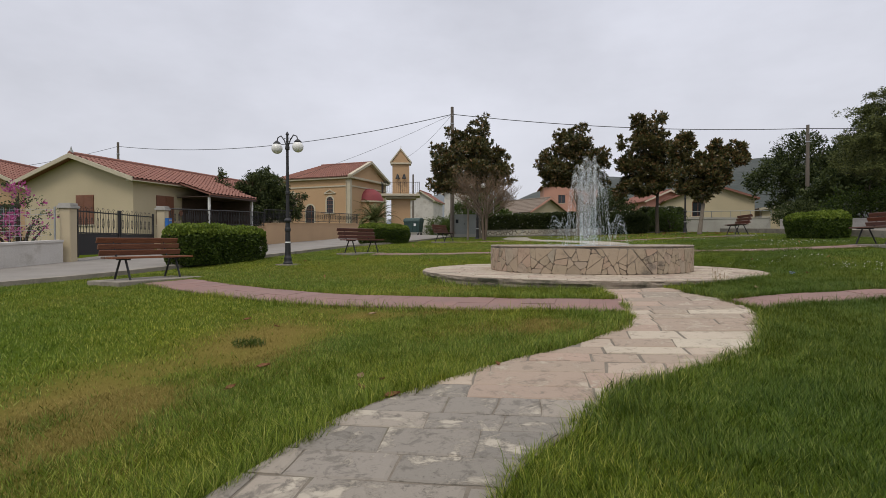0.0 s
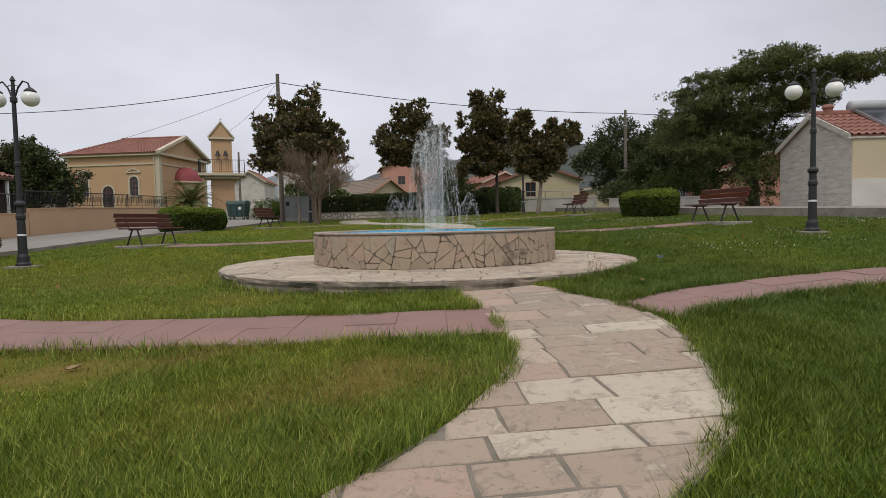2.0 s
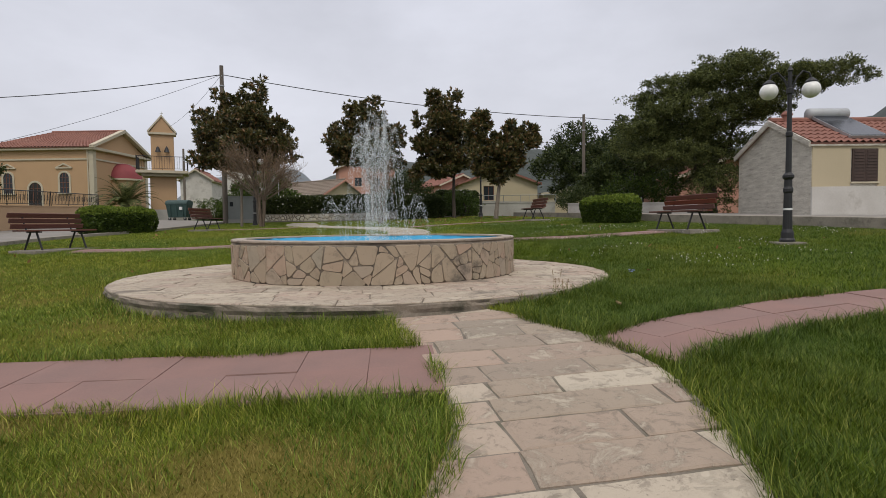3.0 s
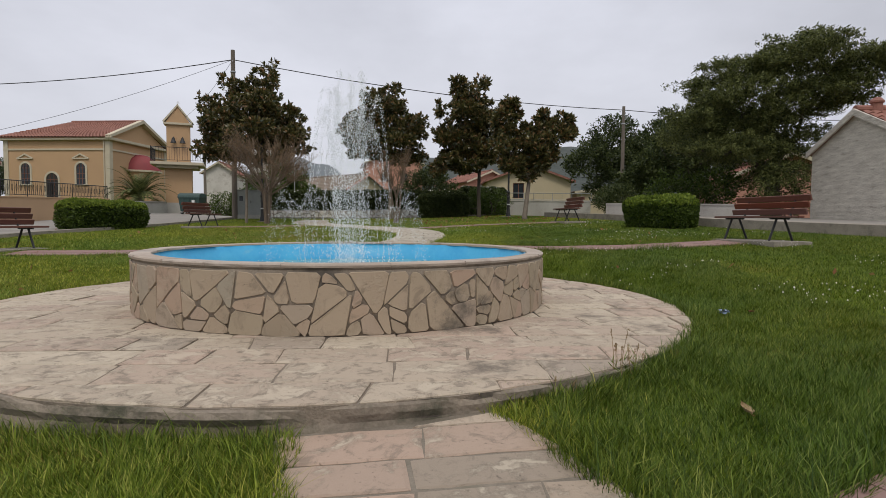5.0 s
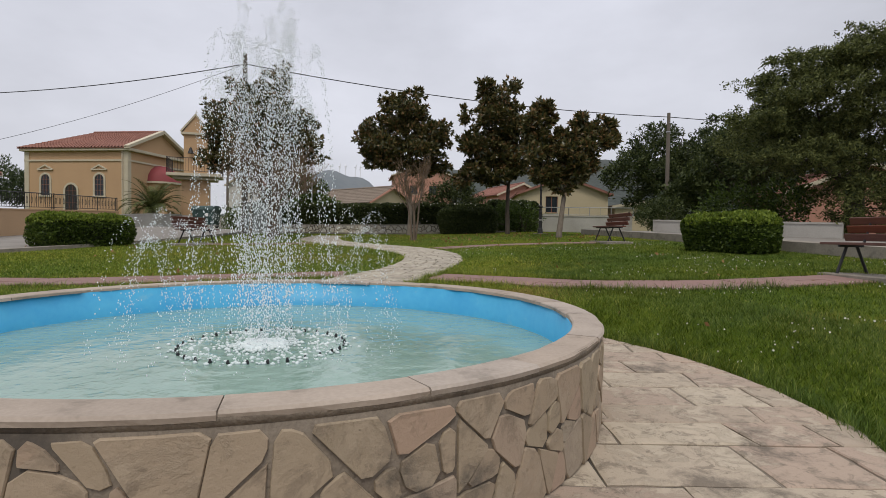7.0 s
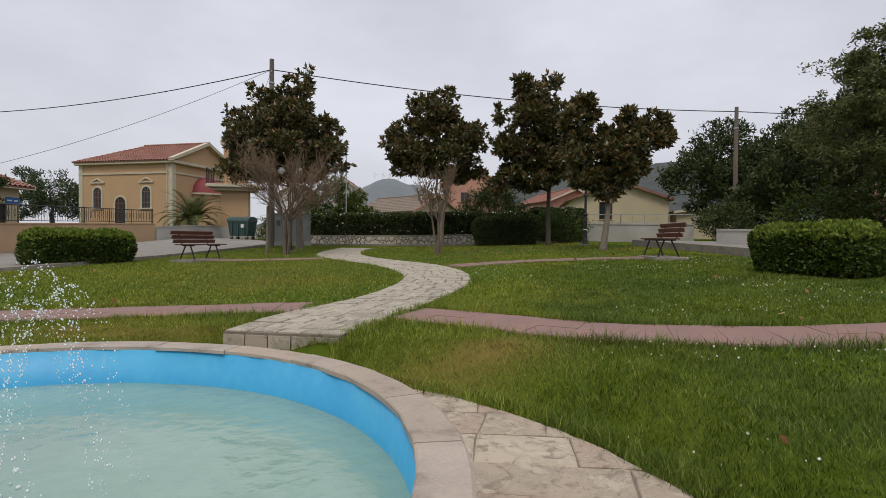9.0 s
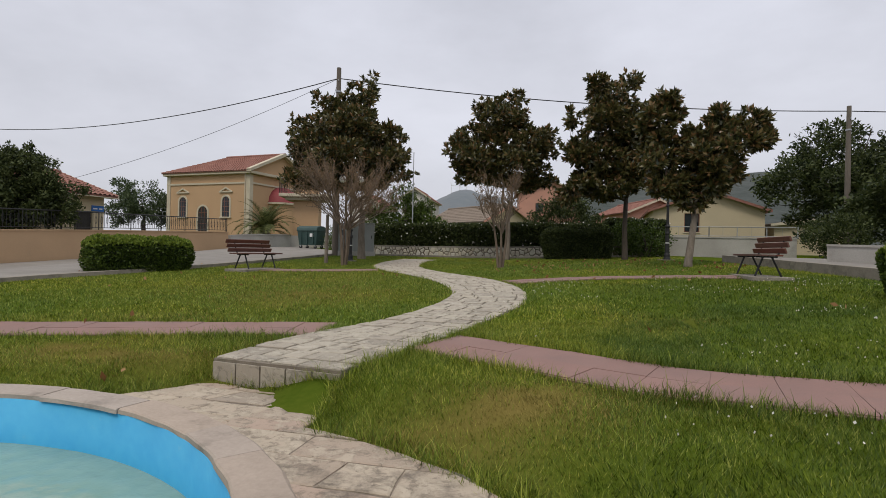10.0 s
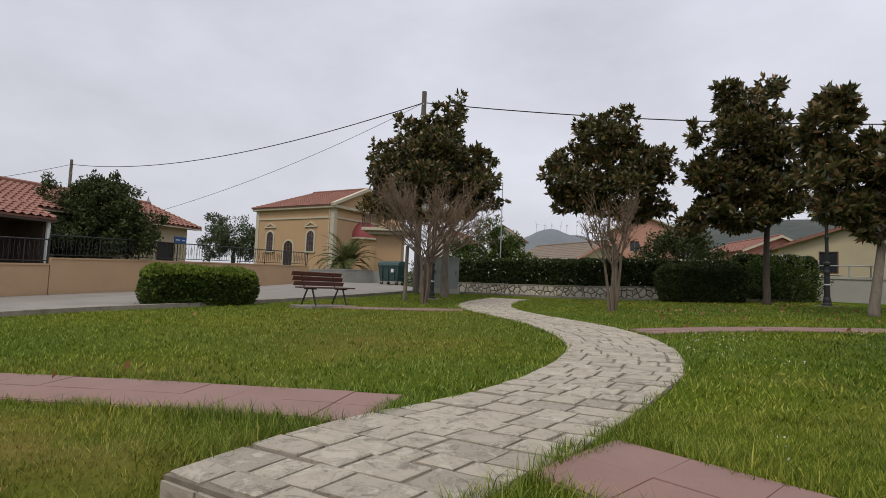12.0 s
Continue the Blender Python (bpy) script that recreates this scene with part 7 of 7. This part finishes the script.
def path_stones(lines, parent, mat, rows, widths, gap, lift, seed, skew, limit=300, height=height):
    left, right = lines
    rnd = random.Random(seed)
    L = sum((q - p).length for p, q in zip(left, left[1:])) * 0.5 + sum((q - p).length for p, q in zip(right, right[1:])) * 0.5
    s, count, rest = 0.0, 0, Geo()
    while s < L - 0.08:
        d = min(rnd.uniform(*rows), L - s)
        u = 0.0
        W = (on_line(left, s / L) - on_line(right, s / L)).length
        sk = rnd.uniform(-skew, skew)
        while u < 1 - 0.03:
            w = rnd.uniform(*widths) / W
            if 1 - u - w < widths[0] * 0.6 / W:
                w = 1 - u
            a, b = s + rnd.uniform(-0.02, 0.02), s + d + rnd.uniform(-0.02, 0.02)
            split = rnd.random() < 0.14 and d > 0.26
            for a0, b0 in (((a, (a + b) / 2), ((a + b) / 2, b)) if split else ((a, b),)):
                c = [(u, a0), (u + w, a0), (u + w, b0), (u, b0)]
                pts = []
                for uu, ss in c:
                    ss = ss + sk * (uu - 0.5)
                    p = on_line(left, ss / L).lerp(on_line(right, ss / L), uu)
                    pts.append((p.x, p.y))
                if area(pts) < 0:
                    pts = pts[::-1]
                pts = shrink(pts, gap * rnd.choice((0.6, 0.9, 1.7)))
                if len(pts) < 3 or area(pts) < 0.006:
                    continue
                pts = rough_quad(pts, rnd, 0.007)
                if count < limit:
                    slab(pts, lift, 0.05, mat, parent, height, rnd)
                else:
                    g, o = slab(pts, lift, 0.05, mat, None, height, rnd)
                    rest.add([(v[0] + o[0], v[1] + o[1], v[2] + o[2]) for v in g.v], g.f)
                count += 1
            u += w
        s += d
    if rest.v:
        m2 = part("far_stones", rest, mat, parent)
        m2["kind"] = "stuff"


course_stones(PATH_S, path_s, M["path_flag"], -11, (0.24, 0.36), (0.28, 0.95), 0.022, 3, height)
APRON = (smooth_line([(2.15, 15.3), (2.75, 15.85), (3.4, 16.38)]), smooth_line([(4.55, 15.05), (4.68, 15.45), (4.72, 15.85)]))
apron = setting("pavement_apron", ribbon(*APRON, PZ - 0.012, 0.1, lambda a, b: 0.0), M["mortar"], "flagstones in front of the low step", "pavement")
path_stones(APRON, apron, M["flagstone"], (0.32, 0.44), (0.4, 0.8), 0.008, PZ, 8, 0.08, 300, lambda a, b: 0.0)
path_stones(PATH_N, path_n, M["white_stone"], (0.20, 0.30), (0.18, 0.44), 0.011, 0.026, 4, 0.06, 300, natural)

rnd = random.Random(12)
ang = radians(-14)
ca, sa = math.cos(ang), math.sin(ang)
y = -PR
while y < PR:
    d = rnd.uniform(0.30, 0.46)
    x = -PR + rnd.uniform(0, 0.4)
    x -= 0.5
    s0 = 0.0
    while x < PR:
        w = rnd.uniform(0.38, 1.0)
        s1 = rnd.choice((0.0, rnd.uniform(-0.06, 0.06)))
        q = [(x, y), (x + w, y), (x + w, y + d), (x, y + d)]
        x += w
        q = [(q[0][0], y), (q[1][0], y), (q[2][0] + s1, y + d), (q[3][0] + s0, y + d)]
        s0 = s1
        for i in range(48):
            t = 2 * math.pi * i / 48
            q = clip_half(q, math.cos(t), math.sin(t), (PR - 0.008 - 0.012 * noise.noise((3 * t, 1.0, 2.0))) * math.cos(math.pi / 48))
            if len(q) < 3:
                break
        if len(q) < 3 or all(math.hypot(a, b) < FR - 0.15 for a, b in q):
            continue
        q = [(PC[0] + a * ca - b * sa, PC[1] + a * sa + b * ca) for a, b in q]
        q = shrink(q, rnd.choice((0.003, 0.005, 0.009)))
        if len(q) < 3 or area(q) < 0.008:
            continue
        slab(q if len(q) > 5 else rough_quad(q, rnd, 0.007), 0.0, 0.06, M["flagstone"], disc, lambda a, b: PZ, rnd)
    y += d
g, n = Geo(), 300
for k, (dr, z) in enumerate(((-0.06, -0.012), (-0.012, -0.012), (-0.002, -0.028), (0.004, -0.06), (-0.012, -0.10), (0.01, -0.16), (0.01, -0.4))):
    for i in range(n):
        a = 2 * math.pi * i / n
        w = noise.fractal((9 * math.cos(a), 9 * math.sin(a), 3.0 * k), 1.0, 2.0, 4)
        r = PR + dr + (0.03 * w if k else 0.0)
        g.v.append((PC[0] + r * math.cos(a), PC[1] + r * math.sin(a), PZ + z + (0.010 * w if 0 < k < 5 else 0.0)))
g.f = [(k * n + i, (k + 1) * n + i, (k + 1) * n + (i + 1) % n, k * n + (i + 1) % n) for k in range(6) for i in range(n)]
part("weathered_edge", g, M["edge"], disc, "worn concrete edge with dark stains")

# wall stones of the fountain
wall_ob = [c for c in fountain.children if c.name.startswith("basin_wall")][0]
CIRC = 2 * math.pi * FR
rnd = random.Random(2)
for c in split_cells(CIRC, H - 0.062, 21):
    c = shrink(c, rnd.choice((0.002, 0.003, 0.004, 0.006, 0.009)))
    if len(c) < 3 or area(c) < 0.001:
        continue
    k = []
    for p0, p1, p2 in zip(c[-1:] + c[:-1], c, c[1:] + c[:1]):
        for o in (p0, p2):
            f = min(0.3, rnd.uniform(0.008, 0.04) / max(1e-6, math.hypot(o[0] - p1[0], o[1] - p1[1])))
            k.append((p1[0] + (o[0] - p1[0]) * f, p1[1] + (o[1] - p1[1]) * f))
    c = rough_quad(k, rnd, 0.004)
    cx, cy = sum(p[0] for p in c) / len(c), sum(p[1] for p in c) / len(c)
    a = cx / FR
    out = rnd.uniform(0.0, 0.008)
    n = len(c)
    g = Geo()
    for k, (rr, f) in enumerate(((FR - 0.02, 1.0), (FR - 0.003 + out * 0.6, 1.0), (FR + 0.002 + out, 0.965))):
        for px, pz in c:
            b = (cx + (px - cx) * f) / FR
            g.v.append((rr * math.cos(b), rr * math.sin(b), cy + (pz - cy) * f))
    g.f = [(k * n + i, k * n + (i + 1) % n, (k + 1) * n + (i + 1) % n, (k + 1) * n + i) for k in range(2) for i in range(n)] + [tuple(2 * n + i for i in range(n))]
    part("stone", g, M["wall_stone"], wall_ob)

# riser of the north step
a, b = PATH_N[0][0], PATH_N[1][0]
rnd = random.Random(6)
for i in range(5):
    p, q = a.lerp(b, i / 5 + 0.006), a.lerp(b, (i + 1) / 5 - 0.006)
    d = (q - p).normalized()
    nrm = Vector((d.y, -d.x, 0))
    za, zb = natural(p.x, p.y), natural(q.x, q.y)
    z0 = PZ - 0.05
    vs = [p - nrm * 0.05, q - nrm * 0.05, q + nrm * 0.02, p + nrm * 0.02]
    g = Geo().add([(v.x, v.y, z0) for v in vs] + [(v.x, v.y, (za + zb) / 2 - 0.02) for v in vs], [(0, 3, 2, 1), (4, 5, 6, 7), (0, 1, 5, 4), (1, 2, 6, 5), (2, 3, 7, 6), (3, 0, 4, 7)])
    part("riser_stone", g, M["white_stone"], path_n)

# pink pavers
for i, (line, w) in enumerate(PINK_LINES):
    parent = bpy.data.objects["path_pink_%d" % (i + 1)]
    parent.data.materials[0] = M["pink_joint"]
    rnd = random.Random(70 + i)
    L = sum((q - p).length for p, q in zip(line, line[1:]))
    n = int(L / 0.42)
    le, ri = offset_line(line, w - 0.02), offset_line(line, -w + 0.02)
    for k in range(n):
        for j in range(2):
            pts = []
            for uu, ss in ((j / 2, k / n), ((j + 1) / 2, k / n), ((j + 1) / 2, (k + 1) / n), (j / 2, (k + 1) / n)):
                p = on_line(le, ss).lerp(on_line(ri, ss), uu)
                pts.append((p.x, p.y))
            if area(pts) < 0:
                pts = pts[::-1]
            pts = shrink(pts, 0.0008)
            if len(pts) >= 3:
                slab(pts, 0.022, 0.04, M["pink"], parent, natural, rnd, 0.002, "paver")


# ---- grass ----
def clear_of_paving(X, Y, margin=0.0):
    """Signed distance to the nearest paved edge: negative on the paving."""
    D = np.hypot(X - PC[0], Y - PC[1]) - PR
    areas = [(left[::3] + left[-1:], right[::3] + right[-1:]) for left, right in (PATH_S, PATH_N, APRON)]
    areas += [(offset_line(line, w)[::3] + offset_line(line, w)[-1:], offset_line(line, -w)[::3] + offset_line(line, -w)[-1:]) for line, w in PINK_LINES]
    for left, right in areas:
        P = [(p.x, p.y) for p in left] + [(p.x, p.y) for p in right[::-1]]
        xs, ys = [p[0] for p in P], [p[1] for p in P]
        q = np.where((X > min(xs) - 0.6) & (X < max(xs) + 0.6) & (Y > min(ys) - 0.6) & (Y < max(ys) + 0.6))[0]
        if len(q) == 0:
            continue
        x, y = X[q], Y[q]
        best, inside = np.full(len(q), 9.0), np.zeros(len(q), bool)
        for (ax, ay), (bx, by) in zip(P, P[1:] + P[:1]):
            dx, dy = bx - ax, by - ay
            t = np.clip(((x - ax) * dx + (y - ay) * dy) / (dx * dx + dy * dy + 1e-9), 0, 1)
            best = np.minimum(best, np.hypot(x - ax - t * dx, y - ay - t * dy))
            cross = ((ay > y) != (by > y)) & (x < (bx - ax) * (y - ay) / (by - ay + 1e-12) + ax)
            inside ^= cross
        D[q] = np.minimum(D[q], np.where(inside, -best, best))
    return D


def grass(name, x0, x1, y0, y1, per, tall, wide, seed, label, keep=None, plain=False):
    rnd = np.random.default_rng(seed)
    n = int((x1 - x0) * (y1 - y0) * per)
    X, Y = rnd.uniform(x0, x1, n), rnd.uniform(y0, y1, n)
    q = np.ones(n, bool) if keep is None else keep(X, Y)
    X, Y = X[q], Y[q]
    D = clear_of_paving(X, Y)
    q = D > -0.015 - 0.055 * rnd.random(len(X)) - 0.05 * np.sin(X * 5.3 + 2 * np.sin(Y * 3.1)) * np.sin(Y * 4.7)
    X, Y, D = X[q], Y[q], D[q]
    tuft = np.array([noise.noise((x * 1.3, y * 1.3, 1.0)) for x, y in zip(X, Y)])
    parched = np.array([dryness(x, y) for x, y in zip(X, Y)])
    dead = rnd.random(len(X)) < np.clip(parched * 1.25, 0, 0.97)
    h = tall * rnd.uniform(0.5, 1.25, len(X)) * (1 + 0.3 * tuft) * (1 + 0.45 * np.exp(-(np.maximum(D, 0) / 0.18) ** 2)) * np.where(dead, 0.55, 1.0)
    Z = np.array([height(x, y) for x, y in zip(X, Y)]) - 0.01
    comb = np.array([noise.noise((x * 2.6, y * 2.6, 8.0)) for x, y in zip(X, Y)])
    a = 1.2 + 7.0 * comb + rnd.normal(0, 1.6, len(X))
    lean = rnd.uniform(0.3, 1.15, len(X)) * h
    w = wide * rnd.uniform(0.6, 1.3, len(X))
    b = a + np.pi / 2 + rnd.normal(0, 0.5, len(X))
    P = np.stack([X, Y, Z], 1)
    side = np.stack([np.cos(b) * w, np.sin(b) * w, 0 * w], 1)
    m1 = P + np.stack([np.cos(a) * lean * 0.3, np.sin(a) * lean * 0.3, h * 0.6], 1)
    tip = P + np.stack([np.cos(a) * lean, np.sin(a) * lean, h], 1)
    V = np.stack([P - side, P + side, m1 + side * 0.7, m1 - side * 0.7, tip], 1)
    lush = ~dead & (Y + 1.5 * tuft < 23) & (X + 0.8 * tuft + rnd.normal(0, 0.35, len(X)) > np.interp(Y, [0, 3, 5, 8, 12, 17, 23], [0.2, 1.0, 2.4, 3.2, 5.9, 7.6, 9.0]))
    for flag, nm, mat in ((~dead & ~lush, name, M["grass"]), (lush, name + "_lush", M["lush_grass"]), (dead, name + "_dry", M["dry_grass"])):
        v = V[flag].reshape(-1, 3)
        k = np.arange(flag.sum()) * (3 if plain else 5)
        if plain:
            v = V[flag][:, (0, 1, 4)].reshape(-1, 3)
        me = bpy.data.meshes.new(nm)
        nv, nf = len(v), len(k)
        if nf == 0:
            continue
        me.vertices.add(nv)
        me.vertices.foreach_set("co", v.ravel().astype(np.float32))
        loops = np.stack([k, k + 1, k + 2], 1).ravel() if plain else np.concatenate([np.stack([k, k + 1, k + 2, k + 3], 1).ravel(), np.stack([k + 3, k + 2, k + 4], 1).ravel()])
        me.loops.add(len(loops))
        me.loops.foreach_set("vertex_index", loops.astype(np.int32))
        me.polygons.add(nf if plain else 2 * nf)
        starts = np.arange(nf) * 3 if plain else np.concatenate([np.arange(nf) * 4, nf * 4 + np.arange(nf) * 3])
        me.polygons.foreach_set("loop_start", starts.astype(np.int32))
        me.update(calc_edges=True)
        me.materials.append(mat)
        tagged(new(nm, me), "dry straw-coloured grass in worn patches" if mat is M["dry_grass"] else label, "grass", kind="stuff")


def inside_kerbs(X, Y):
    kl = np.interp(Y, [p.y for p in KERB_L], [p.x for p in KERB_L])
    kr = np.interp(Y, [p.y for p in KERB_R], [p.x for p in KERB_R])
    return (X > kl + 0.03) & (X < kr - 0.03) & (Y < np.interp(X, [-5, 1.3, 4.8, 8.6, 14.6], [40, 38, 36.2, 34.2, 33.5]))


near = lambda X, Y: inside_kerbs(X, Y) & (np.abs(X - np.interp(Y, [-1, 2, 4, 6, 8, 12, 16, 20], [-0.9, -0.4, 0.9, 2.5, 3.4, 5.0, 4.6, 6.0])) < 3.4)
grass("grass_near", -4, 7.5, 0.6, 9.0, 14000, 0.054, 0.0031, 1, "green lawn grass beside the path", near, True)
grass("grass_terrace", 0.5, 8.5, 9.0, 18.0, 8000, 0.05, 0.0032, 2, "green lawn grass round the fountain terrace", near, True)
grass("grass_mid", -9, 14, 0, 19, 2600, 0.045, 0.0052, 3, "mown lawn grass across the park", lambda X, Y: inside_kerbs(X, Y) & ~near(X, Y), True)
grass("grass_far", -5, 15, 18, 38, 1000, 0.05, 0.008, 4, "mown lawn grass under the trees", inside_kerbs, True)
grass("grass_tufts", -4, 9.5, 0.8, 17.5, 1100, 0.090, 0.0030, 5, "taller grass along the paving edges", lambda X, Y: inside_kerbs(X, Y) & (clear_of_paving(X, Y) < 0.20))

rnd = np.random.default_rng(9)
pts = np.stack([rnd.uniform(6.5, 13.2, 2600), rnd.uniform(8.5, 23, 2600)], 1)
w = np.array([noise.noise((x * 0.6, y * 0.6, 9.0)) for x, y in pts]) > 0.12
pts = pts[w & (clear_of_paving(pts[:, 0], pts[:, 1]) > 0.1)]
P = [(x, y, height(x, y) + 0.075) for x, y in pts]
tagged(part("clover_flowers", leaf_cloud(P, [(0, 0, 1)] * len(P), 0.018, rnd, 1.0, 2.0), M["white_flower"]), "tiny white clover flowers in the lawn", "flowers", kind="stuff")
pts = np.stack([rnd.uniform(-4, 12, 90), rnd.uniform(10, 30, 90)], 1)
pts = np.concatenate([pts, np.stack([rnd.uniform(7, 14, 160), rnd.uniform(25, 32, 160)], 1)])
pts = pts[clear_of_paving(pts[:, 0], pts[:, 1]) > -0.25]
P = [(x, y, height(x, y) + 0.06) for x, y in pts]
tagged(part("fallen_leaves", leaf_cloud(P, [(0.4, 0.2, 0.0)] * len(P), 0.10, rnd, 0.55, 0.4, 0.2), M["dry_leaf"]), "dry brown leaves fallen on the lawn", "leaves", kind="stuff")


def fallen_leaf(x, y, turn, size, pale=False):
    """A curled dry leaf lying on the grass."""
    g = Geo()
    n, m = 8, 4
    for i in range(n + 1):
        t = i / n
        w = 0.26 * math.sin(math.pi * t ** 0.8) + 0.004
        for j in range(-m, m + 1):
            v = j / m
            g.v.append((size * (t - 0.5), size * w * v, size * (0.16 * v * v + 0.22 * (t - 0.5) ** 2 + 0.02 * math.sin(9 * t + 4 * v))))
    k = 2 * m + 1
    g.f = [(i * k + j, i * k + j + 1, (i + 1) * k + j + 1, (i + 1) * k + j) for i in range(n) for j in range(2 * m)]
    ob = thing("fallen_leaf", "pale dry leaf lying in the grass" if pale else "curled brown dry leaf lying in the grass", "leaf", pose(x, y, height(x, y) + 0.02, 12, -8, turn), "fallen leaves")
    part("blade", g, M["tan_leaf"] if pale else M["dead_leaf"], ob)
    part("stalk", Geo().tube([(-0.5 * size, 0, 0.055 * size), (-0.72 * size, 0.04 * size, 0.12 * size)], 0.0025, 5), M["dead_leaf"], ob)


M["tan_leaf"] = material("tan_leaf", (0.34, 0.25, 0.14), (0.26, 0.17, 0.09), 0.7, 18.0, 90.0, 0.3)
M["dead_leaf"] = material("dead_leaf", (0.14, 0.05, 0.02), (0.26, 0.12, 0.05), 0.8, 18.0, 90.0, 0.3, spots=((0.07, 0.035, 0.025), 20.0, 0.56, 0.6))
for x, y, turn, size, pale in ((-1.51, 4.56, 20, 0.17, False), (-0.64, 4.19, 80, 0.15, True), (-0.59, 3.91, 130, 0.16, False), (-0.46, 4.10, 250, 0.13, False), (-2.43, 6.75, 40, 0.14, False), (-1.92, 6.26, 160, 0.12, False), (-0.9, 6.9, 10, 0.16, True), (0.44, 4.42, 100, 0.12, False), (-1.57, 4.0, 60, 0.14, False), (4.9, 8.83, 30, 0.15, False), (6.52, 9.73, 200, 0.14, False), (4.58, 7.96, 70, 0.17, True), (-0.35, 3.72, 15, 0.17, False)):
    fallen_leaf(x, y, turn, size * 0.66, pale)

scrap = thing("plastic_scrap", "crumpled scrap of blue and white plastic in the grass", "litter", pose(6.31, 9.83, height(6.31, 9.83) + 0.035) @ Matrix.Scale(0.62, 4))
rnd = random.Random(3)
for k in range(2):
    g = Geo()
    for i in range(6):
        for j in range(5):
            g.v.append((0.026 * (i - 2.5) + rnd.gauss(0, 0.006), 0.022 * (j - 2) + rnd.gauss(0, 0.006), 0.02 + 0.03 * k + rnd.gauss(0, 0.012)))
    g.f = [(i * 5 + j, i * 5 + j + 1, (i + 1) * 5 + j + 1, (i + 1) * 5 + j) for i in range(5) for j in range(4)]
    part("crumple", g, M["litter"], scrap)


def weed(x, y, tall, stems, seed):
    """Weeds with thin stalks and seed heads at the paving's edge."""
    r = random.Random(seed)
    w = thing("weed", "tall thin weed with seed heads at the paving edge", "weed", pose(x, y, height(x, y) - 0.01), "weeds")
    for i in range(stems):
        h, a = tall * r.uniform(0.5, 1.0), r.uniform(0, 6.28)
        bx, by = r.gauss(0, 0.05), r.gauss(0, 0.03)
        tip = (bx + 0.12 * h * math.cos(a), by + 0.12 * h * math.sin(a), h)
        part("stalk", Geo().tube([(bx, by, 0), (bx + 0.02 * math.cos(a), by, h * 0.5), tip], [0.0024, 0.002, 0.0012], 5), M["tan_leaf"], w)
        q = np.random.default_rng(seed * 10 + i)
        P = [(bx + (tip[0] - bx) * s + q.normal(0, 0.004), by + (tip[1] - by) * s + q.normal(0, 0.004), h * s) for s in q.uniform(0.82, 1.02, 14)]
        part("seed_head", leaf_cloud(P, [(0, 0, 1)] * 14, 0.016, q, 0.4, 1.2), M["tan_leaf"], w, "brown seed head")
        P = [(bx + q.normal(0, 0.02), by + q.normal(0, 0.02), h * s) for s in q.uniform(0.05, 0.5, 5)]
        part("foliage", leaf_cloud(P, [(math.cos(a), math.sin(a), 0.6)] * 5, 0.055, q, 0.16, 0.8), M["weed"], w)


weed(4.31, 8.62, 0.34, 6, 4)
weed(4.52, 8.69, 0.20, 5, 6)
weed(3.88, 8.46, 0.15, 5, 8)
q = np.random.default_rng(44)
a, rr = q.uniform(0, 6.28, 260), 0.17 * np.sqrt(q.random(260))
P = [(-1.94 + u * math.cos(b), 5.42 + 0.7 * u * math.sin(b), height(-1.94, 5.42) + 0.01 + 0.05 * float(q.random())) for u, b in zip(rr, a)]
tagged(part("grass_clump", leaf_cloud(P, [(0, 0, 1)] * 260, 0.09, q, 0.07, 0.5), M["hedge"]), "dark green clump of coarse grass in the lawn", "grass", kind="stuff")
